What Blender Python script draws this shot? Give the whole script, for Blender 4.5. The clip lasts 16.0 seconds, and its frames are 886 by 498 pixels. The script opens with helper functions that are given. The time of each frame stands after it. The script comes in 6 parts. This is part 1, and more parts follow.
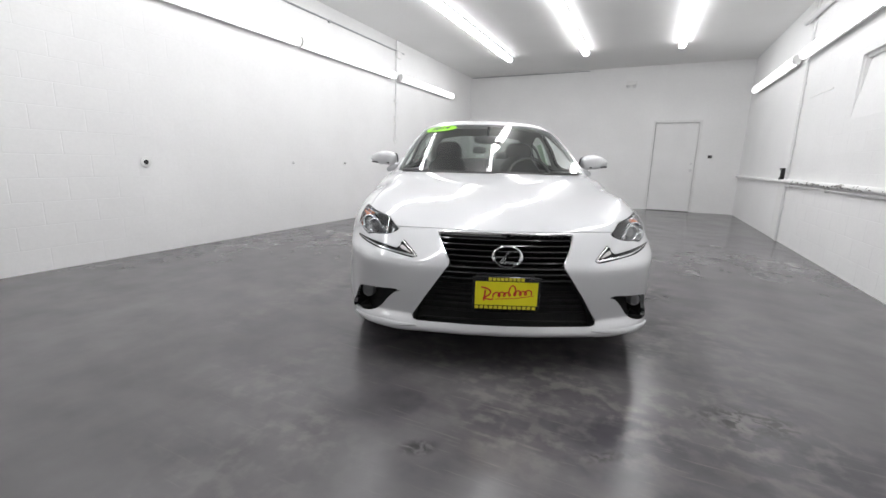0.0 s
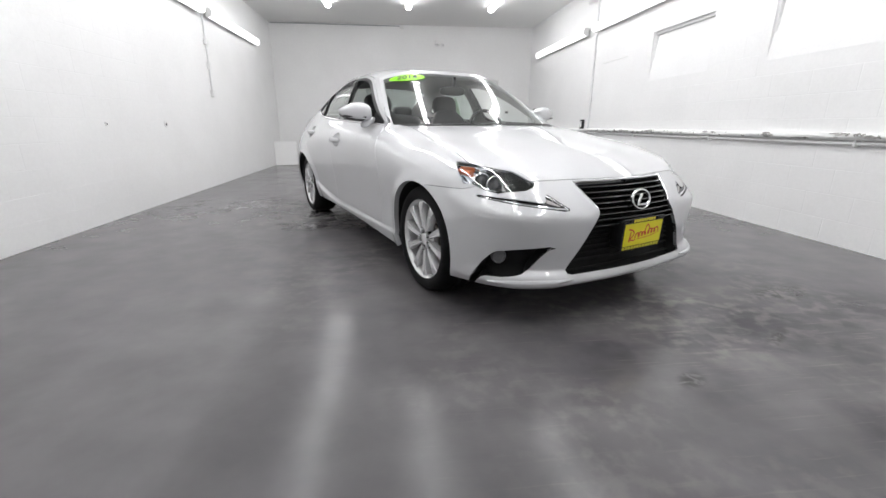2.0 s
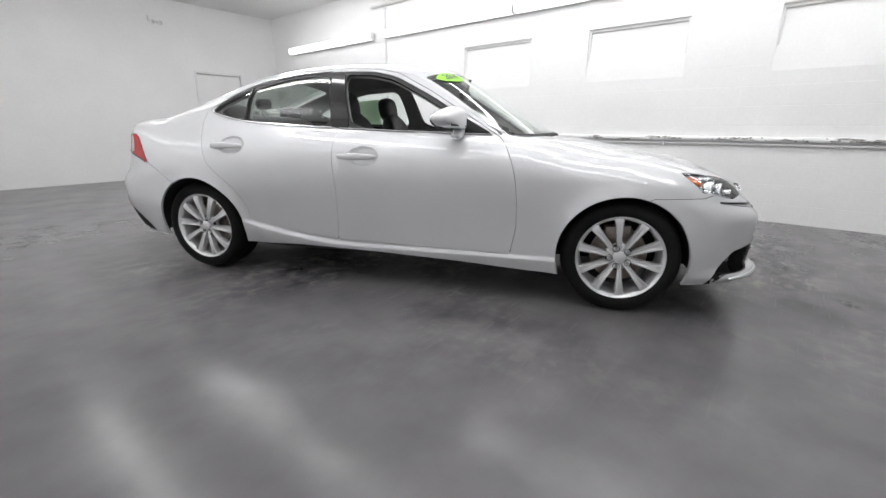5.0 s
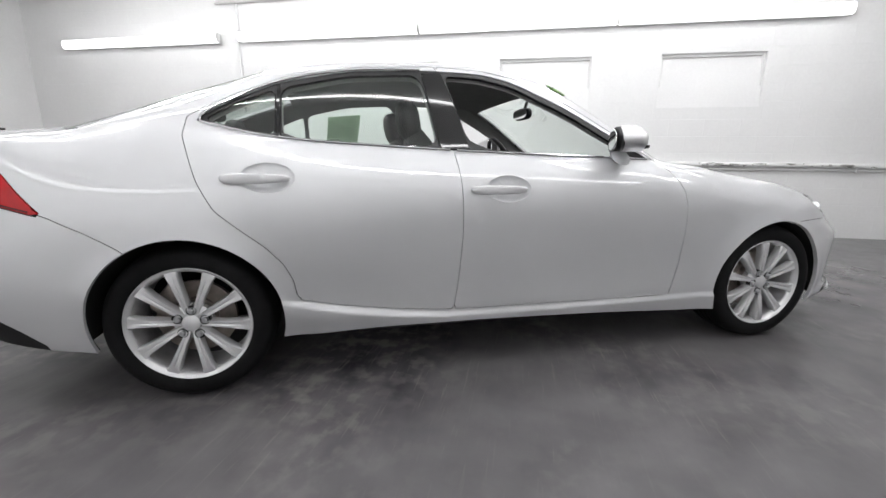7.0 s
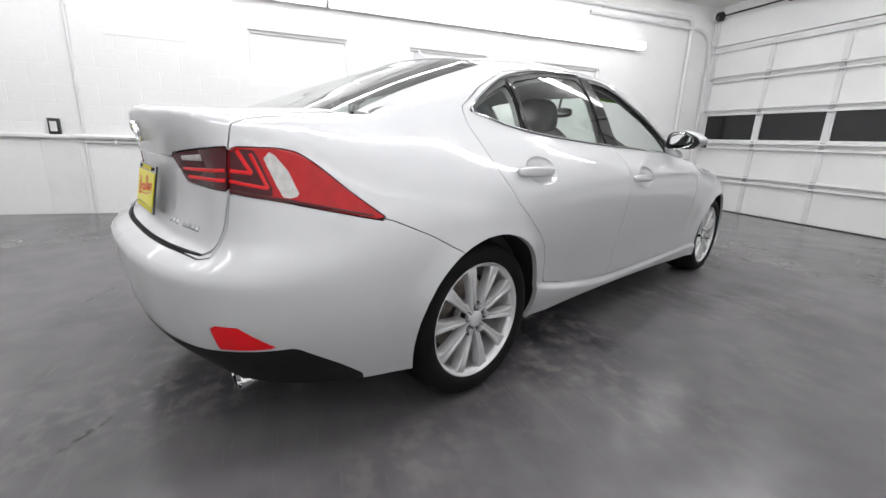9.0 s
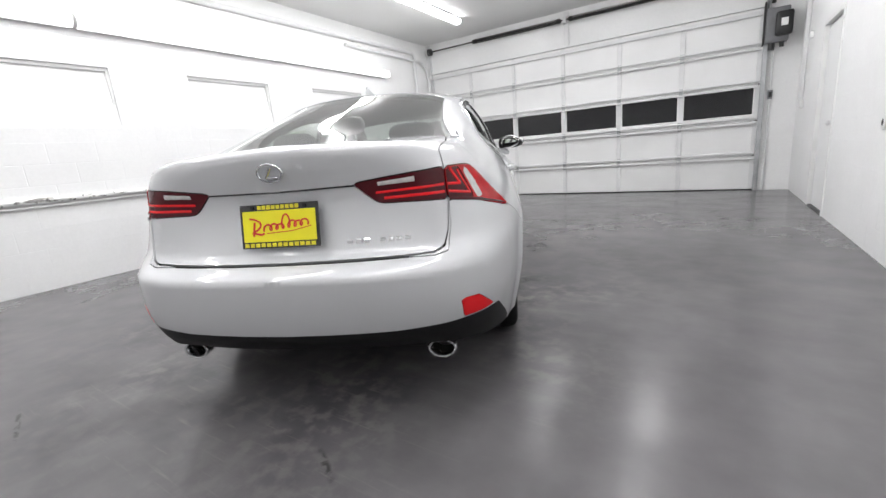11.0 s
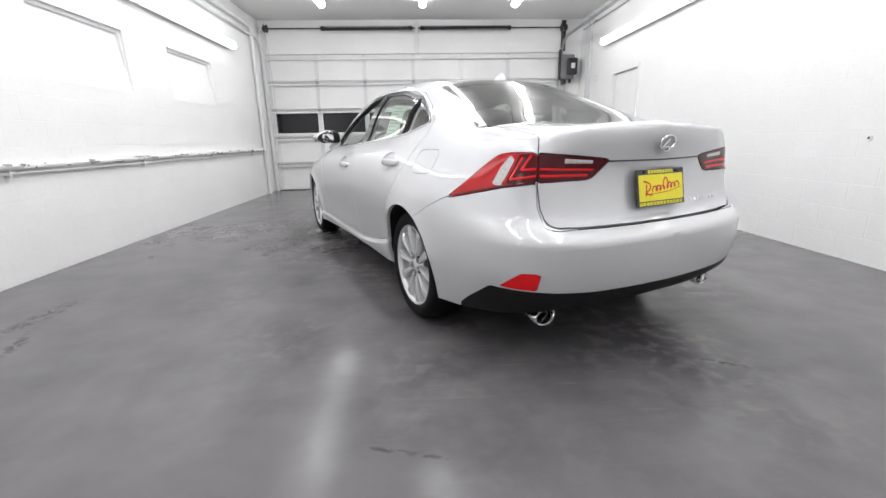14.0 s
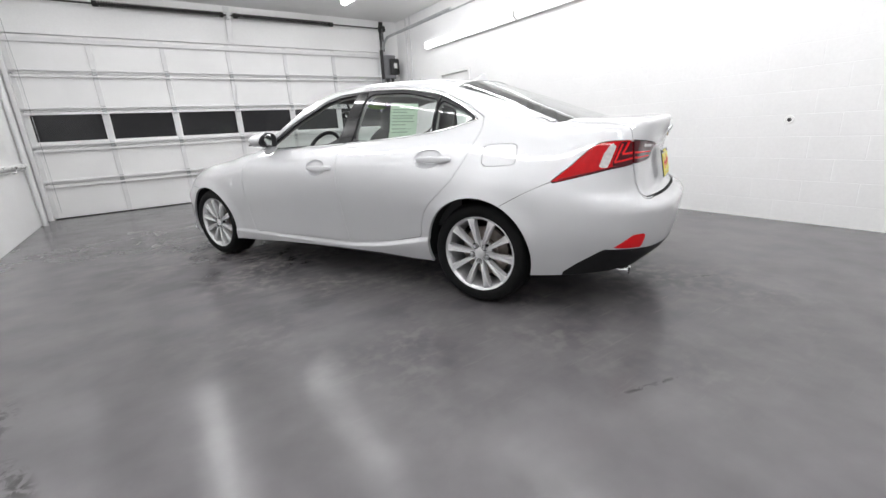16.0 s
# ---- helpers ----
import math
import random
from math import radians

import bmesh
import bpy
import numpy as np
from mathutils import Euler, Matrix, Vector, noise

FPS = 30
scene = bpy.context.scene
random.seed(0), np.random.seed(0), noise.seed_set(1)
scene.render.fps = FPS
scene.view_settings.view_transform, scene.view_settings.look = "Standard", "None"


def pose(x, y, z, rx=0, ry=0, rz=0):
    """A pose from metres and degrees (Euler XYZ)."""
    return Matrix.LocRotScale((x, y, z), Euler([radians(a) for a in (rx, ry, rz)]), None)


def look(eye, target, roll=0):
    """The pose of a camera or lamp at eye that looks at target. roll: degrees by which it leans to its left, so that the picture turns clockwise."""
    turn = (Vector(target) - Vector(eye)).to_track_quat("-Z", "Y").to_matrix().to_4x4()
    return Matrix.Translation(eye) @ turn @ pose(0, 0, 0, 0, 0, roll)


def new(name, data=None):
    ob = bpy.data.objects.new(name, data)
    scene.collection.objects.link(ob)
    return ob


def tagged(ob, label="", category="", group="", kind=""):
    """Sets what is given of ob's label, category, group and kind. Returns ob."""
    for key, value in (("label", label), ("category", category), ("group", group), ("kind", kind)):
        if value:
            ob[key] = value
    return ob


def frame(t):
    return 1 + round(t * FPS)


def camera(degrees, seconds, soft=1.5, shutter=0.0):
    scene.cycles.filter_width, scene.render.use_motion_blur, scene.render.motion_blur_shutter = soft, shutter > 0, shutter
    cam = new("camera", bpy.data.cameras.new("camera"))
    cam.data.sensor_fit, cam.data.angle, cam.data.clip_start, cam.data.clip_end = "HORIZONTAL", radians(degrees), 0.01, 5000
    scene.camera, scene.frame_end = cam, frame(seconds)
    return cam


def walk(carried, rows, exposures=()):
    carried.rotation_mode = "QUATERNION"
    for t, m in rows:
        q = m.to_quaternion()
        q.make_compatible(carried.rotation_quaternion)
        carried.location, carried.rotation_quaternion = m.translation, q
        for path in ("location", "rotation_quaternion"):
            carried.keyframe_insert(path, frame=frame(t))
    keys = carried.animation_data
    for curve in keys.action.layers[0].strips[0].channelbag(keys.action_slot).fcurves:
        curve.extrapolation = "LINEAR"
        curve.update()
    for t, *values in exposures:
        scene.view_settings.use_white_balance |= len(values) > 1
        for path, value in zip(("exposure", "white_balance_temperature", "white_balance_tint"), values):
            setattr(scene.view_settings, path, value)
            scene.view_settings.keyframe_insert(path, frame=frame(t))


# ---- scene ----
# ---- camera and walk ----
EXPOSURE = ((0.0, 0.06), (2.5, 0.22), (4.0, 0.18), (7.0, 0.19), (9.0, 0.26), (12.5, 0.36), (16.0, 0.34))   # the camera brightens a little on its way
cam = camera(93.16, 16.0, soft=1.5)
# seconds, eye, point aimed at, roll
PATH = [
    (0, (1.422, -3.868, 1.031), (0.579, -2.101, 0.624), 1.39),
    (0.5, (0.993, -3.963, 1.007), (0.391, -2.089, 0.655), -0.38),
    (1, (0.576, -4.055, 0.979), (0.293, -2.138, 0.486), 1.35),
    (1.5, (0.101, -4.059, 0.968), (0.102, -2.131, 0.437), 0.62),
    (2, (-0.362, -3.990, 0.960), (-0.149, -2.084, 0.392), 0.06),
    (2.5, (-0.836, -3.879, 0.975), (-0.339, -2.015, 0.446), -1.61),
    (3, (-1.261, -3.658, 0.961), (-0.545, -1.870, 0.424), -2.53),
    (3.5, (-1.684, -3.407, 0.980), (-0.692, -1.755, 0.447), -2.10),
    (4, (-2.040, -3.102, 0.987), (-0.851, -1.574, 0.486), -2.91),
    (4.2, (-2.169, -2.939, 0.994), (-0.932, -1.454, 0.478), -2.38),
    (6.3, (-2.692, -1.016, 1.023), (-0.859, -0.371, 0.552), -2.99),
    (6.5, (-2.684, -0.799, 1.000), (-0.821, -0.218, 0.565), -4.41),
    (7, (-2.673, -0.317, 0.986), (-0.756, 0.040, 0.541), 0.44),
    (7.5, (-2.650, 0.193, 0.974), (-0.695, 0.347, 0.584), -0.25),
    (8, (-2.666, 0.684, 1.003), (-0.715, 0.623, 0.566), 2.27),
    (8.5, (-2.725, 1.148, 1.016), (-0.816, 0.747, 0.572), 1.18),
    (9, (-2.716, 1.611, 0.996), (-0.897, 0.950, 0.493), 2.32),
    (9.2, (-2.734, 1.792, 1.014), (-0.934, 1.051, 0.555), 2.26),
    (11.3, (-2.091, 3.255, 1.002), (-1.140, 1.564, 0.516), -3.07),
    (11.5, (-1.961, 3.360, 1.003), (-1.035, 1.665, 0.485), -0.33),
    (12, (-1.600, 3.583, 1.012), (-0.856, 1.798, 0.502), -1.23),
    (12.5, (-1.192, 3.752, 0.997), (-0.529, 1.935, 0.488), -0.55),
    (13, (-0.738, 3.847, 1.011), (-0.241, 1.980, 0.493), 0.92),
    (13.5, (-0.277, 3.931, 1.027), (-0.087, 2.019, 0.474), 1.17),
    (14, (0.173, 3.945, 1.017), (0.066, 2.013, 0.509), -1.09),
    (14.5, (0.608, 3.955, 1.044), (0.119, 2.069, 0.593), -2.75),
    (15, (1.023, 3.881, 1.023), (0.286, 2.091, 0.524), -4.50),
    (15.5, (1.422, 3.724, 1.043), (0.534, 2.001, 0.551), -2.71),
    (16, (1.765, 3.535, 1.069), (0.694, 1.940, 0.515), -3.25),
]
walk(cam, [(t, look(eye, target, roll)) for t, eye, target, roll in PATH], EXPOSURE)

# ---- world ----
# A closed room lit by its own tubes; the world gives no light of its own.
world = bpy.data.worlds.new("world")
scene.world = world
world.use_nodes = True
world.node_tree.nodes["Background"].inputs[0].default_value = (0.02, 0.02, 0.02, 1)
TUBE = 13.4          # glow of the fluorescent diffusers

# ---- materials ----


def material(name, colour=(0.5, 0.5, 0.5), rough=0.5, metal=0.0, spread=0.0, scale=6.0, fine=0.0, fine_scale=120.0,
             bump=0.0, bump_scale=60.0, rough_spread=0.0, coat=0.0, coat_rough=0.03, spec=0.5, glow=0.0, stretch=(1, 1, 1), room=False):
    """A surface with stains (spread, at scale) and grain (fine, at fine_scale) in its colour, and a fine relief."""
    m = bpy.data.materials.new(name)
    m.use_nodes = True
    nt = m.node_tree
    n, ln = nt.nodes, nt.links
    b = n["Principled BSDF"]
    b.inputs["Base Color"].default_value = (*colour, 1)
    b.inputs["Roughness"].default_value = rough
    b.inputs["Metallic"].default_value = metal
    b.inputs["Coat Weight"].default_value = coat
    b.inputs["Coat Roughness"].default_value = coat_rough
    b.inputs["Specular IOR Level"].default_value = spec
    if glow:
        b.inputs["Emission Color"].default_value = (*colour, 1)
        b.inputs["Emission Strength"].default_value = glow
    co = n.new("ShaderNodeTexCoord")
    mp = n.new("ShaderNodeMapping")
    mp.inputs["Scale"].default_value = stretch
    ln.new(n.new("ShaderNodeNewGeometry").outputs["Position"] if room else co.outputs["Object"], mp.inputs["Vector"])

    def tex(s, detail=4.0):
        t = n.new("ShaderNodeTexNoise")
        t.inputs["Scale"].default_value, t.inputs["Detail"].default_value = s, detail
        ln.new(mp.outputs[0], t.inputs["Vector"])
        return t.outputs["Fac"]

    def ranged(sock, lo, hi, a=0.3, z=0.7):
        r = n.new("ShaderNodeMapRange")
        r.inputs["From Min"].default_value, r.inputs["From Max"].default_value = a, z
        r.inputs["To Min"].default_value, r.inputs["To Max"].default_value = lo, hi
        ln.new(sock, r.inputs["Value"])
        return r.outputs[0]
    if spread or fine:
        x = n.new("ShaderNodeMath")
        x.operation = "MULTIPLY"
        ln.new(ranged(tex(scale), 1 - spread, 1 + spread), x.inputs[0])
        ln.new(ranged(tex(fine_scale, 2), 1 - fine, 1 + fine), x.inputs[1])
        v = n.new("ShaderNodeVectorMath")
        v.operation = "SCALE"
        v.inputs[0].default_value = colour
        ln.new(x.outputs[0], v.inputs["Scale"])
        ln.new(v.outputs[0], b.inputs["Base Color"])
    if rough_spread:
        ln.new(ranged(tex(scale * 1.7), max(0, rough - rough_spread), min(1, rough + rough_spread)), b.inputs["Roughness"])
    if bump:
        bp = n.new("ShaderNodeBump")
        bp.inputs["Strength"].default_value, bp.inputs["Distance"].default_value = bump, 0.004
        ln.new(tex(bump_scale, 3), bp.inputs["Height"])
        ln.new(bp.outputs[0], b.inputs["Normal"])
    return m


def floor_material():
    """Sealed dark concrete: cloudy grey, scuffs, dull and polished patches, thin scratches."""
    m = material("sealed_concrete", (0.115, 0.112, 0.118), 0.3)
    nt = m.node_tree
    n, ln, b = nt.nodes, nt.links, nt.nodes["Principled BSDF"]
    co = n.new("ShaderNodeTexCoord")

    def noise_(s, d, dist=0.0, turn=None, wide=1.0):
        t = n.new("ShaderNodeTexNoise")
        t.inputs["Scale"].default_value, t.inputs["Detail"].default_value, t.inputs["Distortion"].default_value = s, d, dist
        if turn is None:
            ln.new(co.outputs["Object"], t.inputs["Vector"])
        else:
            mp = n.new("ShaderNodeMapping")
            mp.inputs["Rotation"].default_value, mp.inputs["Scale"].default_value = (0, 0, radians(turn)), (1, wide, 1)
            ln.new(co.outputs["Object"], mp.inputs["Vector"])
            ln.new(mp.outputs[0], t.inputs["Vector"])
        return t.outputs["Fac"]

    def ramp(sock, *stops):
        r = n.new("ShaderNodeValToRGB")
        while len(r.color_ramp.elements) < len(stops):
            r.color_ramp.elements.new(0.5)
        for e, (p, c) in zip(r.color_ramp.elements, stops):
            e.position, e.color = p, (*c, 1)
        r.color_ramp.interpolation = "EASE"
        ln.new(sock, r.inputs[0])
        return r.outputs[0]

    def mixed(a, c, fac, mode="MIX"):
        x = n.new("ShaderNodeMix")
        x.data_type, x.blend_type = "RGBA", mode
        for s, v in ((x.inputs[6], a), (x.inputs[7], c)):
            if isinstance(v, tuple):
                s.default_value = (*v, 1)
            else:
                ln.new(v, s)
        if isinstance(fac, float):
            x.inputs[0].default_value = fac
        else:
            ln.new(fac, x.inputs[0])
        return x.outputs[2]
    def maths(op, a, c=0.0):
        x = n.new("ShaderNodeMath")
        x.operation = op
        for k, v in enumerate((a, c)):
            if isinstance(v, float):
                x.inputs[k].default_value = v
            else:
                ln.new(v, x.inputs[k])
        return x.outputs[0]

    def spot(cx, cy, rx, ry, turn, soft=0.5):
        """1 in an oval patch of the floor, falling to 0 at its rim."""
        mp = n.new("ShaderNodeMapping")
        mp.vector_type = "TEXTURE"
        mp.inputs["Location"].default_value = (cx, cy, 0)
        mp.inputs["Rotation"].default_value = (0, 0, radians(turn))
        mp.inputs["Scale"].default_value = (rx, ry, 1)
        ln.new(co.outputs["Object"], mp.inputs["Vector"])
        le = n.new("ShaderNodeVectorMath")
        le.operation = "LENGTH"
        ln.new(mp.outputs[0], le.inputs[0])
        r = n.new("ShaderNodeMapRange")
        r.interpolation_type = "SMOOTHSTEP"
        r.inputs["From Min"].default_value, r.inputs["From Max"].default_value = 1.0, soft
        ln.new(le.outputs["Value"], r.inputs["Value"])
        return r.outputs[0]
    def ranged(sock, a, z, lo, hi):
        r = n.new("ShaderNodeMapRange")
        for k, v in zip(("From Min", "From Max", "To Min", "To Max"), (a, z, lo, hi)):
            r.inputs[k].default_value = v
        ln.new(sock, r.inputs["Value"])
        return r.outputs[0]

    def both(a, c, k):
        return maths("MULTIPLY", maths("MULTIPLY", a, c), k)
    clouds = ramp(noise_(0.4, 3), (0.1, (0.112, 0.108, 0.114)), (0.9, (0.170, 0.163, 0.169)))
    mottle = ramp(noise_(4, 7), (0.05, (0.82, 0.82, 0.82)), (0.95, (1.18, 1.17, 1.16)))
    base = mixed(clouds, mottle, 1.0, "MULTIPLY")
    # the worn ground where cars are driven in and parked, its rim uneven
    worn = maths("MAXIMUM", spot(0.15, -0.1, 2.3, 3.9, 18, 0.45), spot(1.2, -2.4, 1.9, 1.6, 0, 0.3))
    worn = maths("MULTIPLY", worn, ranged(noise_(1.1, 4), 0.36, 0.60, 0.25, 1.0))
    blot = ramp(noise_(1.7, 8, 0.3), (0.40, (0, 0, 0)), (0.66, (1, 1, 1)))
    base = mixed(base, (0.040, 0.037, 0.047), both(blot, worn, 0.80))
    # dust rubbed into the pores and pale scuffs
    chalk = ramp(noise_(12, 8), (0.44, (0, 0, 0)), (0.66, (1, 1, 1)))
    patch = ramp(noise_(1.3, 3), (0.36, (0, 0, 0)), (0.68, (1, 1, 1)))
    base = mixed(base, (0.29, 0.275, 0.26), maths("MULTIPLY", both(chalk, worn, 0.58), patch))
    wiped = ramp(noise_(1.6, 6, 0.4, 35, 3.5), (0.30, (0.80, 0.80, 0.81)), (0.72, (1.22, 1.20, 1.18)))
    base = mixed(base, wiped, maths("MULTIPLY", worn, 0.85), "MULTIPLY")
    for turn, s_, hi in ((20, 3.0, 0.67), (-48, 3.6, 0.68), (75, 2.6, 0.67), (110, 4.4, 0.69)):
        line = ramp(noise_(s_, 4, 0.15, turn, 16.0), (hi - 0.05, (0, 0, 0)), (hi + 0.09, (1, 1, 1)))
        base = mixed(base, (0.30, 0.28, 0.255), both(line, worn, 0.35))
    # dark tyre scuffs, a long crack and small stains
    marks = None
    for cx, cy, rx, ry, turn in ((2.52, 1.4, 0.10, 0.42, -6), (2.35, 1.75, 0.06, 0.25, 20), (0.77, -2.67, 0.10, 0.06, 30), (1.4, -2.4, 0.25, 0.04, 35), (1.9, -1.9, 0.30, 0.16, 20), (-1.2, 2.3, 0.02, 0.14, 60), (0.25, 2.75, 0.015, 0.22, 75)):
        k = spot(cx, cy, rx, ry, turn, 0.2)
        marks = k if marks is None else maths("MAXIMUM", marks, k)
    rag = ramp(noise_(16, 6, 1.0), (0.42, (0, 0, 0)), (0.60, (1, 1, 1)))
    base = mixed(base, (0.034, 0.032, 0.032), both(marks, rag, 0.75))
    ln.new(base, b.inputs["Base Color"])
    ln.new(ranged(noise_(3.2, 6), 0.35, 0.65, 0.16, 0.40), b.inputs["Specular IOR Level"])
    dull = maths("ADD", ranged(noise_(1.5, 2), 0.35, 0.65, 0.185, 0.225), ranged(noise_(18, 4), 0.3, 0.7, -0.02, 0.03))
    ln.new(dull, b.inputs["Roughness"])
    bp = n.new("ShaderNodeBump")
    bp.inputs["Strength"].default_value, bp.inputs["Distance"].default_value = 0.10, 0.01
    ln.new(noise_(5.0, 4), bp.inputs["Height"])
    ln.new(bp.outputs[0], b.inputs["Normal"])
    return m


def glass_material(name, tint, alpha_rough=0.0, most=0.9, least=0.075):
    """Clear or tinted car glass: a mirror-smooth coat over a tinted pass-through."""
    m = bpy.data.materials.new(name)
    m.use_nodes = True
    nt = m.node_tree
    n, ln = nt.nodes, nt.links
    n.remove(n["Principled BSDF"])
    tr, gl, mx, fr, pw, ad = (n.new("ShaderNode" + k) for k in ("BsdfTransparent", "BsdfGlossy", "MixShader", "LayerWeight", "Math", "MapRange"))
    tr.inputs[0].default_value = (*tint, 1)
    gl.inputs["Roughness"].default_value = alpha_rough
    gl.inputs[0].default_value = (1, 1, 1, 1)
    fr.inputs[0].default_value = 0.5
    pw.operation = "POWER"
    pw.inputs[1].default_value = 4.0
    ad.inputs["To Min"].default_value, ad.inputs["To Max"].default_value = least, most
    ln.new(fr.outputs["Facing"], pw.inputs[0])
    ln.new(pw.outputs[0], ad.inputs["Value"])
    ln.new(ad.outputs[0], mx.inputs[0])
    ln.new(tr.outputs[0], mx.inputs[1])
    ln.new(gl.outputs[0], mx.inputs[2])
    ln.new(mx.outputs[0], n["Material Output"].inputs[0])
    return m


WALL = material("white_wall_paint", (0.87, 0.87, 0.865), 0.55, spread=0.025, scale=1.2, fine=0.015, fine_scale=40, bump=0.08, bump_scale=60, room=True)
CEIL = material("white_ceiling_paint", (0.80, 0.80, 0.79), 0.6, spread=0.03, scale=0.8, bump=0.1)
FLOOR = floor_material()
TRIM = material("white_trim_paint", (0.82, 0.82, 0.81), 0.4, spread=0.05, scale=3, bump=0.15)
PEEL = material("bare_concrete_chips", (0.30, 0.29, 0.28), 0.85, spread=0.5, scale=18, bump=0.5)
STEEL_P = material("painted_steel", (0.76, 0.76, 0.76), 0.35, spread=0.05, scale=4, bump=0.08)
GALV = material("galvanised_steel", (0.45, 0.46, 0.47), 0.38, metal=0.8, spread=0.15, scale=9)
DOORW = material("white_door_panel", (0.86, 0.86, 0.855), 0.45, spread=0.03, scale=2, bump=0.08)
BLACK_GL = material("black_pane", (0.010, 0.010, 0.012), 0.12)
BLACK_P = material("black_plastic", (0.018, 0.018, 0.019), 0.42, spread=0.2, scale=20, bump=0.1, bump_scale=300)
SPRING = material("oiled_spring_steel", (0.035, 0.034, 0.033), 0.45, metal=0.5, spread=0.4, scale=30)
GREYBOX = material("grey_enamel", (0.19, 0.19, 0.2), 0.4, spread=0.1, scale=10)
LAMP = material("lit_diffuser", (0.985, 0.985, 1.0), 0.5, glow=TUBE)
LAMP_WALL = material("lit_wall_diffuser", (0.985, 0.985, 1.0), 0.5, glow=TUBE * 0.155)
LAMP_END = material("white_lamp_cap", (0.85, 0.85, 0.84), 0.4)


def paint_material():
    """Silver metallic car paint: fine flake under a clear coat."""
    m = material("silver_metallic_paint", (0.655, 0.661, 0.674), 0.56, metal=0.48, spread=0.02, scale=2.0, coat=1.0, coat_rough=0.02)
    nt = m.node_tree
    n, ln, b = nt.nodes, nt.links, nt.nodes["Principled BSDF"]
    b.inputs["Coat IOR"].default_value = 1.7
    b.inputs["Specular IOR Level"].default_value = 0.15
    co, vo, mr = n.new("ShaderNodeTexCoord"), n.new("ShaderNodeTexVoronoi"), n.new("ShaderNodeMapRange")
    vo.inputs["Scale"].default_value = 900
    ln.new(co.outputs["Object"], vo.inputs["Vector"])
    mr.inputs["To Min"].default_value, mr.inputs["To Max"].default_value = 0.50, 0.60
    ln.new(vo.outputs["Color"], mr.inputs["Value"])
    ln.new(mr.outputs[0], b.inputs["Roughness"])
    return m


SILVER = paint_material()
GLASS = glass_material("car_glass", (0.86, 0.92, 0.885))
REAR_GLASS = glass_material("tinted_rear_glass", (0.50, 0.55, 0.52), least=0.17)
LENS = glass_material("clear_lens", (0.93, 0.94, 0.95), most=0.5)
CHROME = material("chrome", (0.82, 0.83, 0.84), 0.08, metal=1.0)
GLOSS_BLACK = material("gloss_black_trim", (0.012, 0.012, 0.013), 0.08, coat=0.5)
RUBBER = material("tyre_rubber", (0.006, 0.006, 0.0065), 0.7, spec=0.18, spread=0.25, scale=14, bump=0.2, bump_scale=220)
ALLOY = material("silver_alloy_wheel", (0.74, 0.745, 0.75), 0.26, metal=0.5, spread=0.04, scale=12, coat=0.5)
# the wheel's silver made greyer: shade inside the rim is put into this colour
BARREL = material("shaded_wheel_barrel", (0.46, 0.46, 0.465), 0.5, metal=0.4, spread=0.2, scale=14)
DISC = material("brake_steel", (0.23, 0.20, 0.18), 0.45, metal=0.7, spread=0.35, scale=16)
DARK = material("black_underside", (0.010, 0.010, 0.010), 0.8, spread=0.3, scale=8)
LEATHER = material("black_leather", (0.022, 0.022, 0.024), 0.45, spread=0.15, scale=10, bump=0.25, bump_scale=180)
SEAT = material("grey_leather", (0.034, 0.035, 0.036), 0.5, spread=0.10, scale=10)
LINING = material("grey_headlining", (0.36, 0.36, 0.35), 0.85, spread=0.05, scale=20, bump=0.15, bump_scale=300)
RED_LENS = material("red_lamp_lens", (0.46, 0.007, 0.011), 0.05, spec=0.4, spread=0.10, scale=30)
RED_DARK = material("dark_red_lens", (0.075, 0.006, 0.010), 0.05, spec=0.4)
VALANCE_P = material("matt_black_valance", (0.009, 0.009, 0.0095), 0.6, spec=0.25, spread=0.2, scale=20)
RED_BAR = material("bright_red_bar", (0.78, 0.012, 0.018), 0.08, spec=0.4)
PALE_LENS = material("pale_ribbed_lens", (0.56, 0.54, 0.53), 0.12, coat=1.0, spread=0.15, scale=60)
PROJECTOR = material("grey_projector_lens", (0.07, 0.073, 0.078), 0.05, coat=1.0)
AMBER = material("amber_lens", (0.75, 0.16, 0.03), 0.12, coat=1.0)
YELLOW = material("yellow_plate", (0.86, 0.78, 0.015), 0.4, spread=0.02, scale=20, coat=0.3)
RED_INK = material("red_ink", (0.62, 0.02, 0.02), 0.4)
BLACK_INK = material("black_ink", (0.02, 0.02, 0.02), 0.4)
YELLOW_INK = material("yellow_ink", (0.75, 0.66, 0.03), 0.4)
GREEN_DAY = material("lime_sticker", (0.30, 0.80, 0.015), 0.45)
PAPER = material("pale_green_paper", (0.66, 0.78, 0.65), 0.7, spread=0.03, scale=12)
GREY_INK = material("grey_ink", (0.32, 0.42, 0.33), 0.7)
MIRROR = material("mirror_glass", (0.9, 0.9, 0.9), 0.0, metal=1.0)

# ---- mesh helpers ----


def box(bm, x0, x1, y0, y1, z0, z1):
    v = [bm.verts.new((x, y, z)) for x in (x0, x1) for y in (y0, y1) for z in (z0, z1)]
    for q in ((0, 1, 3, 2), (4, 6, 7, 5), (0, 4, 5, 1), (2, 3, 7, 6), (0, 2, 6, 4), (1, 5, 7, 3)):
        bm.faces.new([v[i] for i in q])
    return v


def softbox(bm, x0, x1, y0, y1, z0, z1, r=0.004, seg=1):
    b2 = bmesh.new()
    box(b2, x0, x1, y0, y1, z0, z1)
    bmesh.ops.bevel(b2, geom=b2.edges[:], offset=r, segments=seg, affect="EDGES", profile=0.5)
    join(bm, b2)


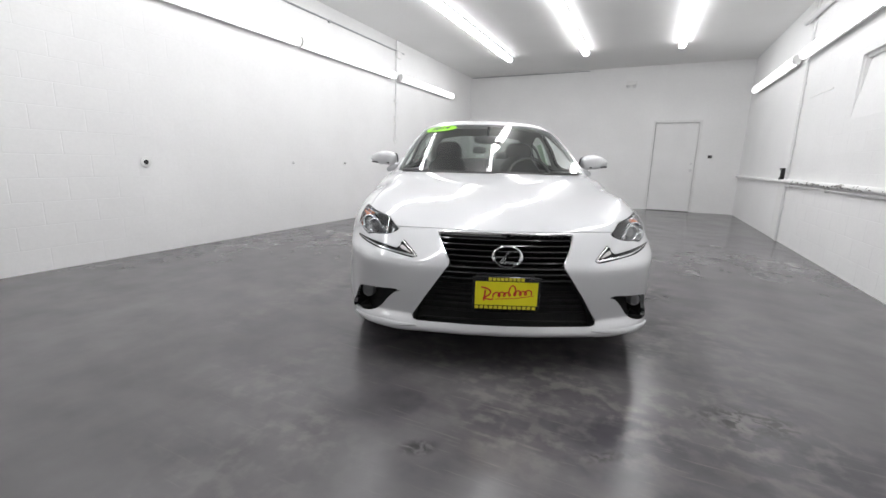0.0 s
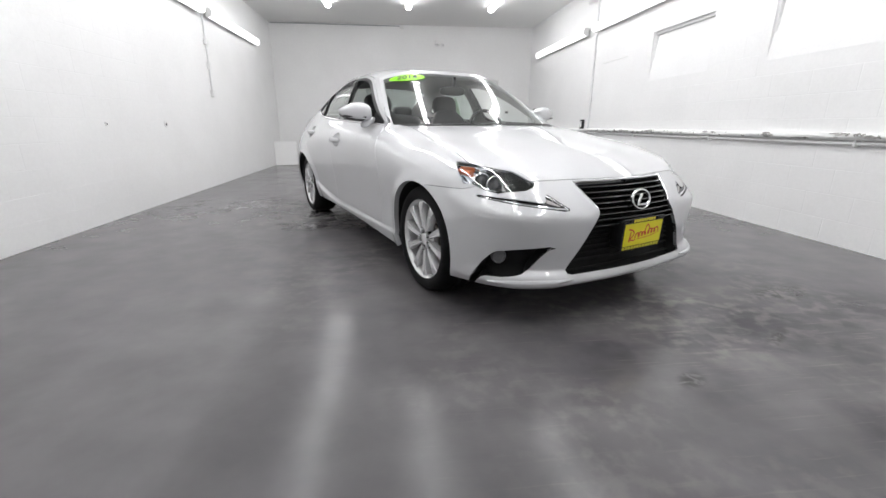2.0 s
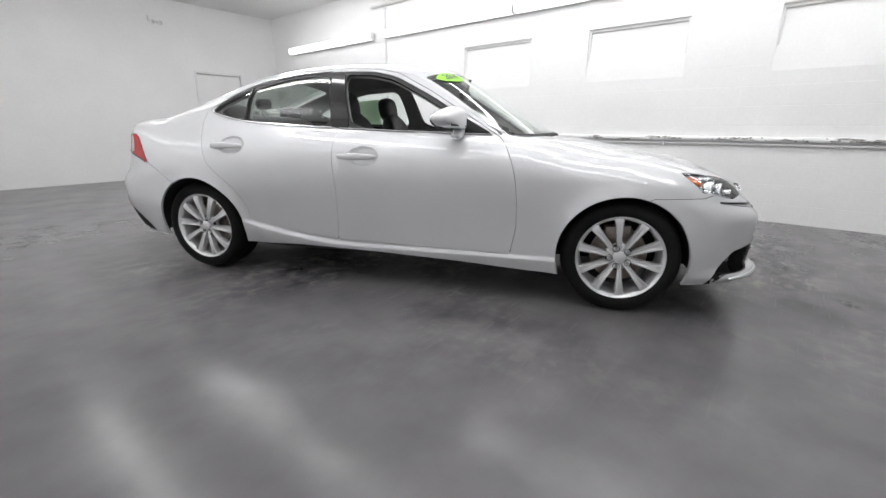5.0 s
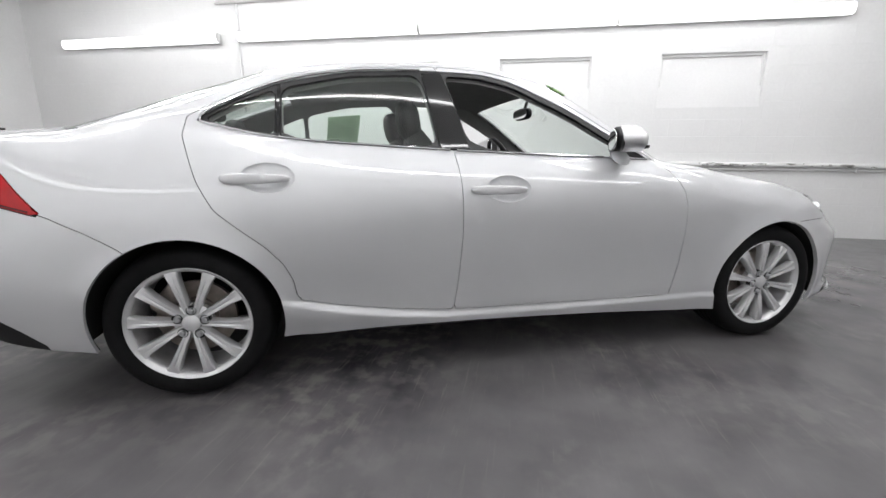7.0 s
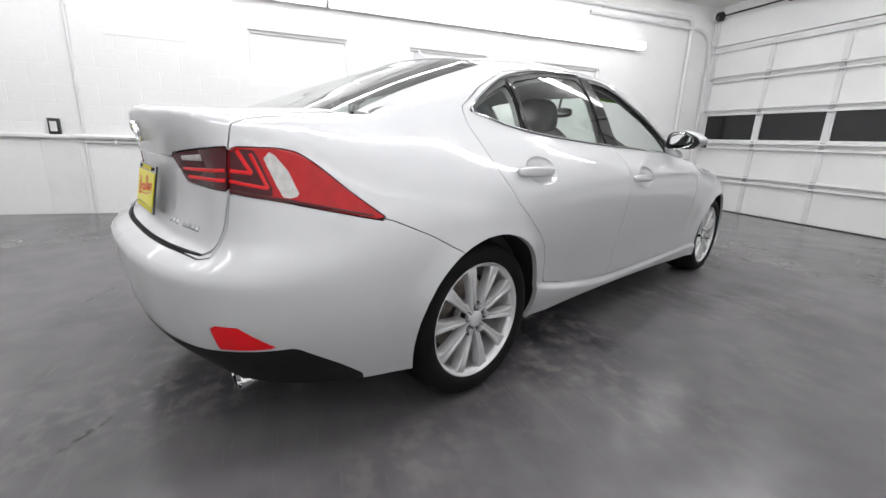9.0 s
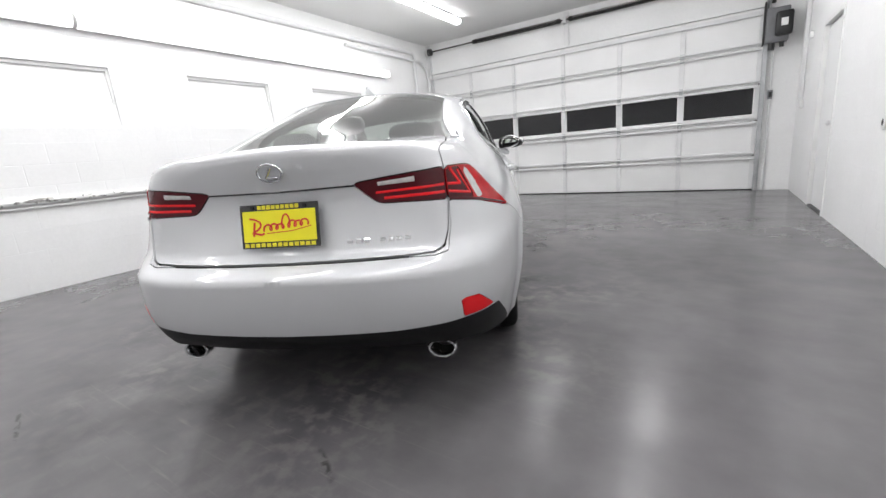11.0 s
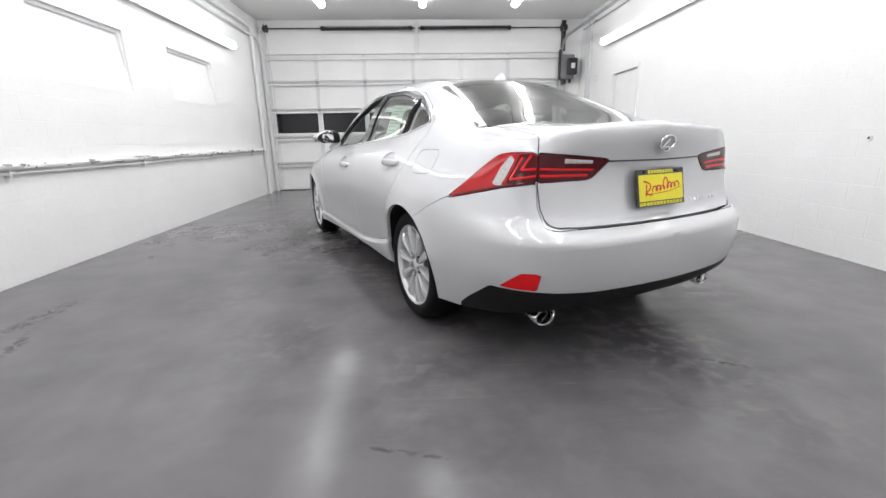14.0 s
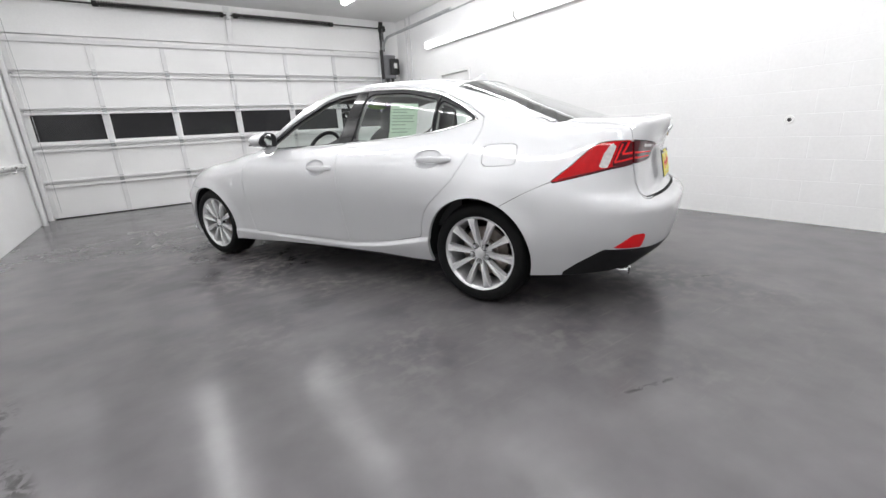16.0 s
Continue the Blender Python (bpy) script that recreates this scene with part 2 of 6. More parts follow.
def join(bm, other, m=Matrix()):
    ids = {v: bm.verts.new(m @ v.co) for v in other.verts}
    for f in other.faces:
        bm.faces.new([ids[v] for v in f.verts])
    other.free()


def rod(bm, a, b, r, seg=12, r2=None, cap=True):
    """A round bar from a to b."""
    a, b = Vector(a), Vector(b)
    q = (b - a).to_track_quat("Z", "Y").to_matrix()
    rings = []
    for p, rr in ((a, r), (b, r if r2 is None else r2)):
        rings.append([bm.verts.new(p + q @ Vector((rr * math.cos(k * 2 * math.pi / seg), rr * math.sin(k * 2 * math.pi / seg), 0))) for k in range(seg)])
    for k in range(seg):
        bm.faces.new((rings[0][k], rings[0][(k + 1) % seg], rings[1][(k + 1) % seg], rings[1][k]))
    if cap:
        bm.faces.new(rings[0][::-1])
        bm.faces.new(rings[1])


def lathe(bm, profile, seg=32, m=Matrix(), close=False):
    """Turns (radius, height) pairs round the z axis of m."""
    rings = []
    for r, h in profile:
        rings.append([bm.verts.new(m @ Vector((r * math.cos(k * 2 * math.pi / seg), r * math.sin(k * 2 * math.pi / seg), h))) for k in range(seg)])
    pairs = list(zip(rings, rings[1:])) + ([(rings[-1], rings[0])] if close else [])
    for p, q in pairs:
        for k in range(seg):
            bm.faces.new((p[k], p[(k + 1) % seg], q[(k + 1) % seg], q[k]))
    return rings


def tube(bm, pts, r, seg=8):
    """A round tube that runs through the points."""
    pts = [Vector(p) for p in pts]
    rings, up = [], None
    for i, p in enumerate(pts):
        d = (pts[min(i + 1, len(pts) - 1)] - pts[max(i - 1, 0)]).normalized()
        up = (up - d * up.dot(d)).normalized() if up is not None and (up - d * up.dot(d)).length > 1e-4 else d.orthogonal().normalized()
        side = d.cross(up)
        rings.append([bm.verts.new(p + r * (math.cos(a) * up + math.sin(a) * side)) for a in (k * 2 * math.pi / seg for k in range(seg))])
    for p, q in zip(rings, rings[1:]):
        for k in range(seg):
            bm.faces.new((p[k], p[(k + 1) % seg], q[(k + 1) % seg], q[k]))
    bm.faces.new(rings[0][::-1])
    bm.faces.new(rings[-1])


def mesh_of(name, bm, mat, smooth=False):
    bmesh.ops.recalc_face_normals(bm, faces=bm.faces[:])
    me = bpy.data.meshes.new(name)
    bm.to_mesh(me)
    bm.free()
    me.materials.append(mat)
    if smooth:
        me.shade_smooth()
        me.set_sharp_from_angle(angle=radians(smooth if smooth is not True else 40))
    return me


def thing(name, bm, mat, label, category, group="", kind="", smooth=False):
    return tagged(new(name, mesh_of(name, bm, mat, smooth)), label, category, group, kind)


def part(name, bm, mat, parent, label="", smooth=False, kind=""):
    ob = tagged(new(name, mesh_of(name, bm, mat, smooth)), label, kind=kind)
    ob.parent = parent
    return ob


def empty(name, label, category, group="", kind=""):
    return tagged(new(name), label, category, group, kind)


# ---- the room: x across, y along (garage door at the -y end) ----
XL, XR, YG, YB, ZC = -3.29, 3.24, -5.34, 7.585, 3.33
WINDOWS = ((0.868, 2.035), (-1.10, 0.05), (-3.07, -1.914))   # painted-over window niches of the wall at +x
WIN_LOW, WIN_TOP = 1.56, 2.185
GD0, GD1, GDZ = -2.84, 3.16, 2.712                             # garage opening
BD0, BD1, BDZ = 1.45, 2.365, 2.055                            # door in the wall at +y
SD0, SD1, SDZ = -3.70, -2.86, 2.055                           # door in the wall at -x

bm = bmesh.new()
n_x, n_y = 14, 26
grid = [[bm.verts.new((XL - 0.2 + (XR - XL + 0.4) * i / n_x, YG - 0.3 + (YB - YG + 0.5) * j / n_y, 0)) for j in range(n_y + 1)] for i in range(n_x + 1)]
for i in range(n_x):
    for j in range(n_y):
        bm.faces.new((grid[i][j], grid[i + 1][j], grid[i + 1][j + 1], grid[i][j + 1]))
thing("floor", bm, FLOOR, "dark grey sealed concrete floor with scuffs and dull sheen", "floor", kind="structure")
bm = bmesh.new()
box(bm, XL - 0.2, XR + 0.2, YG - 0.2, YB + 0.2, ZC, ZC + 0.15)
thing("ceiling", bm, CEIL, "smooth white painted ceiling", "ceiling", kind="structure")

bm = bmesh.new()          # wall at -x, with a doorway
box(bm, XL - 0.2, XL, YG - 0.2, SD0, 0, ZC)
box(bm, XL - 0.2, XL, SD1, YB + 0.2, 0, ZC)
box(bm, XL - 0.2, XL, SD0, SD1, SDZ, ZC)
wall_west = thing("wall_west", bm, WALL, "white painted concrete block wall", "wall", kind="structure")

bm = bmesh.new()          # wall at +x, with three niches
ys = sorted([YG - 0.2, YB + 0.2] + [y for w in WINDOWS for y in w])
box(bm, XR, XR + 0.25, ys[0], ys[-1], 0, WIN_LOW)
box(bm, XR, XR + 0.25, ys[0], ys[-1], WIN_TOP, ZC)
for a, b in zip(ys[::2], ys[1::2]):
    box(bm, XR, XR + 0.25, a, b, WIN_LOW, WIN_TOP)
wall_east = thing("wall_east", bm, WALL, "white painted concrete block wall with blocked windows", "wall", kind="structure")

bm = bmesh.new()          # wall at +y, with a doorway
box(bm, XL, BD0, YB, YB + 0.2, 0, ZC)
box(bm, BD1, XR, YB, YB + 0.2, 0, ZC)
box(bm, BD0, BD1, YB, YB + 0.2, BDZ, ZC)
wall_north = thing("wall_north", bm, WALL, "smooth white painted end wall", "wall", kind="structure")

bm = bmesh.new()          # wall at -y, round the garage opening
box(bm, XL, GD0, YG - 0.2, YG, 0, ZC)
box(bm, GD1, XR, YG - 0.2, YG, 0, ZC)
box(bm, GD0, GD1, YG - 0.2, YG, GDZ, ZC)
wall_south = thing("wall_south", bm, WALL, "white painted wall round the garage door opening", "wall", kind="structure")
bm = bmesh.new()
box(bm, GD0 - 0.1, GD1 + 0.1, YG - 0.6, YG - 0.5, -0.05, GDZ + 0.3)
thing("backdrop", bm, BLACK_P, "dark night outside the garage door panes", "backdrop", kind="structure")


def window_niche(y0, y1):
    """A niche that is deepest under its lintel and runs out flush at its foot."""
    w = empty("window", "bricked-up window niche painted white", "window", "blocked windows of the block wall", "structure")
    w.location = (XR, (y0 + y1) / 2, WIN_LOW)
    h, t = (y1 - y0) / 2, WIN_TOP - WIN_LOW
    bm = bmesh.new()
    v = [bm.verts.new((x, y, z)) for y in (-h, h) for x, z in ((-0.001, 0), (0.07, t), (0.2, t), (0.2, 0))]
    for q in ((0, 1, 2, 3), (7, 6, 5, 4), (0, 4, 5, 1), (1, 5, 6, 2), (2, 6, 7, 3), (3, 7, 4, 0)):
        bm.faces.new([v[i] for i in q])
    part("pane", bm, WALL, w, "painted-over window pane")
    bm = bmesh.new()
    softbox(bm, 0.035, 0.12, -h, h, t - 0.035, t + 0.001, 0.005)
    part("lintel", bm, TRIM, w)
    for s in (-h + 0.012, h - 0.012):
        bm = bmesh.new()
        softbox(bm, 0.02, 0.08, s - 0.012, s + 0.012, 0.25, t - 0.035, 0.004)
        part("window_frame", bm, TRIM, w)
    return w


for w in WINDOWS:
    window_niche(*w)


def door(name, width, height, m, label, knob_side):
    """A flush door leaf in a steel frame; local x across, y out of the wall, z up."""
    d = empty(name, label, "door", kind="structure")
    bm = bmesh.new()
    softbox(bm, 0.012, width - 0.012, -0.075, -0.035, 0.012, height - 0.012, 0.003)
    part("leaf", bm, DOORW, d)
    bm = bmesh.new()
    for a, b, z0, z1 in ((-0.045, 0.006, 0, height + 0.045), (width - 0.006, width + 0.045, 0, height + 0.045), (0.006, width - 0.006, height - 0.006, height + 0.045)):
        softbox(bm, a, b, -0.12, 0.012, z0, z1, 0.004)
    part("door_frame", bm, TRIM, d)
    bm = bmesh.new()
    box(bm, 0, width, -0.14, -0.12, 0, height)
    part("backing", bm, BLACK_P, d)
    kx = width - 0.075 if knob_side > 0 else 0.075
    bm = bmesh.new()
    lathe(bm, [(0.0, 0.0), (0.03, 0.0), (0.03, 0.006), (0.012, 0.012), (0.011, 0.035), (0.026, 0.045), (0.028, 0.06), (0.018, 0.07), (0.0, 0.071)], 20, pose(kx, -0.034, 0.97, -90))
    part("door_knob", bm, STEEL_P, d, "painted round door knob", True)
    bm = bmesh.new()
    lathe(bm, [(0.0, 0.0), (0.026, 0.0), (0.026, 0.014), (0.018, 0.02), (0.0, 0.02)], 20, pose(kx, -0.034, 1.12, -90))
    part("deadbolt", bm, STEEL_P, d, "", True)
    bm = bmesh.new()
    box(bm, 0.0, width, -0.11, 0.0, 0.001, 0.012)
    part("threshold", bm, BLACK_P, d)
    d.matrix_world = m
    return d


door("door_1", BD1 - BD0, BDZ, pose(BD1, YB, 0, 0, 0, 180), "closed flush white steel door in the end wall", -1)
door("door_2", SD1 - SD0, SDZ, pose(XL, SD1, 0, 0, 0, -90), "closed flush white door in the block wall", -1)


# ---- garage door ----
def garage_door():
    g = empty("door_3", "closed white sectional garage door with dark panes", "garage door", kind="structure")
    y = YG - 0.03
    levels = (0.015, 0.55, 1.09, 1.63, 2.17, 2.71)
    cols = (3.13, 2.17, 1.20, 0.20, -0.80, -1.77, -2.81)
    for r, (z0, z1) in enumerate(zip(levels, levels[1:])):
        for c1, c0 in zip(cols, cols[1:]):
            bm = bmesh.new()
            if r == 2:
                for a, b, e, f in ((c0, c1, z0, z0 + 0.10), (c0, c1, z1 - 0.035, z1 - 0.004), (c0, c0 + 0.05, z0 + 0.10, z1 - 0.035), (c1 - 0.05, c1, z0 + 0.10, z1 - 0.035)):
                    box(bm, a, b, y - 0.045, y, e, f)
                p = part("door_section", bm, DOORW, g)
                bm = bmesh.new()
                box(bm, c0 + 0.05, c1 - 0.05, y - 0.03, y - 0.022, z0 + 0.10, z1 - 0.035)
                part("pane", bm, BLACK_GL, p, "dark window pane")
            else:
                softbox(bm, c0, c1, y - 0.045, y - 0.008, z0, z1 - 0.004, 0.004)
                part("door_section", bm, DOORW, g)
    for c in cols:
        for z0, z1 in zip(levels, levels[1:]):
            bm = bmesh.new()
            softbox(bm, c - 0.035, c + 0.035, y - 0.006, y + 0.014, z0 + 0.01, z1 - 0.01, 0.004)
            part("stile", bm, STEEL_P, g)
    for z in levels[1:-1]:
        for dz in (-0.05, 0.035):
            bm = bmesh.new()
            softbox(bm, cols[-1], cols[0], y + 0.012, y + 0.028, z + dz, z + dz + 0.022, 0.003)
            softbox(bm, cols[-1], cols[0], y + 0.028, y + 0.055, z + dz, z + dz + 0.006, 0.002)
            part("strut", bm, STEEL_P, g)
    bm = bmesh.new()
    softbox(bm, cols[-1], cols[0], y + 0.012, y + 0.05, 2.60, 2.66, 0.004)
    part("strut", bm, STEEL_P, g)
    for z in levels[1:-1]:
        for c in cols[1:-1]:
            bm = bmesh.new()
            softbox(bm, c - 0.03, c + 0.03, y + 0.014, y + 0.024, z - 0.07, z + 0.07, 0.002)
            rod(bm, (c - 0.03, y + 0.026, z), (c + 0.03, y + 0.026, z), 0.008, 8)
            part("hinge", bm, GALV, g)
    bm = bmesh.new()
    softbox(bm, cols[-1], cols[0], y - 0.05, y - 0.005, 0.0, 0.014, 0.004)
    part("bottom_seal", bm, BLACK_P, g, "black rubber bottom seal")
    for x, s in ((GD0 - 0.02, -1), (GD1 + 0.02, 1)):
        bm = bmesh.new()
        softbox(bm, x - 0.03, x + 0.03, YG + 0.004, YG + 0.07, 0, 2.62, 0.004)
        arc = [(x, YG + 0.07 + 0.35 * (1 - math.cos(a)), 2.6 + 0.35 * math.sin(a)) for a in [k * math.pi / 16 for k in range(9)]]
        tube(bm, arc + [(x, YG + 2.6, 2.96)], 0.026, 8)
        part("track", bm, GALV if s < 0 else STEEL_P, g, "steel roller track")
    return g


garage_door()


def torsion_springs():
    g = empty("torsion_spring_bar", "steel shaft with two black torsion springs over the garage door", "spring")
    y, z = YG + 0.13, 3.15
    bm = bmesh.new()
    rod(bm, (GD0 - 0.1, y, z), (GD1 + 0.02, y, z), 0.0135, 12)
    part("shaft", bm, SPRING, g, "", True)
    for a, b in ((0.22, 1.95), (-1.75, 0.0)):
        bm = bmesh.new()
        turns = 52
        pts = []
        for k in range(turns * 8 + 1):
            w = 2 * math.pi * k / 8
            pts.append((a + (b - a) * k / (turns * 8), y + 0.035 * math.cos(w), z + 0.035 * math.sin(w)))
        tube(bm, pts, 0.0105, 5)
        part("spring", bm, SPRING, g, "black oiled coil spring", 60)
        for x in (a, b):
            bm = bmesh.new()
            rod(bm, (x - 0.03, y, z), (x + 0.03, y, z), 0.042, 14)
            part("cone", bm, SPRING, g, "", True)
    for x in (0.11, GD0 - 0.06, GD1 - 0.02):
        bm = bmesh.new()
        softbox(bm, x - 0.045, x + 0.045, YG + 0.004, YG + 0.03, GDZ + 0.02, ZC - 0.02, 0.003)
        softbox(bm, x - 0.03, x + 0.03, YG + 0.03, y + 0.03, z - 0.05, z + 0.05, 0.006)
        part("bracket", bm, STEEL_P if x > -1 else SPRING, g)
    for x in (GD0 - 0.0, GD1 - 0.12):
        bm = bmesh.new()
        lathe(bm, [(0.0, -0.03), (0.07, -0.03), (0.075, -0.022), (0.055, 0.0), (0.055, 0.022), (0.075, 0.03), (0.0, 0.032)], 20, pose(x, y, z, 0, 90))
        part("drum", bm, SPRING, g, "", True)
        bm = bmesh.new()
        tube(bm, [(x, y + 0.055, z), (x, YG + 0.05, 2.2), (x, YG + 0.05, 0.1)], 0.003, 5)
        part("cable", bm, GALV, g)
    return g


torsion_springs()


def opener():
    g = empty("garage_door_opener", "dark grey wall-mounted garage door opener motor", "door opener")
    g.location = (-2.98, YG + 0.02, 2.14)
    bm = bmesh.new()
    softbox(bm, -0.13, 0.15, 0.0, 0.16, 0.03, 0.5, 0.02, 2)
    part("housing", bm, GREYBOX, g, "", True)
    bm = bmesh.new()
    softbox(bm, -0.16, 0.04, 0.16, 0.27, 0.1, 0.42, 0.03, 3)
    part("motor_cover", bm, BLACK_P, g, "black motor cover", True)
    bm = bmesh.new()
    rod(bm, (0.06, 0.1, 0.03), (0.06, 0.1, -0.07), 0.04, 16)
    part("gland", bm, BLACK_P, g, "", True)
    bm = bmesh.new()
    rod(bm, (-0.06, 0.1, 0.03), (-0.06, 0.1, -0.04), 0.028, 16)
    part("gland", bm, BLACK_P, g, "", True)
    bm = bmesh.new()
    softbox(bm, -0.1, -0.02, 0.272, 0.276, 0.22, 0.32, 0.001)
    part("plate", bm, LAMP_END, g, "small pale rating plate")
    bm = bmesh.new()
    softbox(bm, 0.15, 0.17, 0.02, 0.14, 0.02, 0.6, 0.004)
    part("mount", bm, SPRING, g)
    return g


opener()


# ---- lights ----
def light_fixture(a, b, wall, group):
    """A wrapped fluorescent fitting from a to b (the same height), lit; wall is the way to its support."""
    a, b, wall = Vector(a), Vector(b), Vector(wall)
    mid, d = (a + b) / 2, (b - a)
    g = empty("fluorescent_light", "lit white fluorescent strip light with wrapped diffuser", "light", group)
    turn = Matrix((d.normalized(), wall.cross(d).normalized(), wall)).transposed().to_4x4()
    g.matrix_world = Matrix.Translation(mid) @ turn
    L = d.length / 2 - 0.012
    prof = [(0.062, 0.0), (0.062, -0.03), (0.05, -0.058), (0.02, -0.072), (-0.02, -0.072), (-0.05, -0.058), (-0.062, -0.03), (-0.062, 0.0)]
    bm = bmesh.new()
    rows = [[bm.verts.new((x, y, z)) for y, z in prof] for x in (-L, L)]
    for k in range(len(prof) - 1):
        bm.faces.new((rows[0][k], rows[1][k], rows[1][k + 1], rows[0][k + 1]))
    part("diffuser", bm, LAMP if abs(wall.z) > 0.5 else LAMP_WALL, g, "glowing white diffuser")
    bm = bmesh.new()
    softbox(bm, -L, L, -0.066, 0.066, 0.0, 0.03, 0.004)
    part("housing", bm, LAMP_END, g)
    for x in (-L, L):
        bm = bmesh.new()
        e = 0.010 if x > 0 else -0.010
        c = [[bm.verts.new((xx, y * 1.05, z * 1.05)) for y, z in prof] for xx in (x, x + e)]
        bm.faces.new(c[0])
        bm.faces.new(c[1][::-1])
        for k in range(len(prof)):
            q = (k + 1) % len(prof)
            bm.faces.new((c[0][k], c[0][q], c[1][q], c[1][k]))
        part("end_cap", bm, LAMP_END, g)
    return g


for y1 in (6.745, 3.74, 1.10, -1.354):
    light_fixture((XR - 0.075, y1, 2.575), (XR - 0.075, y1 - (2.69 if y1 > 6 else 2.62 if y1 > 3 else 2.45), 2.575), (1, 0, 0), "wall lights")
for y1, y0 in ((6.15, 3.68), (3.47, 0.99), (0.95, -1.52), (-1.55, -4.03)):
    light_fixture((XL + 0.075, y1, 2.64), (XL + 0.075, y0, 2.64), (-1, 0, 0), "wall lights")
for x in (-1.62, 0.0, 1.73):
    for k in range(4):
        light_fixture((x, 5.72 - 2.48 * k, ZC - 0.03), (x, 5.72 - 2.48 * k - 2.46, ZC - 0.03), (0, 0, 1), "ceiling lights")

# ---- the car's skin: its nose points to -y, the half at +x is built and mirrored ----
THETA = 23.42        # degrees by which the car stands askew in the room


def spline(xs, ys):
    """A smooth curve through the knots that does not overshoot; works on arrays."""
    xs, ys = np.asarray(xs, float), np.asarray(ys, float)
    h, d = np.diff(xs), np.diff(ys) / np.diff(xs)
    m = np.zeros(len(xs))
    m[0], m[-1] = d[0], d[-1]
    for i in range(1, len(xs) - 1):
        if d[i - 1] * d[i] > 0:
            w1, w2 = 2 * h[i] + h[i - 1], h[i] + 2 * h[i - 1]
            m[i] = (w1 + w2) / (w1 / d[i - 1] + w2 / d[i])

    def f(x):
        x = np.clip(np.asarray(x, float), xs[0], xs[-1])
        i = np.clip(np.searchsorted(xs, x) - 1, 0, len(h) - 1)
        t = (x - xs[i]) / h[i]
        return (ys[i] * (1 + 2 * t) * (1 - t) ** 2 + m[i] * h[i] * t * (1 - t) ** 2
                + ys[i + 1] * t * t * (3 - 2 * t) - m[i + 1] * h[i] * t * t * (1 - t))
    return f


def arc_curve(pts, n=400):
    """A smooth space curve through the points: a function of 0..1 by length, and its length."""
    p = np.asarray(pts, float)
    t = np.r_[0, np.cumsum(np.linalg.norm(np.diff(p, axis=0), axis=1) ** 0.5)]
    q = np.r_[[2 * p[0] - p[1]], p, [2 * p[-1] - p[-2]]]
    tq = np.r_[-(t[1] - t[0]), t, t[-1] + t[-1] - t[-2]]
    out = []
    for i in range(len(p) - 1):
        for s in np.linspace(0, 1, n // (len(p) - 1) + 2)[:-1]:
            x = t[i] + s * (t[i + 1] - t[i])
            a = [((tq[i + k + 1] - x) * q[i + k] + (x - tq[i + k]) * q[i + k + 1]) / (tq[i + k + 1] - tq[i + k]) for k in range(3)]
            b = [((tq[i + k + 2] - x) * a[k] + (x - tq[i + k]) * a[k + 1]) / (tq[i + k + 2] - tq[i + k]) for k in range(2)]
            out.append(((t[i + 1] - x) * b[0] + (x - t[i]) * b[1]) / (t[i + 1] - t[i]))
    out = np.array(out + [p[-1]])
    s = np.r_[0, np.cumsum(np.linalg.norm(np.diff(out, axis=0), axis=1))]

    def f(u):
        return np.stack([np.interp(np.asarray(u) * s[-1], s, out[:, k]) for k in range(out.shape[1])], -1)
    return f, s[-1]


# the plan outline at its widest, from the middle of the nose round the side to the middle of the tail
PLAN, PERIM = arc_curve([(0, -2.215), (0.22, -2.205), (0.45, -2.165), (0.662, -2.06), (0.795, -1.88), (0.854, -1.66), (0.885, -1.38), (0.888, -0.95),
                         (0.892, -0.3), (0.897, 0.4), (0.900, 1.0), (0.902, 1.38), (0.885, 1.7), (0.838, 1.98), (0.766, 2.185), (0.645, 2.308), (0.45, 2.372), (0.22, 2.402), (0, 2.410)])
_pu = np.linspace(0, 1, 2001)
_pp = PLAN(_pu)
_ty = np.gradient(_pp, axis=0)
_nn = np.stack([_ty[:, 1], -_ty[:, 0]], -1)
_nn /= np.linalg.norm(_nn, axis=1)[:, None]


def at_y(y):
    """The place along the outline (0..1) of a point of the side."""
    k = (_pp[:, 0] > 0.3)
    return float(np.interp(y, _pp[k, 1], _pu[k]))


def at_x(x, rear=False):
    k = (_pu > 0.5) if rear else (_pu < 0.4)
    o = np.argsort(_pp[k, 0])
    return float(np.interp(x, _pp[k, 0][o], _pu[k][o]))


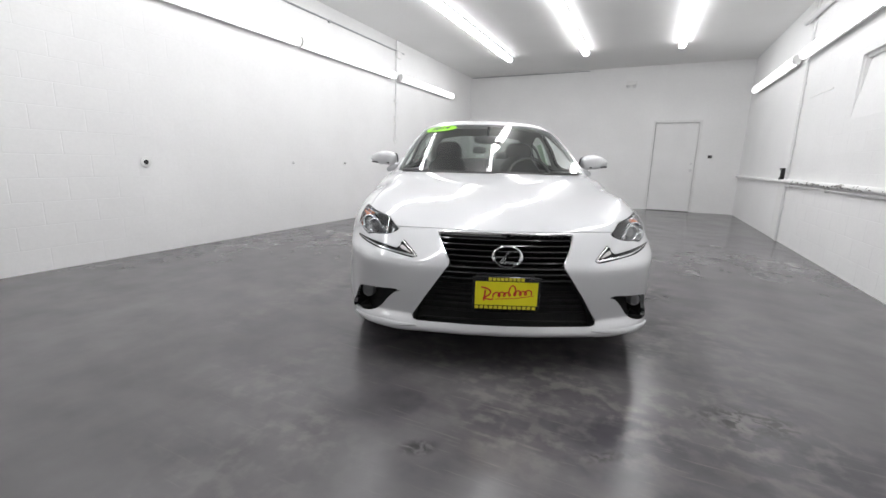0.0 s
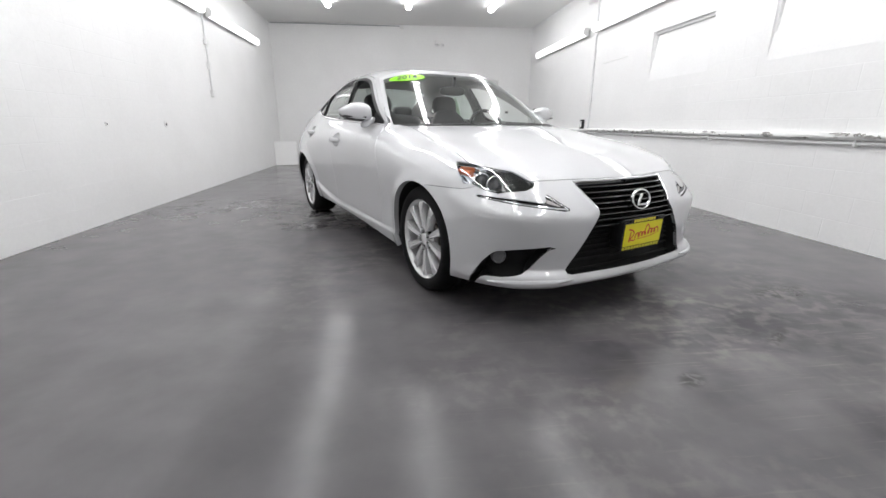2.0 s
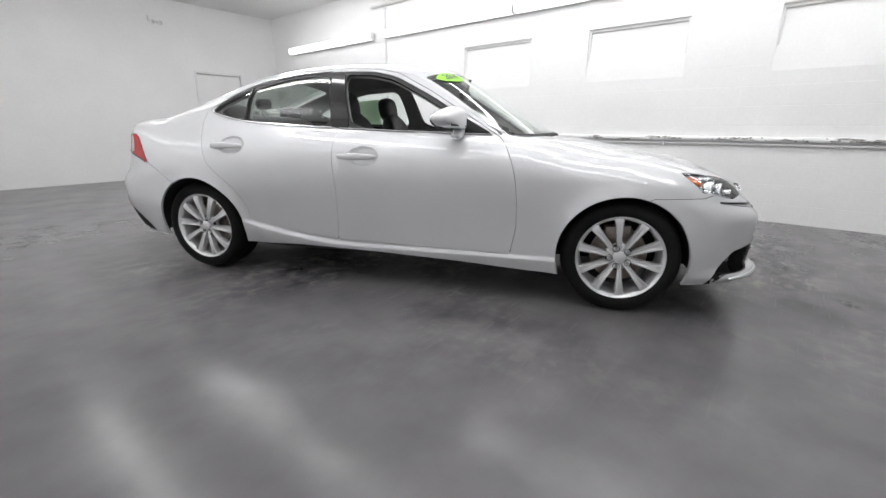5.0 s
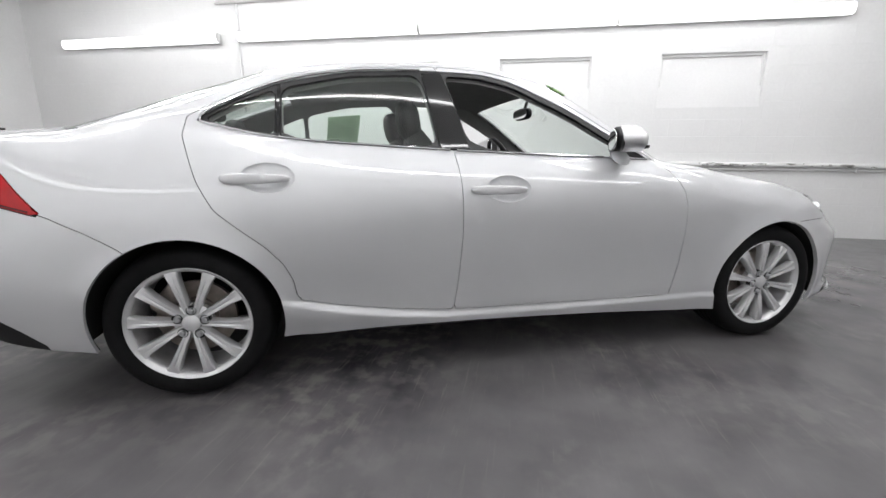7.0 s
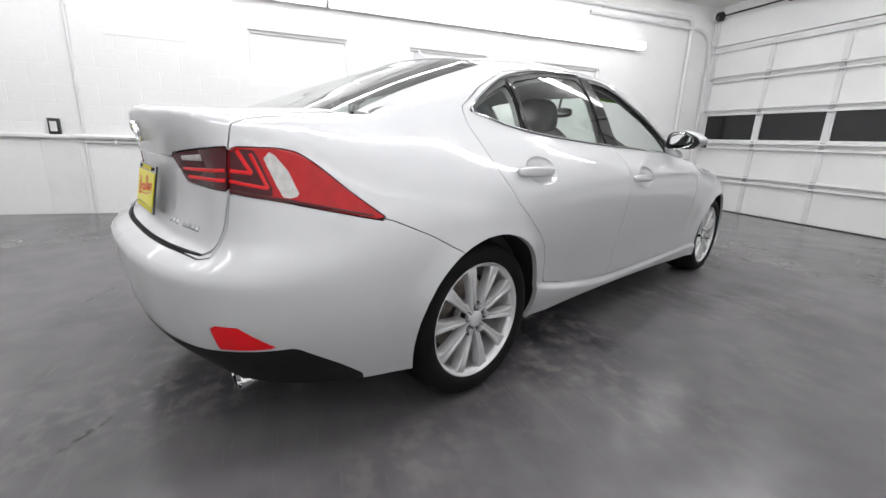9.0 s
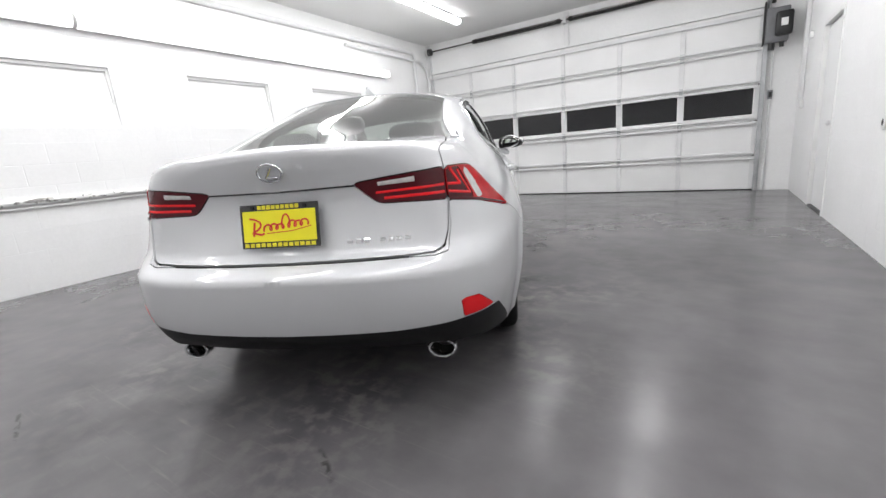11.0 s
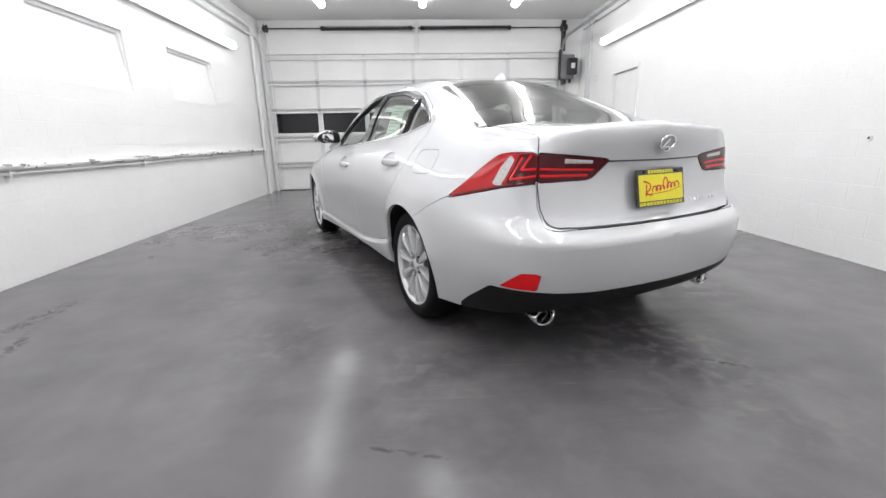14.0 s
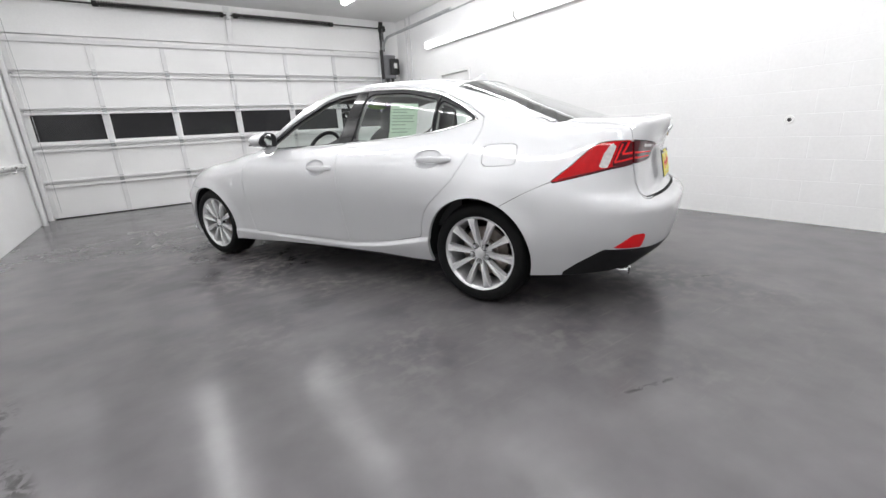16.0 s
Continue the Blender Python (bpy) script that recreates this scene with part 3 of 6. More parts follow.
# how far the skin stands in from the outline, by height, at stations round the car
STATIONS = [
    (0.0, spline((0.19, 0.225, 0.29, 0.42, 0.52, 0.58, 0.645, 0.705), (0.05, 0.0, 0.02, 0.005, 0.012, 0.035, 0.085, 0.155))),
    (at_x(0.42), spline((0.19, 0.225, 0.29, 0.42, 0.52, 0.58, 0.645, 0.71), (0.05, 0.0, 0.03, 0.02, 0.022, 0.045, 0.10, 0.165))),
    (at_x(0.70), spline((0.19, 0.23, 0.30, 0.45, 0.545, 0.58, 0.65, 0.70, 0.745), (0.04, 0.0, 0.014, 0.004, -0.002, 0.012, 0.055, 0.10, 0.15))),
    (at_y(-1.70), spline((0.19, 0.25, 0.40, 0.60, 0.68, 0.735, 0.775, 0.80), (0.02, 0.008, 0.0, 0.0, 0.01, 0.032, 0.07, 0.12))),
    (at_y(-1.40), spline((0.19, 0.35, 0.55, 0.68, 0.76, 0.81, 0.845, 0.862), (0.04, 0.02, 0.0, 0.0, 0.016, 0.05, 0.10, 0.155))),
    (at_y(-0.80), spline((0.19, 0.30, 0.45, 0.60, 0.75, 0.86, 0.905, 0.935, 0.95), (0.062, 0.037, 0.030, 0.012, 0.0, 0.016, 0.045, 0.095, 0.138))),
    (at_y(0.25), spline((0.20, 0.30, 0.42, 0.60, 0.77, 0.87, 0.925, 0.965, 0.99), (0.078, 0.056, 0.044, 0.018, 0.0, 0.015, 0.045, 0.09, 0.142))),
    (at_y(1.00), spline((0.22, 0.32, 0.42, 0.50, 0.62, 0.76, 0.87, 0.95, 1.01, 1.052), (0.098, 0.064, 0.048, 0.036, 0.012, 0.006, 0.035, 0.085, 0.135, 0.182))),
    (at_y(1.40), spline((0.22, 0.40, 0.58, 0.72, 0.80, 0.88, 0.95, 1.02, 1.06, 1.092), (0.05, 0.02, 0.0, 0.0, 0.022, 0.062, 0.108, 0.155, 0.185, 0.215))),
    (at_y(1.85), spline((0.22, 0.30, 0.50, 0.64, 0.74, 0.82, 0.90, 0.98, 1.03, 1.07), (0.05, 0.03, 0.0, 0.004, 0.025, 0.055, 0.095, 0.145, 0.185, 0.235))),
    (at_x(0.68, True), spline((0.24, 0.36, 0.48, 0.60, 0.645, 0.70, 0.86, 0.96, 1.02, 1.06), (0.11, 0.035, 0.002, 0.0, 0.026, 0.068, 0.097, 0.107, 0.132, 0.182))),
    (at_x(0.50, True), spline((0.24, 0.37, 0.48, 0.605, 0.635, 0.67, 0.86, 0.94, 1.02, 1.068), (0.16, 0.028, 0.004, -0.004, 0.036, 0.096, 0.130, 0.120, 0.107, 0.120))),
    (1.0, spline((0.24, 0.37, 0.48, 0.605, 0.635, 0.665, 0.86, 0.94, 1.02, 1.075), (0.16, 0.028, 0.004, -0.004, 0.038, 0.106, 0.147, 0.127, 0.097, 0.087))),
]
_su = [s for s, _ in STATIONS]
TOP = spline([0.0, at_x(0.34), at_x(0.62), at_y(-1.70), at_y(-1.40), at_y(-1.1), at_y(-0.80), at_y(-0.3), at_y(0.25), at_y(1.0), at_y(1.4), at_y(1.85), at_x(0.68, True), at_x(0.50, True), 1.0],
             [0.702, 0.706, 0.735, 0.795, 0.858, 0.908, 0.948, 0.970, 0.989, 1.050, 1.086, 1.060, 1.022, 1.052, 1.072])
LOW = spline([0.0, at_x(0.5), at_y(-1.765), at_y(-1.0), at_y(-0.4), at_y(0.2), at_y(0.6), at_y(1.0), at_y(1.74), at_y(1.95), at_x(0.68, True), 1.0], [0.198, 0.200, 0.196, 0.200, 0.224, 0.238, 0.240, 0.226, 0.228, 0.245, 0.285, 0.300])


def stretched(f, x0, x1):
    """The curve f, carried on in a straight line past its ends x0 and x1."""
    a, b = (f(x0 + 0.01) - f(x0)) / 0.01, (f(x1) - f(x1 - 0.01)) / 0.01
    return lambda x: f(x) + a * np.clip(np.asarray(x) - x0, -0.06, 0) + b * np.clip(np.asarray(x) - x1, 0, 0.05)


def fair_rows(table, stiff):
    """Each row of a table eased along its length (the smoothest curve near the values)."""
    n = table.shape[1]
    d = np.diff(np.eye(n), 3, axis=0)
    return np.linalg.solve(np.eye(n) + stiff * d.T @ d, table.T).T


_gu, _gz = np.linspace(0, 1, 401), np.linspace(0.18, 1.12, 189)
_ends = [(0.19 if k < 6 else 0.22, (0.705, 0.71, 0.745, 0.80, 0.862, 0.95, 0.99, 1.052, 1.092, 1.07, 1.06, 1.068, 1.075)[k]) for k in range(len(STATIONS))]
_at = np.stack([stretched(f, *e)(_gz) for (_, f), e in zip(STATIONS, _ends)])
INWARD = fair_rows(np.stack([spline(_su, col)(_gu) for col in _at.T]), 900.0)


def inward(u, z):
    """The offset from the outline at u and height z."""
    u, z = np.broadcast_arrays(np.asarray(u, float), np.asarray(z, float))
    a = np.clip(u * 400, 0, 399.999)
    b = np.clip((z - 0.18) / 0.94 * 188, 0, 187.999)
    i, j = a.astype(int), b.astype(int)
    p, q = a - i, b - j
    return (INWARD[j, i] * (1 - p) + INWARD[j, i + 1] * p) * (1 - q) + (INWARD[j + 1, i] * (1 - p) + INWARD[j + 1, i + 1] * p) * q


HANDLES = ((0.105, 0.840), (1.075, 0.890))     # y and z of the door handle cups


def SILL(y):
    """The height of the fold above the sill."""
    return np.interp(y, (-1.1, -0.4, 0.15, 0.35, 0.55, 0.75, 0.95, 1.08), (0.272, 0.262, 0.258, 0.262, 0.280, 0.312, 0.352, 0.380))


def side(u, z):
    """A point of the skin below the shoulder."""
    u, z = np.broadcast_arrays(np.asarray(u, float), np.asarray(z, float))
    p = PLAN(u)
    d = inward(u, z)
    for y0, z0 in ((-1.40, 0.318), (1.392, 0.322)):          # the lips of the wheel arches swell out
        f = np.clip(1 - (np.hypot(p[..., 1] - y0, z - z0) - 0.345) / 0.085, 0, 1)
        d = d - np.where(p[..., 0] > 0.6, 0.016 * f * (0.4 + 0.6 * f), 0)
    run = u * PERIM                                           # a fold runs round the front bumper below the lamps
    w = np.clip((run - 0.28) / 0.2, 0, 1) * np.clip((1.16 - run) / 0.12, 0, 1)
    fold = np.interp(run, (0.369, 0.641, 0.807, 0.946, 1.103), (0.549, 0.561, 0.573, 0.590, 0.625))
    d = d + w * (0.45 * np.clip(z - fold, 0, 0.045) - 0.010)
    w = np.clip((run - 0.42) / 0.12, 0, 1) * np.clip((1.0 - run) / 0.30, 0, 1)   # the lower lip stands forward as a shelf
    f = np.clip((0.292 - z) / 0.03, 0, 1)
    d = d - 0.020 * w * f * f * (3 - 2 * f)
    y = p[..., 1]                                             # the sill stands out as a ledge below the doors
    sill = SILL(y)
    f = np.clip((sill + 0.03 - z) / 0.032, 0, 1)
    d = d - np.where((p[..., 0] > 0.6) & (y > -1.1) & (y < 1.1), (0.013 + 0.012 * np.clip((y - 0.2) / 0.5, 0, 1)) * np.clip((1.10 - y) / 0.2, 0, 1) * f * f * (3 - 2 * f), 0)
    nx, ny = np.interp(u, _pu, _nn[:, 0]), np.interp(u, _pu, _nn[:, 1])
    x = np.where((u <= 0) | (u >= 1), 0.0, p[..., 0] - nx * d)
    return np.stack([np.maximum(x, 0), p[..., 1] - ny * d, z], -1)


def edge(u):
    return side(u, TOP(u))


def coons(bottom, top, left, right, nu, nv):
    """A patch between four curves, each a function of 0..1."""
    u, v = np.linspace(0, 1, nu), np.linspace(0, 1, nv)
    b, t, l, r = bottom(u)[:, None], top(u)[:, None], left(v)[None], right(v)[None]
    u, v = u[:, None, None], v[None, :, None]
    return ((1 - v) * b + v * t + (1 - u) * l + u * r
            - ((1 - u) * (1 - v) * b[0, 0] + u * (1 - v) * b[-1, 0] + (1 - u) * v * t[0, 0] + u * v * t[-1, 0]))


U_K, U_COWL, U_C, U_KR = at_y(-1.70), at_y(-0.74), at_y(1.83), at_x(0.66, True)
COWL = edge(U_COWL)
CEND = edge(U_C)
hood_mid, _ = arc_curve([tuple(edge(0.0)), (0, -1.85, 0.795), (0, -1.5, 0.872), (0, -1.15, 0.932), (0, -1.0, 0.955)])
cowl_line, _ = arc_curve([(0, -1.0, 0.955), (0.3, -0.97, 0.955), (0.58, -0.87, 0.953), tuple(COWL)])
header, _ = arc_curve([(0, -0.26, 1.388), (0.25, -0.245, 1.381), (0.45, -0.20, 1.357), (0.575, -0.14, 1.318)])
screen_mid, _ = arc_curve([(0, -1.0, 0.955), (0, -0.75, 1.105), (0, -0.5, 1.25), (0, -0.26, 1.388)])
a_pillar, _ = arc_curve([tuple(COWL), (0.715, -0.58, 1.055), (0.660, -0.40, 1.175), (0.612, -0.25, 1.265), (0.575, -0.14, 1.318)])
roof_mid, _ = arc_curve([(0, -0.26, 1.388), (0, 0.0, 1.422), (0, 0.35, 1.436), (0, 0.75, 1.424), (0, 1.14, 1.380)])
roof_rail, _ = arc_curve([(0.575, -0.14, 1.318), (0.566, 0.1, 1.359), (0.560, 0.42, 1.372), (0.550, 0.8, 1.350), (0.535, 1.10, 1.303)])
rear_header, _ = arc_curve([(0, 1.14, 1.380), (0.25, 1.13, 1.370), (0.43, 1.115, 1.343), (0.535, 1.10, 1.303)])
back_mid, _ = arc_curve([(0, 1.14, 1.380), (0, 1.45, 1.268), (0, 1.75, 1.145), (0, 1.92, 1.085)])
c_pillar, _ = arc_curve([(0.535, 1.10, 1.303), (0.555, 1.35, 1.222), (0.59, 1.6, 1.135), tuple(CEND)])
back_low, _ = arc_curve([(0, 1.92, 1.085), (0.3, 1.905, 1.085), (0.52, 1.87, 1.080), tuple(CEND)])
deck_mid, _ = arc_curve([(0, 1.92, 1.085), (0, 2.08, 1.080), (0, 2.22, 1.081), tuple(edge(1.0))])


def along(a, b):
    return lambda t: edge(a + (b - a) * np.asarray(t))


def joined(*fs):
    """Curves end to end, with an even share of 0..1 each by length."""
    pts = [f(np.linspace(0, 1, 60)) for f in fs]
    p = np.concatenate([pts[0]] + [q[1:] for q in pts[1:]])
    s = np.r_[0, np.cumsum(np.linalg.norm(np.diff(p, axis=0), axis=1))]
    return lambda t: np.stack([np.interp(np.asarray(t) * s[-1], s, p[:, k]) for k in range(3)], -1)


def skin():
    """Vertices and quads of the half skin; each quad has the name of its patch."""
    verts, faces, tags, ids = [], [], [], {}

    def vid(p):
        k = tuple(np.round(p, 4))
        if k not in ids:
            ids[k] = len(verts)
            verts.append(np.array(p, float))
        return ids[k]

    def add(g, tag):
        n, m = g.shape[:2]
        w = [[vid(g[i, j]) for j in range(m)] for i in range(n)]
        for i in range(n - 1):
            for j in range(m - 1):
                q = [w[i][j], w[i + 1][j], w[i + 1][j + 1], w[i][j + 1]]
                q = [a for k, a in enumerate(q) if a != q[k - 1]]
                if len(q) > 2:
                    faces.append(q)
                    tags.append(tag)
    cuts = [0.0, U_K, U_COWL, U_C, U_KR, 1.0]
    counts = [44, 44, 110, 26, 34]
    us = np.concatenate([np.linspace(a, b, n + 1)[:-1] for a, b, n in zip(cuts, cuts[1:], counts)] + [[1.0]])
    low, top = LOW(us), TOP(us)
    ledge = SILL(PLAN(us)[:, 1])
    rows = np.concatenate([np.linspace(low, ledge - 0.004, 8), np.linspace(ledge - 0.004, ledge + 0.034, 7)[1:], np.linspace(ledge + 0.034, top, 32)[1:]])
    add(side(us[:, None] + 0 * rows.T, rows.T), "side")
    add(coons(along(0, U_K), cowl_line, hood_mid, along(U_K, U_COWL), 45, 45), "hood")
    add(coons(cowl_line, header, screen_mid, a_pillar, 45, 34), "screen")
    add(coons(header, rear_header, roof_mid, roof_rail, 45, 50), "roof")
    add(coons(rear_header, back_low, back_mid, c_pillar, 45, 34), "back")
    add(coons(back_low, along(1.0, U_KR), deck_mid, along(U_C, U_KR), 35, 27), "deck")
    rail, n = joined(a_pillar, roof_rail, c_pillar), 111
    t = np.linspace(0, 1, n)
    b = edge(us[88:199])
    r = rail(t)
    # the rail's stations lie level with those of the belt, a little further back towards the ends
    v = np.linspace(0, 1, 22)[None, :, None]
    bow = 0.03 * np.sin(np.pi * v) * np.minimum(1, np.linalg.norm(r - b, axis=1) / 0.3)[:, None, None]
    add((1 - v) * b[:, None] + v * r[:, None] + bow * np.array([0.9, 0, 0.3]), "pane")
    # the seams between patches are eased, so that the folds are round
    verts = np.array(verts)
    owner, ring = [set() for _ in verts], [set() for _ in verts]
    for f, t in zip(faces, tags):
        for k, i in enumerate(f):
            owner[i].add(t)
            ring[i].update((f[k - 1], f[(k + 1) % len(f)]))
    ease = [({"side", "hood"}, 5, 16), ({"side", "deck"}, 3, 6), ({"pane", "roof"}, 3, 8), ({"pane", "screen"}, 2, 4), ({"pane", "back"}, 4, 10), ({"side", "pane"}, 2, 5)]
    wide = max(map(len, ring))
    near_of = np.array([(sorted(r) * wide)[:wide] if r else [i] * wide for i, r in enumerate(ring)])
    share = np.array([[1.0 if k < len(r) else 0.0 for k in range(wide)] for r in ring])
    middle = verts[:, 0] < 1e-4                                # on the mirror plane the inner neighbours count twice
    share *= np.where(middle[:, None] & ~middle[near_of], 2.0, 1.0)
    share /= share.sum(1)[:, None]

    def mean(x):
        return (x[near_of] * share[:, :, None]).sum(1)
    for pair, rings, rounds in ease:
        near = {i for i, o in enumerate(owner) if pair <= o}
        for _ in range(rings):
            near |= {j for i in near for j in ring[i]}
        keys = np.zeros(len(verts), bool)
        keys[[i for i in near if len(ring[i]) > 2]] = True
        for _ in range(rounds):
            step = 0.5 * (mean(verts) - verts)
            step[middle, 0] = 0
            verts[keys] += step[keys]
    # the outer skin is faired: each vertex moves to where the bending is least, near its own place
    pairs = [p for p, _, _ in ease]
    free = np.array([len(r) > 3 and (len(o) == 1 or o in pairs) for o, r in zip(owner, ring)])
    stiff = np.zeros(len(verts))
    for i, o in enumerate(owner):
        x, y, z = verts[i]
        if not free[i] or (o == {"side"} and z < 0.43):
            continue
        arch = min(math.hypot(y + 1.40, z - 0.318), math.hypot(y - 1.392, z - 0.322)) if x > 0.6 else 9
        if arch < 0.45 or (y > 1.95 and 0.52 < z < 0.74):
            continue
        stiff[i] = 12.0 if "side" in o and (y < -1.6 or y > 1.95) else 60.0 if "side" in o else 250.0
    hold = np.where(stiff > 0, 1.0, 30.0)[:, None] * np.ones(3)
    hold[middle, 0] = 1e5
    stiff = stiff[:, None]

    lent = {(i, int(j)): w for i in range(len(verts)) for j, w in zip(near_of[i], share[i]) if w > 0}
    back = np.array([[lent[int(j), i] if k < len(ring[i]) else 0.0 for k, j in enumerate(near_of[i])] for i in range(len(verts))])

    def bent(x):
        """The bending of the skin, and its transpose: neighbours' means taken away, twice."""
        r = stiff * (x - mean(x))
        return r - (r[near_of] * back[:, :, None]).sum(1) + hold * x
    goal = hold * verts
    x = verts.copy()
    r = goal - bent(x)
    d, rr = r.copy(), (r * r).sum()
    for _ in range(160):
        ad = bent(d)
        a = rr / ((d * ad).sum() + 1e-18)
        x += a * d
        r -= a * ad
        r2 = (r * r).sum()
        if r2 < 1e-9:
            break
        d = r + (r2 / rr) * d
        rr = r2
    verts = x
    verts[middle, 0] = 0
    return verts, faces, tags


# ---- cutting the skin into panels ----
def polygon_field(poly, px, py):
    """Signed distance to a closed polygon, negative inside."""
    poly = np.asarray(poly, float)
    best, inside = np.full(px.shape, 1e9), np.zeros(px.shape, bool)
    for a, b in zip(poly, np.roll(poly, -1, axis=0)):
        ex, ey = b - a
        t = np.clip(((px - a[0]) * ex + (py - a[1]) * ey) / (ex * ex + ey * ey + 1e-12), 0, 1)
        best = np.minimum(best, np.hypot(px - a[0] - t * ex, py - a[1] - t * ey))
        if abs(ey) > 1e-12:
            hit = ((a[1] > py) != (b[1] > py)) & (px < a[0] + ex * (py - a[1]) / ey)
            inside ^= hit
    return np.where(inside, -best, best)


def rounded(poly, n=3, pull=0.25):
    """The polygon with its corners cut twice, so that they are round."""
    p = np.asarray(poly, float)
    for _ in range(n):
        q = np.roll(p, -1, axis=0)
        p = np.stack([p * (1 - pull) + q * pull, p * pull + q * (1 - pull)], 1).reshape(-1, 2)
    return p


class Shell:
    """The half skin as it is being cut: vertices, their place s along the outline, faces, patches and panel names."""

    def __init__(self):
        v, self.faces, self.tags = skin()
        self.v = [np.array(p) for p in v]
        self.s = [self._s(p) for p in v]
        self.n = list(self._n(v))
        self.label = ["body"] * len(self.faces)

    @staticmethod
    def _s(p):
        k = int(np.clip(np.argmin((_pp[:, 0] - p[0]) ** 2 + (_pp[:, 1] - p[1]) ** 2), 1, 1999))
        e = _pp[k + 1] - _pp[k - 1]
        return PERIM * (_pu[k - 1] + (_pu[k + 1] - _pu[k - 1]) * float(np.clip((p[:2] - _pp[k - 1]) @ e / (e @ e), 0, 1)))

    def _n(self, v):
        """The way out of the skin at each vertex."""
        n = np.zeros_like(v)
        for f in self.faces:
            p = v[f]
            c = np.zeros(3)
            for k in range(1, len(f) - 1):
                c += np.cross(p[k] - p[0], p[k + 1] - p[0])
            m = p.mean(0)
            if c @ (m - np.array([0, np.clip(m[1], -1.5, 1.6), 0.55])) < 0:
                c = -c
            n[f] += c / math.sqrt(np.linalg.norm(c) + 1e-15)
        n[v[:, 0] < 1e-4, 0] = 0
        return n / (np.linalg.norm(n, axis=1)[:, None] + 1e-12)

    def cut(self, field, patches, labels, level):
        """Splits the faces of those patches and labels along field = level; returns the field at the vertices."""
        val = field(np.array(self.v), np.array(self.s)) - level
        val[np.abs(val) < 2e-4] = 0.0
        val = list(val)
        made, faces, tags, label = {}, [], [], []
        for f, t, lab in zip(self.faces, self.tags, self.label):
            w = [val[i] for i in f]
            if t not in patches or lab not in labels or not (min(w) < 0 < max(w)):
                faces.append(f), tags.append(t), label.append(lab)
                continue
            neg, pos = [], []
            for k, i in enumerate(f):
                j = f[(k + 1) % len(f)]
                a, b = val[i], val[j]
                if a <= 0:
                    neg.append(i)
                if a >= 0:
                    pos.append(i)
                if a * b < 0:
                    key = (min(i, j), max(i, j))
                    if key not in made:
                        q = a / (a - b)
                        made[key] = len(self.v)
                        self.v.append(self.v[i] * (1 - q) + self.v[j] * q)
                        self.s.append(self.s[i] * (1 - q) + self.s[j] * q)
                        w = self.n[i] * (1 - q) + self.n[j] * q
                        self.n.append(w / np.linalg.norm(w))
                        val.append(0.0)
                    neg.append(made[key]), pos.append(made[key])
            for g in (neg, pos):
                if len(g) > 2:
                    faces.append(g), tags.append(t), label.append(lab)
        self.faces, self.tags, self.label = faces, tags, label

    def region(self, name, field, patches, labels=("body",), gap=0.0015):
        """Gives a panel its name, with an open joint of twice the gap round it."""
        for level in ((-gap, gap) if gap else (0.0,)):
            self.cut(field, patches, labels, level)
        val = field(np.array(self.v), np.array(self.s))
        for k, (f, t) in enumerate(zip(self.faces, self.tags)):
            if t in patches and self.label[k] in labels:
                m = sum(val[i] for i in f) / len(f)
                if m < -gap * 0.98:
                    self.label[k] = name
                elif m < gap * 0.98:
                    self.label[k] = "joint"


def by_sz(poly):
    return lambda v, s: polygon_field(poly, s, v[:, 2])


def by_yz(poly):
    return lambda v, s: np.where(v[:, 0] > 0.45, polygon_field(poly, v[:, 1], v[:, 2]), 9.0)


def inner_edge(curve, gap, lo, hi):
    """Inside a pillar's curve by gap, and between two curves that run across, by their middles' y and the margins."""
    c = curve(np.linspace(0, 1, 60))
    o = np.argsort(c[:, 1])

    def f(v, s):
        x_e = np.interp(v[:, 1], c[o, 1], c[o, 0])
        return v[:, 0] - (x_e - gap)
    return f


shell = Shell()
SIDE, PANE = ("side",), ("pane",)
shell.region("arch_front", lambda v, s: np.where(v[:, 0] > 0.5, np.hypot(v[:, 1] + 1.40, v[:, 2] - 0.318) - 0.343, 9.0), SIDE, gap=0)
shell.region("arch_rear", lambda v, s: np.where(v[:, 0] > 0.5, np.hypot(v[:, 1] - 1.392, v[:, 2] - 0.322) - 0.350, 9.0), SIDE, gap=0)
# nose
GRILLE = [(-0.5, 0.688), (0.362, 0.688), (0.278, 0.575), (0.278, 0.553), (0.462, 0.285), (0.445, 0.262), (-0.5, 0.262)]
FOG = [(0.505, 0.404), (0.560, 0.390), (0.600, 0.352), (0.641, 0.305), (0.685, 0.275), (0.769, 0.260), (0.870, 0.252), (0.942, 0.180), (0.972, 0.180), (0.915, 0.275), (0.874, 0.328), (0.819, 0.379), (0.714, 0.396), (0.56, 0.409)]
HEADLAMP = [(1.138, 0.781), (1.048, 0.775), (0.969, 0.770), (0.862, 0.763), (0.722, 0.723), (0.607, 0.686), (0.674, 0.663), (0.790, 0.656), (0.827, 0.647), (0.914, 0.665), (0.987, 0.685), (1.039, 0.684), (1.045, 0.703), (1.086, 0.736)]
DRL = [(0.945, 0.640), (0.845, 0.632), (0.734, 0.625), (0.64, 0.615), (0.596, 0.608), (0.556, 0.606), (0.576, 0.650), (0.568, 0.651), (0.505, 0.615), (0.432, 0.572), (0.48, 0.571), (0.610, 0.590), (0.740, 0.605), (0.93, 0.630)]
shell.region("grille", by_sz(GRILLE), SIDE, gap=0)
shell.region("fog", by_sz(FOG), SIDE, gap=0)
shell.region("headlamp", by_sz(HEADLAMP), SIDE)
shell.region("drl", by_sz(DRL), SIDE, gap=0.001)
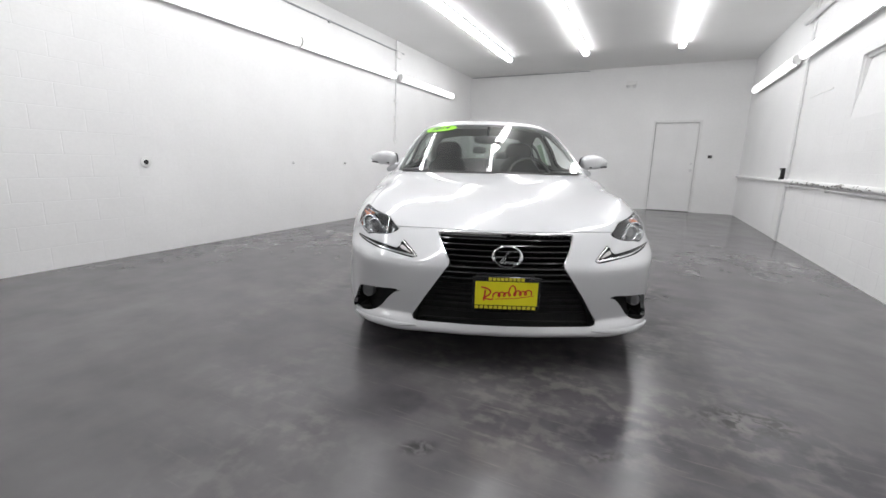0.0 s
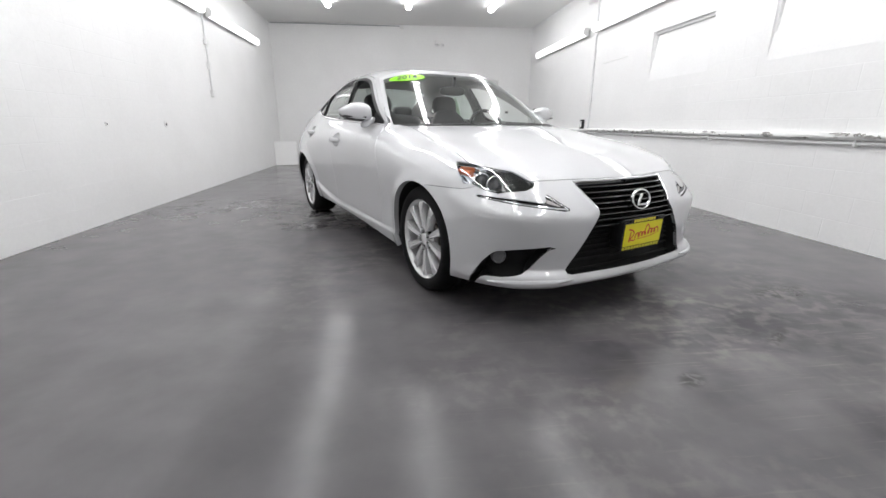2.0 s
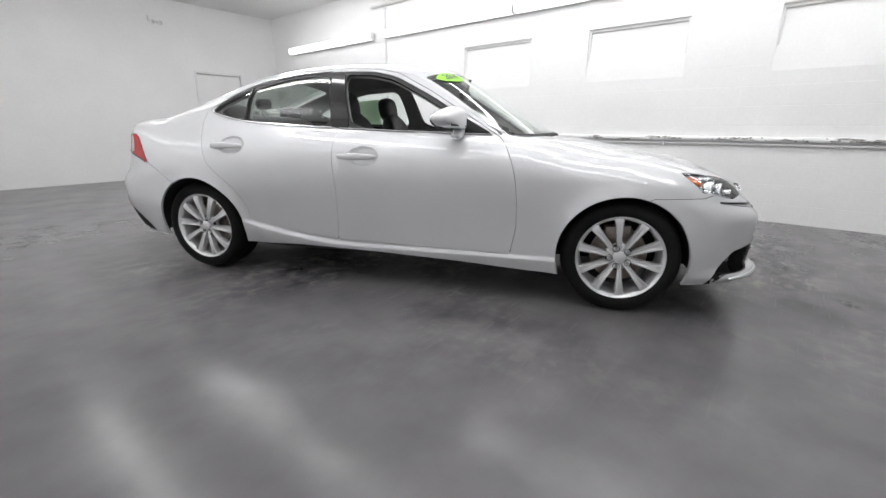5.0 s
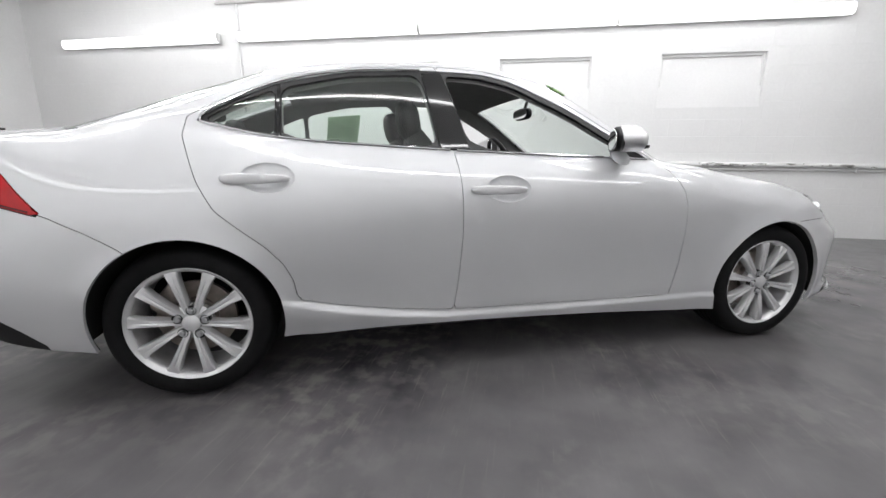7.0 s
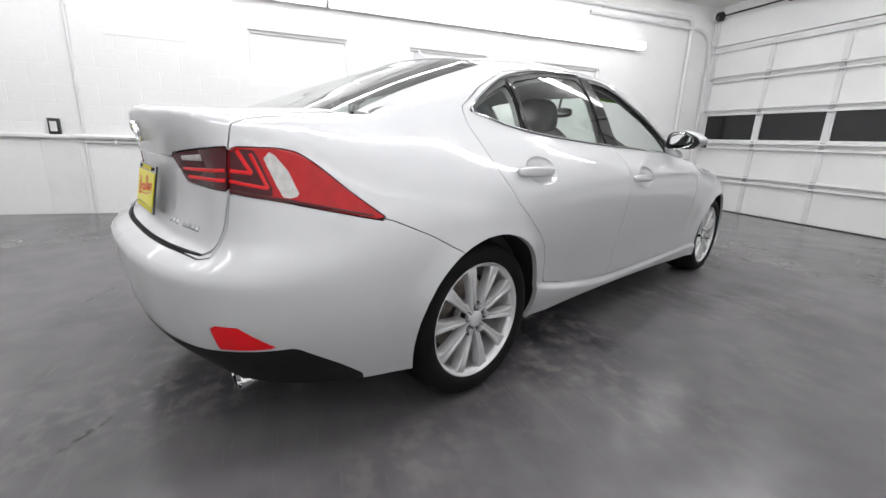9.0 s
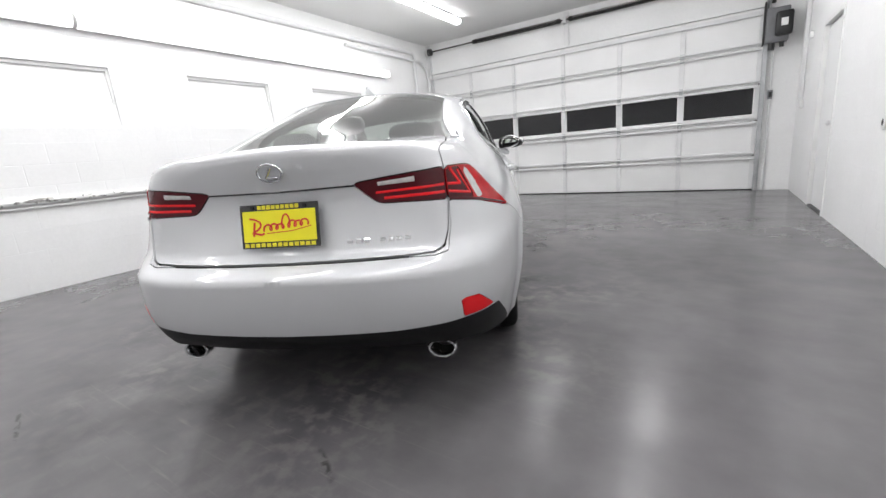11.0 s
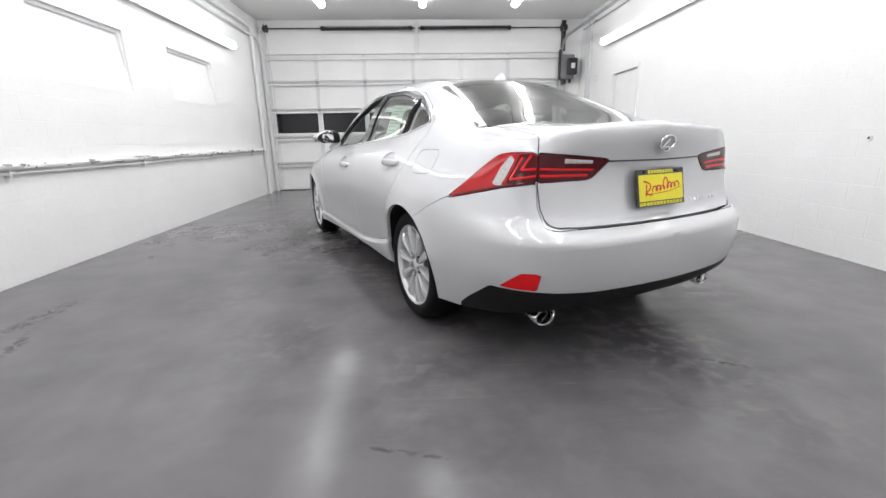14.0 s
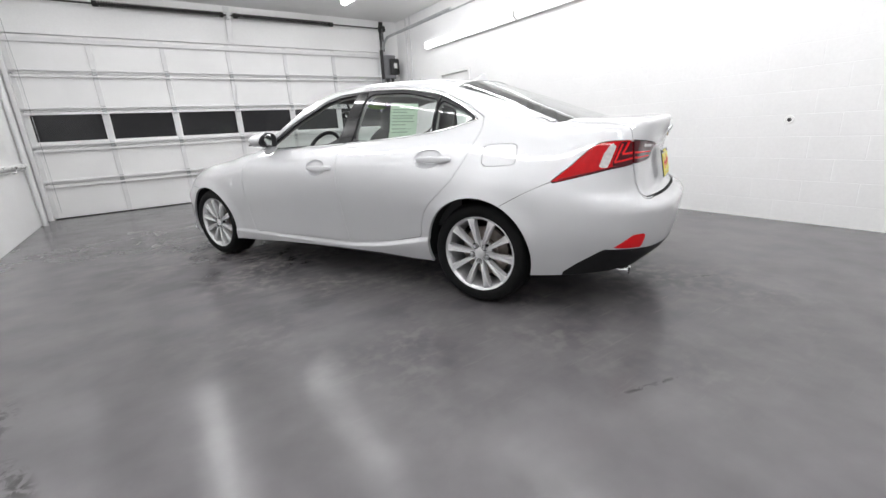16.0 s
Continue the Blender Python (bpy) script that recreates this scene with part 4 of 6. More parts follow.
# tail
TAIL_OUT = rounded([(4.628, 0.750), (4.752, 0.842), (4.845, 0.920), (4.895, 0.949), (4.96, 0.957), (5.1335, 0.957), (5.1335, 0.836), (4.95, 0.817), (4.778, 0.781)], 1, 0.10)
TAIL_IN = [(5.1365, 0.957), (5.315, 0.945), (5.516, 0.926), (5.540, 0.918), (5.495, 0.880), (5.453, 0.848), (5.42, 0.841), (5.1365, 0.838)]
REFLECTOR = [(4.985, 0.412), (5.085, 0.480), (5.168, 0.482), (5.152, 0.404), (5.05, 0.406)]
VALANCE = [(4.70, 0.1), (4.725, 0.262), (4.80, 0.318), (4.935, 0.405), (5.165, 0.398), (5.4, 0.385), (6.2, 0.378), (6.2, 0.1)]
TRUNK = [(5.135, 1.2), (5.135, 0.83), (5.155, 0.73), (5.19, 0.675), (5.24, 0.658), (5.35, 0.652), (6.3, 0.648), (6.3, 1.2)]
shell.region("tail_outer", by_sz(TAIL_OUT), SIDE, gap=0.0022)
STRIP = [(5.016, 0.945), (4.972, 0.945), (4.925, 0.898), (4.893, 0.827), (4.942, 0.823), (4.982, 0.892)]
CELL = [(5.118, 0.950), (5.036, 0.950), (4.998, 0.886), (4.962, 0.828), (5.128, 0.846), (5.128, 0.94)]
shell.region("tail_strip", by_sz(STRIP), SIDE, ("tail_outer",), gap=0)
shell.region("tail_cell", by_sz(CELL), SIDE, ("tail_outer",), gap=0)
shell.region("tail_inner", by_sz(TAIL_IN), SIDE, gap=0.0022)
shell.region("reflector", by_sz(REFLECTOR), SIDE, gap=0.001)
shell.region("valance", by_sz(VALANCE), SIDE, gap=0.0)
shell.region("trunk", by_sz(TRUNK), SIDE, gap=0.003)
shell.region("trunk", lambda v, s: v[:, 0] - np.interp(v[:, 1], (1.84, 2.0, 2.3), (0.585, 0.605, 0.60)), ("deck",), gap=0.002)
# glass
head = header(np.linspace(0, 1, 60))
pillar = inner_edge(a_pillar, 0.030, None, None)
shell.region("windscreen", lambda v, s: np.maximum(pillar(v, s), v[:, 1] - np.interp(v[:, 0], head[:, 0], head[:, 1]) + 0.058), ("screen",), gap=0.001)
shell.region("rear_window", inner_edge(c_pillar, 0.045, None, None), ("back",), gap=0.001)
FRONT_WINDOW = rounded([(0.232, 1.004), (-0.60, 0.975), (-0.47, 1.045), (-0.257, 1.168), (-0.006, 1.292), (0.15, 1.326), (0.33, 1.333)], 2, 0.12)
REAR_WINDOW = rounded([(0.375, 1.010), (1.018, 1.047), (1.022, 1.252), (0.75, 1.312), (0.435, 1.330)], 2, 0.10)
QUARTER = rounded([(1.048, 1.049), (1.315, 1.112), (1.20, 1.180), (1.048, 1.245)], 2, 0.10)
B_TRIM = [(0.238, 0.998), (0.368, 1.004), (0.428, 1.338), (0.337, 1.342)]
shell.region("front_opening", by_yz(FRONT_WINDOW), ("pane", "side"), gap=0)
shell.region("rear_glass", by_yz(REAR_WINDOW), ("pane", "side"), gap=0.001)
shell.region("quarter_glass", by_yz(QUARTER), ("pane", "side"), gap=0.001)
shell.region("b_trim", by_yz(B_TRIM), ("pane", "side"), gap=0.0012)
DLO = rounded([(-0.68, 0.962), (0.2, 0.993), (0.8, 1.022), (1.05, 1.040), (1.345, 1.104), (1.33, 1.122), (1.20, 1.200), (1.03, 1.276), (0.75, 1.333), (0.43, 1.352),
               (0.15, 1.347), (-0.02, 1.312), (-0.28, 1.186), (-0.50, 1.058)], 1, 0.15)
shell.region("window_trim", by_yz(DLO), ("pane", "side"), gap=0)
# cups behind the door handles
CUP = (0.102, 0.056)
for y0, z0 in HANDLES:
    shell.region("cup", by_yz([(y0 - 0.008 + CUP[0] * math.cos(a), z0 + CUP[1] * math.sin(a)) for a in (2 * math.pi * k / 48 for k in range(48))]), ("side",), gap=0)
# opening panels
FRONT_DOOR = [(-0.80, 0.292), (-0.83, 0.45), (-0.828, 0.62), (-0.815, 0.74), (-0.79, 0.83), (-0.76, 0.89), (-0.72, 0.945), (-0.55, 1.05), (-0.27, 1.215), (-0.03, 1.332), (0.15, 1.364),
              (0.36, 1.372), (0.33, 1.2), (0.312, 0.98), (0.303, 0.83), (0.296, 0.64), (0.305, 0.45), (0.322, 0.297)]
REAR_DOOR = [(0.322, 0.297), (0.305, 0.45), (0.296, 0.64), (0.303, 0.83), (0.312, 0.98), (0.33, 1.2), (0.36, 1.372), (0.7, 1.354), (1.02, 1.300), (1.22, 1.213), (1.375, 1.122), (1.385, 1.05), (1.347, 0.947),
             (1.319, 0.878), (1.257, 0.773), (1.179, 0.704), (1.089, 0.627), (1.03, 0.555), (0.998, 0.48), (0.985, 0.392), (0.8, 0.352), (0.6, 0.322)]
shell.region("front_door", by_yz(FRONT_DOOR), ("pane", "side"))
shell.region("rear_door", by_yz(REAR_DOOR), ("pane", "side"))
shell.region("front_bumper", by_sz([(-0.5, 0), (-0.5, 0.699), (0.36, 0.702), (0.60, 0.70), (0.84, 0.70), (1.03, 0.658), (1.30, 0.654), (1.30, 0)]), SIDE)
shell.region("rear_bumper", by_sz([(4.30, 0), (4.371, 0.63), (4.50, 0.70), (4.628, 0.755), (4.778, 0.792), (4.91, 0.818), (5.13, 0.835), (5.14, 0.74), (5.18, 0.66), (5.24, 0.648), (6.3, 0.645), (6.3, 0)]), SIDE)
shell.region("bonnet", lambda v, s: v[:, 0] - np.interp(v[:, 1], (-1.72, -1.4, -1.0, -0.8), (0.742, 0.712, 0.682, 0.655)), ("hood",), gap=0.0018)
shell.region("front_wing", lambda v, s: v[:, 1] + 0.70, ("side", "hood"), gap=0)
FUEL = rounded([(1.435, 0.845), (1.635, 0.850), (1.625, 0.966), (1.425, 0.964)], 3, 0.12)
shell.region("fuel", by_yz(FUEL), SIDE)
for k, f in enumerate(shell.faces):
    p = np.mean([shell.v[i] for i in f], axis=0)
    if shell.label[k] == "joint" and 1.41 < p[1] < 1.65 and 0.83 < p[2] < 0.98:
        shell.label[k] = "fuel_joint"

VERT = np.array(shell.v)


NORM = np.array(shell.n)


def panel_mesh(name, labels, mat, sides=(1, -1), offset=0.0, flange=0.012, keep=None, smooth=True, right=()):
    """One mesh of the faces of those panels, with a turned-in rim, on the given sides of the car."""
    pos, polys, loops = [], [], []
    for sd in sides:
        ids, edges = {}, {}

        def put(i, off):
            k = (i, off)
            if k not in ids:
                p = VERT[i] + NORM[i] * off
                if VERT[i][0] < 1e-4:
                    p[0] = 0.0
                    for q, w in mid.items():
                        if q[0] == i and q[1] == off:
                            ids[k] = w
                            return w
                ids[k] = len(pos)
                pos.append((p[0] * sd, p[1], p[2]))
                if VERT[i][0] < 1e-4:
                    mid[k] = ids[k]
            return ids[k]
        mid = mid if sd == -1 and len(sides) == 2 else {}
        for f, t, lab in zip(shell.faces, shell.tags, shell.label):
            if (lab not in labels and not (sd < 0 and lab in right)) or (keep and not keep(VERT[f].mean(0), t)):
                continue
            g = [put(i, offset) for i in f]
            p = VERT[f]
            c = np.cross(p[1] - p[0], p[2] - p[0])
            if (c @ NORM[f].sum(0) < 0) != (sd < 0):
                g, f = g[::-1], f[::-1]
            polys.append(g)
            face_n = np.cross(VERT[f[1]] - VERT[f[0]], VERT[f[2]] - VERT[f[0]]) * (sd, 1, 1)
            face_n = face_n / (np.linalg.norm(face_n) + 1e-15) * (1 if sd > 0 else -1)
            for i in f:
                w = NORM[i] * (sd, 1, 1)
                loops.append(tuple(map(float, w if face_n @ w > 0.88 else face_n)))
            for a, b in zip(f, list(f[1:]) + [f[0]]):
                edges[(a, b)] = edges.get((a, b), 0) + 1
        if flange:
            for (a, b) in list(edges):
                if (b, a) not in edges and not (VERT[a][0] < 1e-4 and VERT[b][0] < 1e-4):
                    polys.append((put(b, offset), put(a, offset), put(a, offset - flange), put(b, offset - flange)))
                    loops += [(0.0, 0.0, 0.0)] * 4
    me = bpy.data.meshes.new(name)
    me.from_pydata([tuple(map(float, p)) for p in pos], [], polys)
    me.materials.append(mat)
    if smooth:
        me.shade_smooth()
        me.set_sharp_from_angle(angle=radians(38))
        me.normals_split_custom_set(loops)
    return me


def on_skin(y, z, lift=0.0):
    """The point of the skin seen from the side at y and z."""
    k = np.argmin((VERT[:, 1] - y) ** 2 + (VERT[:, 2] - z) ** 2 + np.where(VERT[:, 0] > 0.4, 0, 9))
    near = np.argsort((VERT[:, 1] - y) ** 2 + (VERT[:, 2] - z) ** 2 + np.where(VERT[:, 0] > 0.4, 0, 9))[:6]
    d = np.hypot(VERT[near, 1] - y, VERT[near, 2] - z) + 1e-4
    w = (1 / d) / (1 / d).sum()
    n = NORM[k]
    return np.array([(VERT[near, 0] * w).sum(), y, z]) + n * lift, n


# ---- the car ----
car = empty("car", "silver four-door saloon car with yellow dealer plates and open front windows", "car")
LR = (("left", 1), ("right", -1))


def skin_part(name, labels, mat, sides=(1, -1), offset=0.0, flange=0.012, label="", keep=None, parent=None, right=()):
    ob = tagged(new(name, panel_mesh(name, labels, mat, sides, offset, flange, keep, right=right)), label)
    ob.parent = parent or car
    return ob


skin_part("body_shell", ("body",), SILVER, flange=0.02, right=("fuel", "fuel_joint"))
bonnet = skin_part("bonnet", ("bonnet",), SILVER)
boot_lid = skin_part("boot_lid", ("trunk",), SILVER)
front_bumper = skin_part("front_bumper", ("front_bumper",), SILVER, flange=0.018)
rear_bumper = skin_part("rear_bumper", ("rear_bumper",), SILVER)
skin_part("rear_valance", ("valance",), VALANCE_P, label="matt black lower valance")
doors = {}
for word, sd in LR:
    skin_part("front_wing", ("front_wing",), SILVER, (sd,), flange=0.03)
    doors["f", sd] = skin_part("front_door", ("front_door",), SILVER, (sd,), label="front door with its window wound down")
    doors["r", sd] = skin_part("rear_door", ("rear_door",), SILVER, (sd,))
    skin_part("pillar_trim", ("b_trim",), GLOSS_BLACK, (sd,), 0.001, parent=doors["r", sd], label="gloss black door pillar trim")
    skin_part("window_seal", ("window_trim",), BLACK_P, (sd,), -0.003, parent=doors["f", sd], label="black window surround", keep=lambda c, t: c[1] < 0.31)
    skin_part("window_seal", ("window_trim",), BLACK_P, (sd,), -0.003, parent=doors["r", sd], label="black window surround", keep=lambda c, t: c[1] >= 0.31)
    skin_part("window_glass", ("rear_glass",), GLASS, (sd,), -0.006, 0.0, "green-tinted side glass", parent=doors["r", sd]).visible_shadow = False
    skin_part("quarter_glass", ("quarter_glass",), GLASS, (sd,), -0.006, 0.0, "green-tinted side glass", parent=doors["r", sd]).visible_shadow = False
windscreen = skin_part("windscreen", ("windscreen",), GLASS, offset=-0.003, flange=0.0, label="clear windscreen")
windscreen.visible_shadow = False
rear_window = skin_part("rear_window", ("rear_window",), REAR_GLASS, offset=-0.003, flange=0.0, label="tinted rear window")
rear_window.visible_shadow = False
OUTER = ("body", "front_door", "rear_door", "front_wing", "bonnet", "trunk", "front_bumper", "rear_bumper", "valance", "joint", "fuel", "fuel_joint", "b_trim", "window_trim")
skin_part("inner_frame", OUTER, DARK, offset=-0.016, flange=0.0, keep=lambda c, t: c[2] < 0.96 or t in ("side", "hood", "deck"))
skin_part("headlining", OUTER, LINING, offset=-0.035, flange=0.0, keep=lambda c, t: t in ("roof", "screen", "back", "pane"), label="pale grey headlining and pillar trim")


def swept(bm, pts, outs, high, deep, ups=None):
    """A bar of rectangular section through the points; outs are the ways out of the surface."""
    rings = []
    for i, (p, o) in enumerate(zip(pts, outs)):
        p, o = Vector(p), Vector(o).normalized()
        d = (Vector(pts[min(i + 1, len(pts) - 1)]) - Vector(pts[max(i - 1, 0)])).normalized()
        up = d.cross(o).normalized()
        h = high[i] if isinstance(high, (list, tuple)) else high
        rings.append([bm.verts.new(p + up * a * h / 2 + o * b) for a, b in ((-1, -deep), (-0.92, 0), (-0.4, deep * 0.35), (0.4, deep * 0.35), (0.92, 0), (1, -deep))])
    n = len(rings[0])
    for p, q in zip(rings, rings[1:]):
        for k in range(n):
            bm.faces.new((p[k], p[(k + 1) % n], q[(k + 1) % n], q[k]))
    bm.faces.new(rings[0][::-1])
    bm.faces.new(rings[-1])


def nose_line(s0, s1, z0, z1, lift, n=24):
    """Points of the lower skin between two places (s along the outline, negative: the other side) and their outward ways."""
    pts, outs = [], []
    for t in np.linspace(0, 1, n):
        s, z = s0 + (s1 - s0) * t, z0 + (z1 - z0) * t
        a = abs(s) / PERIM
        p = side(np.array(a), np.array(z))
        q = side(np.array(min(a + 0.002, 1)), np.array(z)) - side(np.array(max(a - 0.002, 0)), np.array(z))
        w = side(np.array(a), np.array(z + 0.01)) - side(np.array(a), np.array(z - 0.01))
        o = np.cross(q, w)
        o = o / (np.linalg.norm(o) + 1e-9)
        if o @ np.array([p[0], p[1] * 0.6, 0.0]) < 0:
            o = -o
        if a < 1e-6 or a > 1 - 1e-6:
            o[0] = 0
        p = p + o * lift
        sg = -1 if s < 0 else 1
        pts.append((p[0] * sg, p[1], p[2]))
        outs.append((o[0] * sg, o[1], o[2]))
    return pts, outs


# grille
grille = skin_part("grille", ("grille",), DARK, offset=-0.075, flange=-0.075, label="black spindle-shaped radiator grille")
for z in (0.668, 0.644, 0.620, 0.596, 0.572, 0.546, 0.520, 0.492, 0.455, 0.425, 0.395, 0.365, 0.335, 0.305, 0.280):
    e = float(np.interp(z, (0.275, 0.553, 0.575, 0.688), (0.458, 0.280, 0.280, 0.362))) - 0.006
    bm = bmesh.new()
    upper = z > 0.48
    pts, outs = nose_line(-e, e, z, z, -0.012 if upper else -0.058, 31)
    swept(bm, pts, outs, 0.0135 if upper else 0.009, 0.03 if upper else 0.012)
    part("grille_bar", bm, GLOSS_BLACK if upper else DARK, grille, "gloss black grille bar" if upper else "", True)
for sg in (1, -1):
    bm = bmesh.new()
    a = nose_line(sg * 0.0, sg * 0.364, 0.694, 0.694, -0.004, 14)
    b = nose_line(sg * 0.364, sg * 0.281, 0.690, 0.572, -0.004, 10)
    swept(bm, a[0] + b[0][1:], a[1] + b[1][1:], 0.012, 0.012)
    part("grille_trim", bm, CHROME, grille, "chrome upper grille surround", True)


def badge(y, z, r, face, parent, tilt=0.0):
    """A plain oval ring with a slanting bar in it."""
    ring = bmesh.new()
    m = pose(0, y, z, 90 + tilt, 0, 0 if face < 0 else 180) @ Matrix.Diagonal((1.0, 0.72, 1, 1))
    lathe(ring, [(r, 0.0), (r, 0.007), (r * 0.95, 0.010), (r * 0.86, 0.010), (r * 0.81, 0.006), (r * 0.81, 0.0)], 48, m)
    ob = part("badge", ring, CHROME, parent, "chrome oval badge", True)
    bar = bmesh.new()
    softbox(bar, -0.09 * r, 0.09 * r, -0.62 * r, 0.62 * r, 0.0, 0.009, 0.002)
    bmesh.ops.transform(bar, matrix=pose(-0.12 * r, 0, 0, 0, 0, -28), verts=bar.verts[:])
    softbox(bar, -0.38 * r, 0.55 * r, -0.62 * r, -0.42 * r, 0.0, 0.009, 0.002)
    bmesh.ops.transform(bar, matrix=m, verts=bar.verts[:])
    part("badge_bar", bar, CHROME, ob)
    return ob


badge(-2.182, 0.600, 0.073, -1, grille, -12)
badge(2.306, 0.985, 0.052, 1, boot_lid, 18)


def plate(name, y, z, face, parent, frame_mat, ink, tilt):
    """A yellow dealer plate in a frame, with lines of unreadable print."""
    m = pose(0, y, z, 90 + tilt, 0, 0 if face < 0 else 180)
    bm = bmesh.new()
    softbox(bm, -0.158, 0.158, -0.082, 0.082, -0.002, 0.004, 0.002)
    bmesh.ops.transform(bm, matrix=m, verts=bm.verts[:])
    ob = part(name, bm, frame_mat, parent, "yellow dealer plate with red script in a printed frame")
    bm = bmesh.new()
    box(bm, -0.146, 0.146, -0.058, 0.058, 0.004, 0.0062)
    bmesh.ops.transform(bm, matrix=m, verts=bm.verts[:])
    part("plate_sheet", bm, YELLOW, ob)
    # one flowing stroke with a tall first loop stands for the script
    def stroke(pts, r):
        bm = bmesh.new()
        tube(bm, [(x, y + 0.10 * x, 0.0) for x, y in pts], r, 6)
        for v in bm.verts:
            v.co.z = 0.0066 + 0.25 * v.co.z
        bmesh.ops.transform(bm, matrix=m, verts=bm.verts[:])
        part("stroke", bm, RED_INK, ob, "red script stroke")
    stroke([(-0.104 + 0.006 * t, -0.026 + 0.052 * t) for t in np.linspace(0, 1, 8)], 0.0042)
    stroke([(-0.118 + 0.05 * math.sin(2.9 * t) * (1 - 0.2 * t), 0.030 - 0.030 * t + 0.012 * math.cos(3.2 * t)) for t in np.linspace(0, 1, 16)] + [(-0.072, -0.024), (-0.060, -0.020)], 0.0038)
    wave = []
    for k in range(113):
        t = k / 16
        tall = (1.0, 1.0, 0.8, 2.3, 1.1, 0.9, 1.0, 1.0)[int(t)]
        wave.append((-0.058 + 0.0245 * t - 0.0095 * math.sin(2 * math.pi * t), -0.012 + 0.011 * tall * (1 - math.cos(2 * math.pi * t))))
    stroke(wave, 0.0036)
    stroke([(-0.05, -0.022), (0.05, -0.026), (0.128, -0.018)], 0.0016)
    for yy, n, x0, x1 in ((0.070, 9, -0.085, 0.085), (-0.070, 13, -0.145, 0.145)):
        for q in range(n):
            a = x0 + (x1 - x0) * q / n
            bm = bmesh.new()
            softbox(bm, a, a + (x1 - x0) / n * 0.78, -0.0075, 0.0075, 0.0035, 0.0052, 0.0004)
            bmesh.ops.transform(bm, matrix=m @ pose(0, yy, 0), verts=bm.verts[:])
            part("print_bar", bm, ink, ob)
    for a in (-0.105, 0.105):
        bm = bmesh.new()
        lathe(bm, [(0.0, 0.006), (0.007, 0.006), (0.005, 0.003), (0.0, 0.0032)][::-1], 12, m @ pose(a, 0.070, 0.002))
        part("screw", bm, DARK, ob)
    return ob


plate("front_plate", -2.218, 0.433, -1, front_bumper, GLOSS_BLACK, YELLOW_INK, 3)
bm = bmesh.new()
softbox(bm, -0.140, 0.140, -2.213, -2.130, 0.362, 0.504, 0.006)
part("plate_bracket", bm, BLACK_P, front_bumper, "black plate bracket")
plate("rear_plate", 2.300, 0.790, 1, boot_lid, GLOSS_BLACK, YELLOW_INK, -10)


def skin_frame(s, z, lift=0.0, sg=1):
    """A frame on the lower skin: z axis out, y axis up."""
    pts, outs = nose_line(s * sg, s * sg + 1e-4, z, z, lift, 2)
    o, up = Vector(outs[0]).normalized(), Vector((0, 0, 1))
    x = up.cross(o).normalized()
    up = o.cross(x)
    m = Matrix((x, up, o)).transposed().to_4x4()
    m.translation = pts[0]
    return m


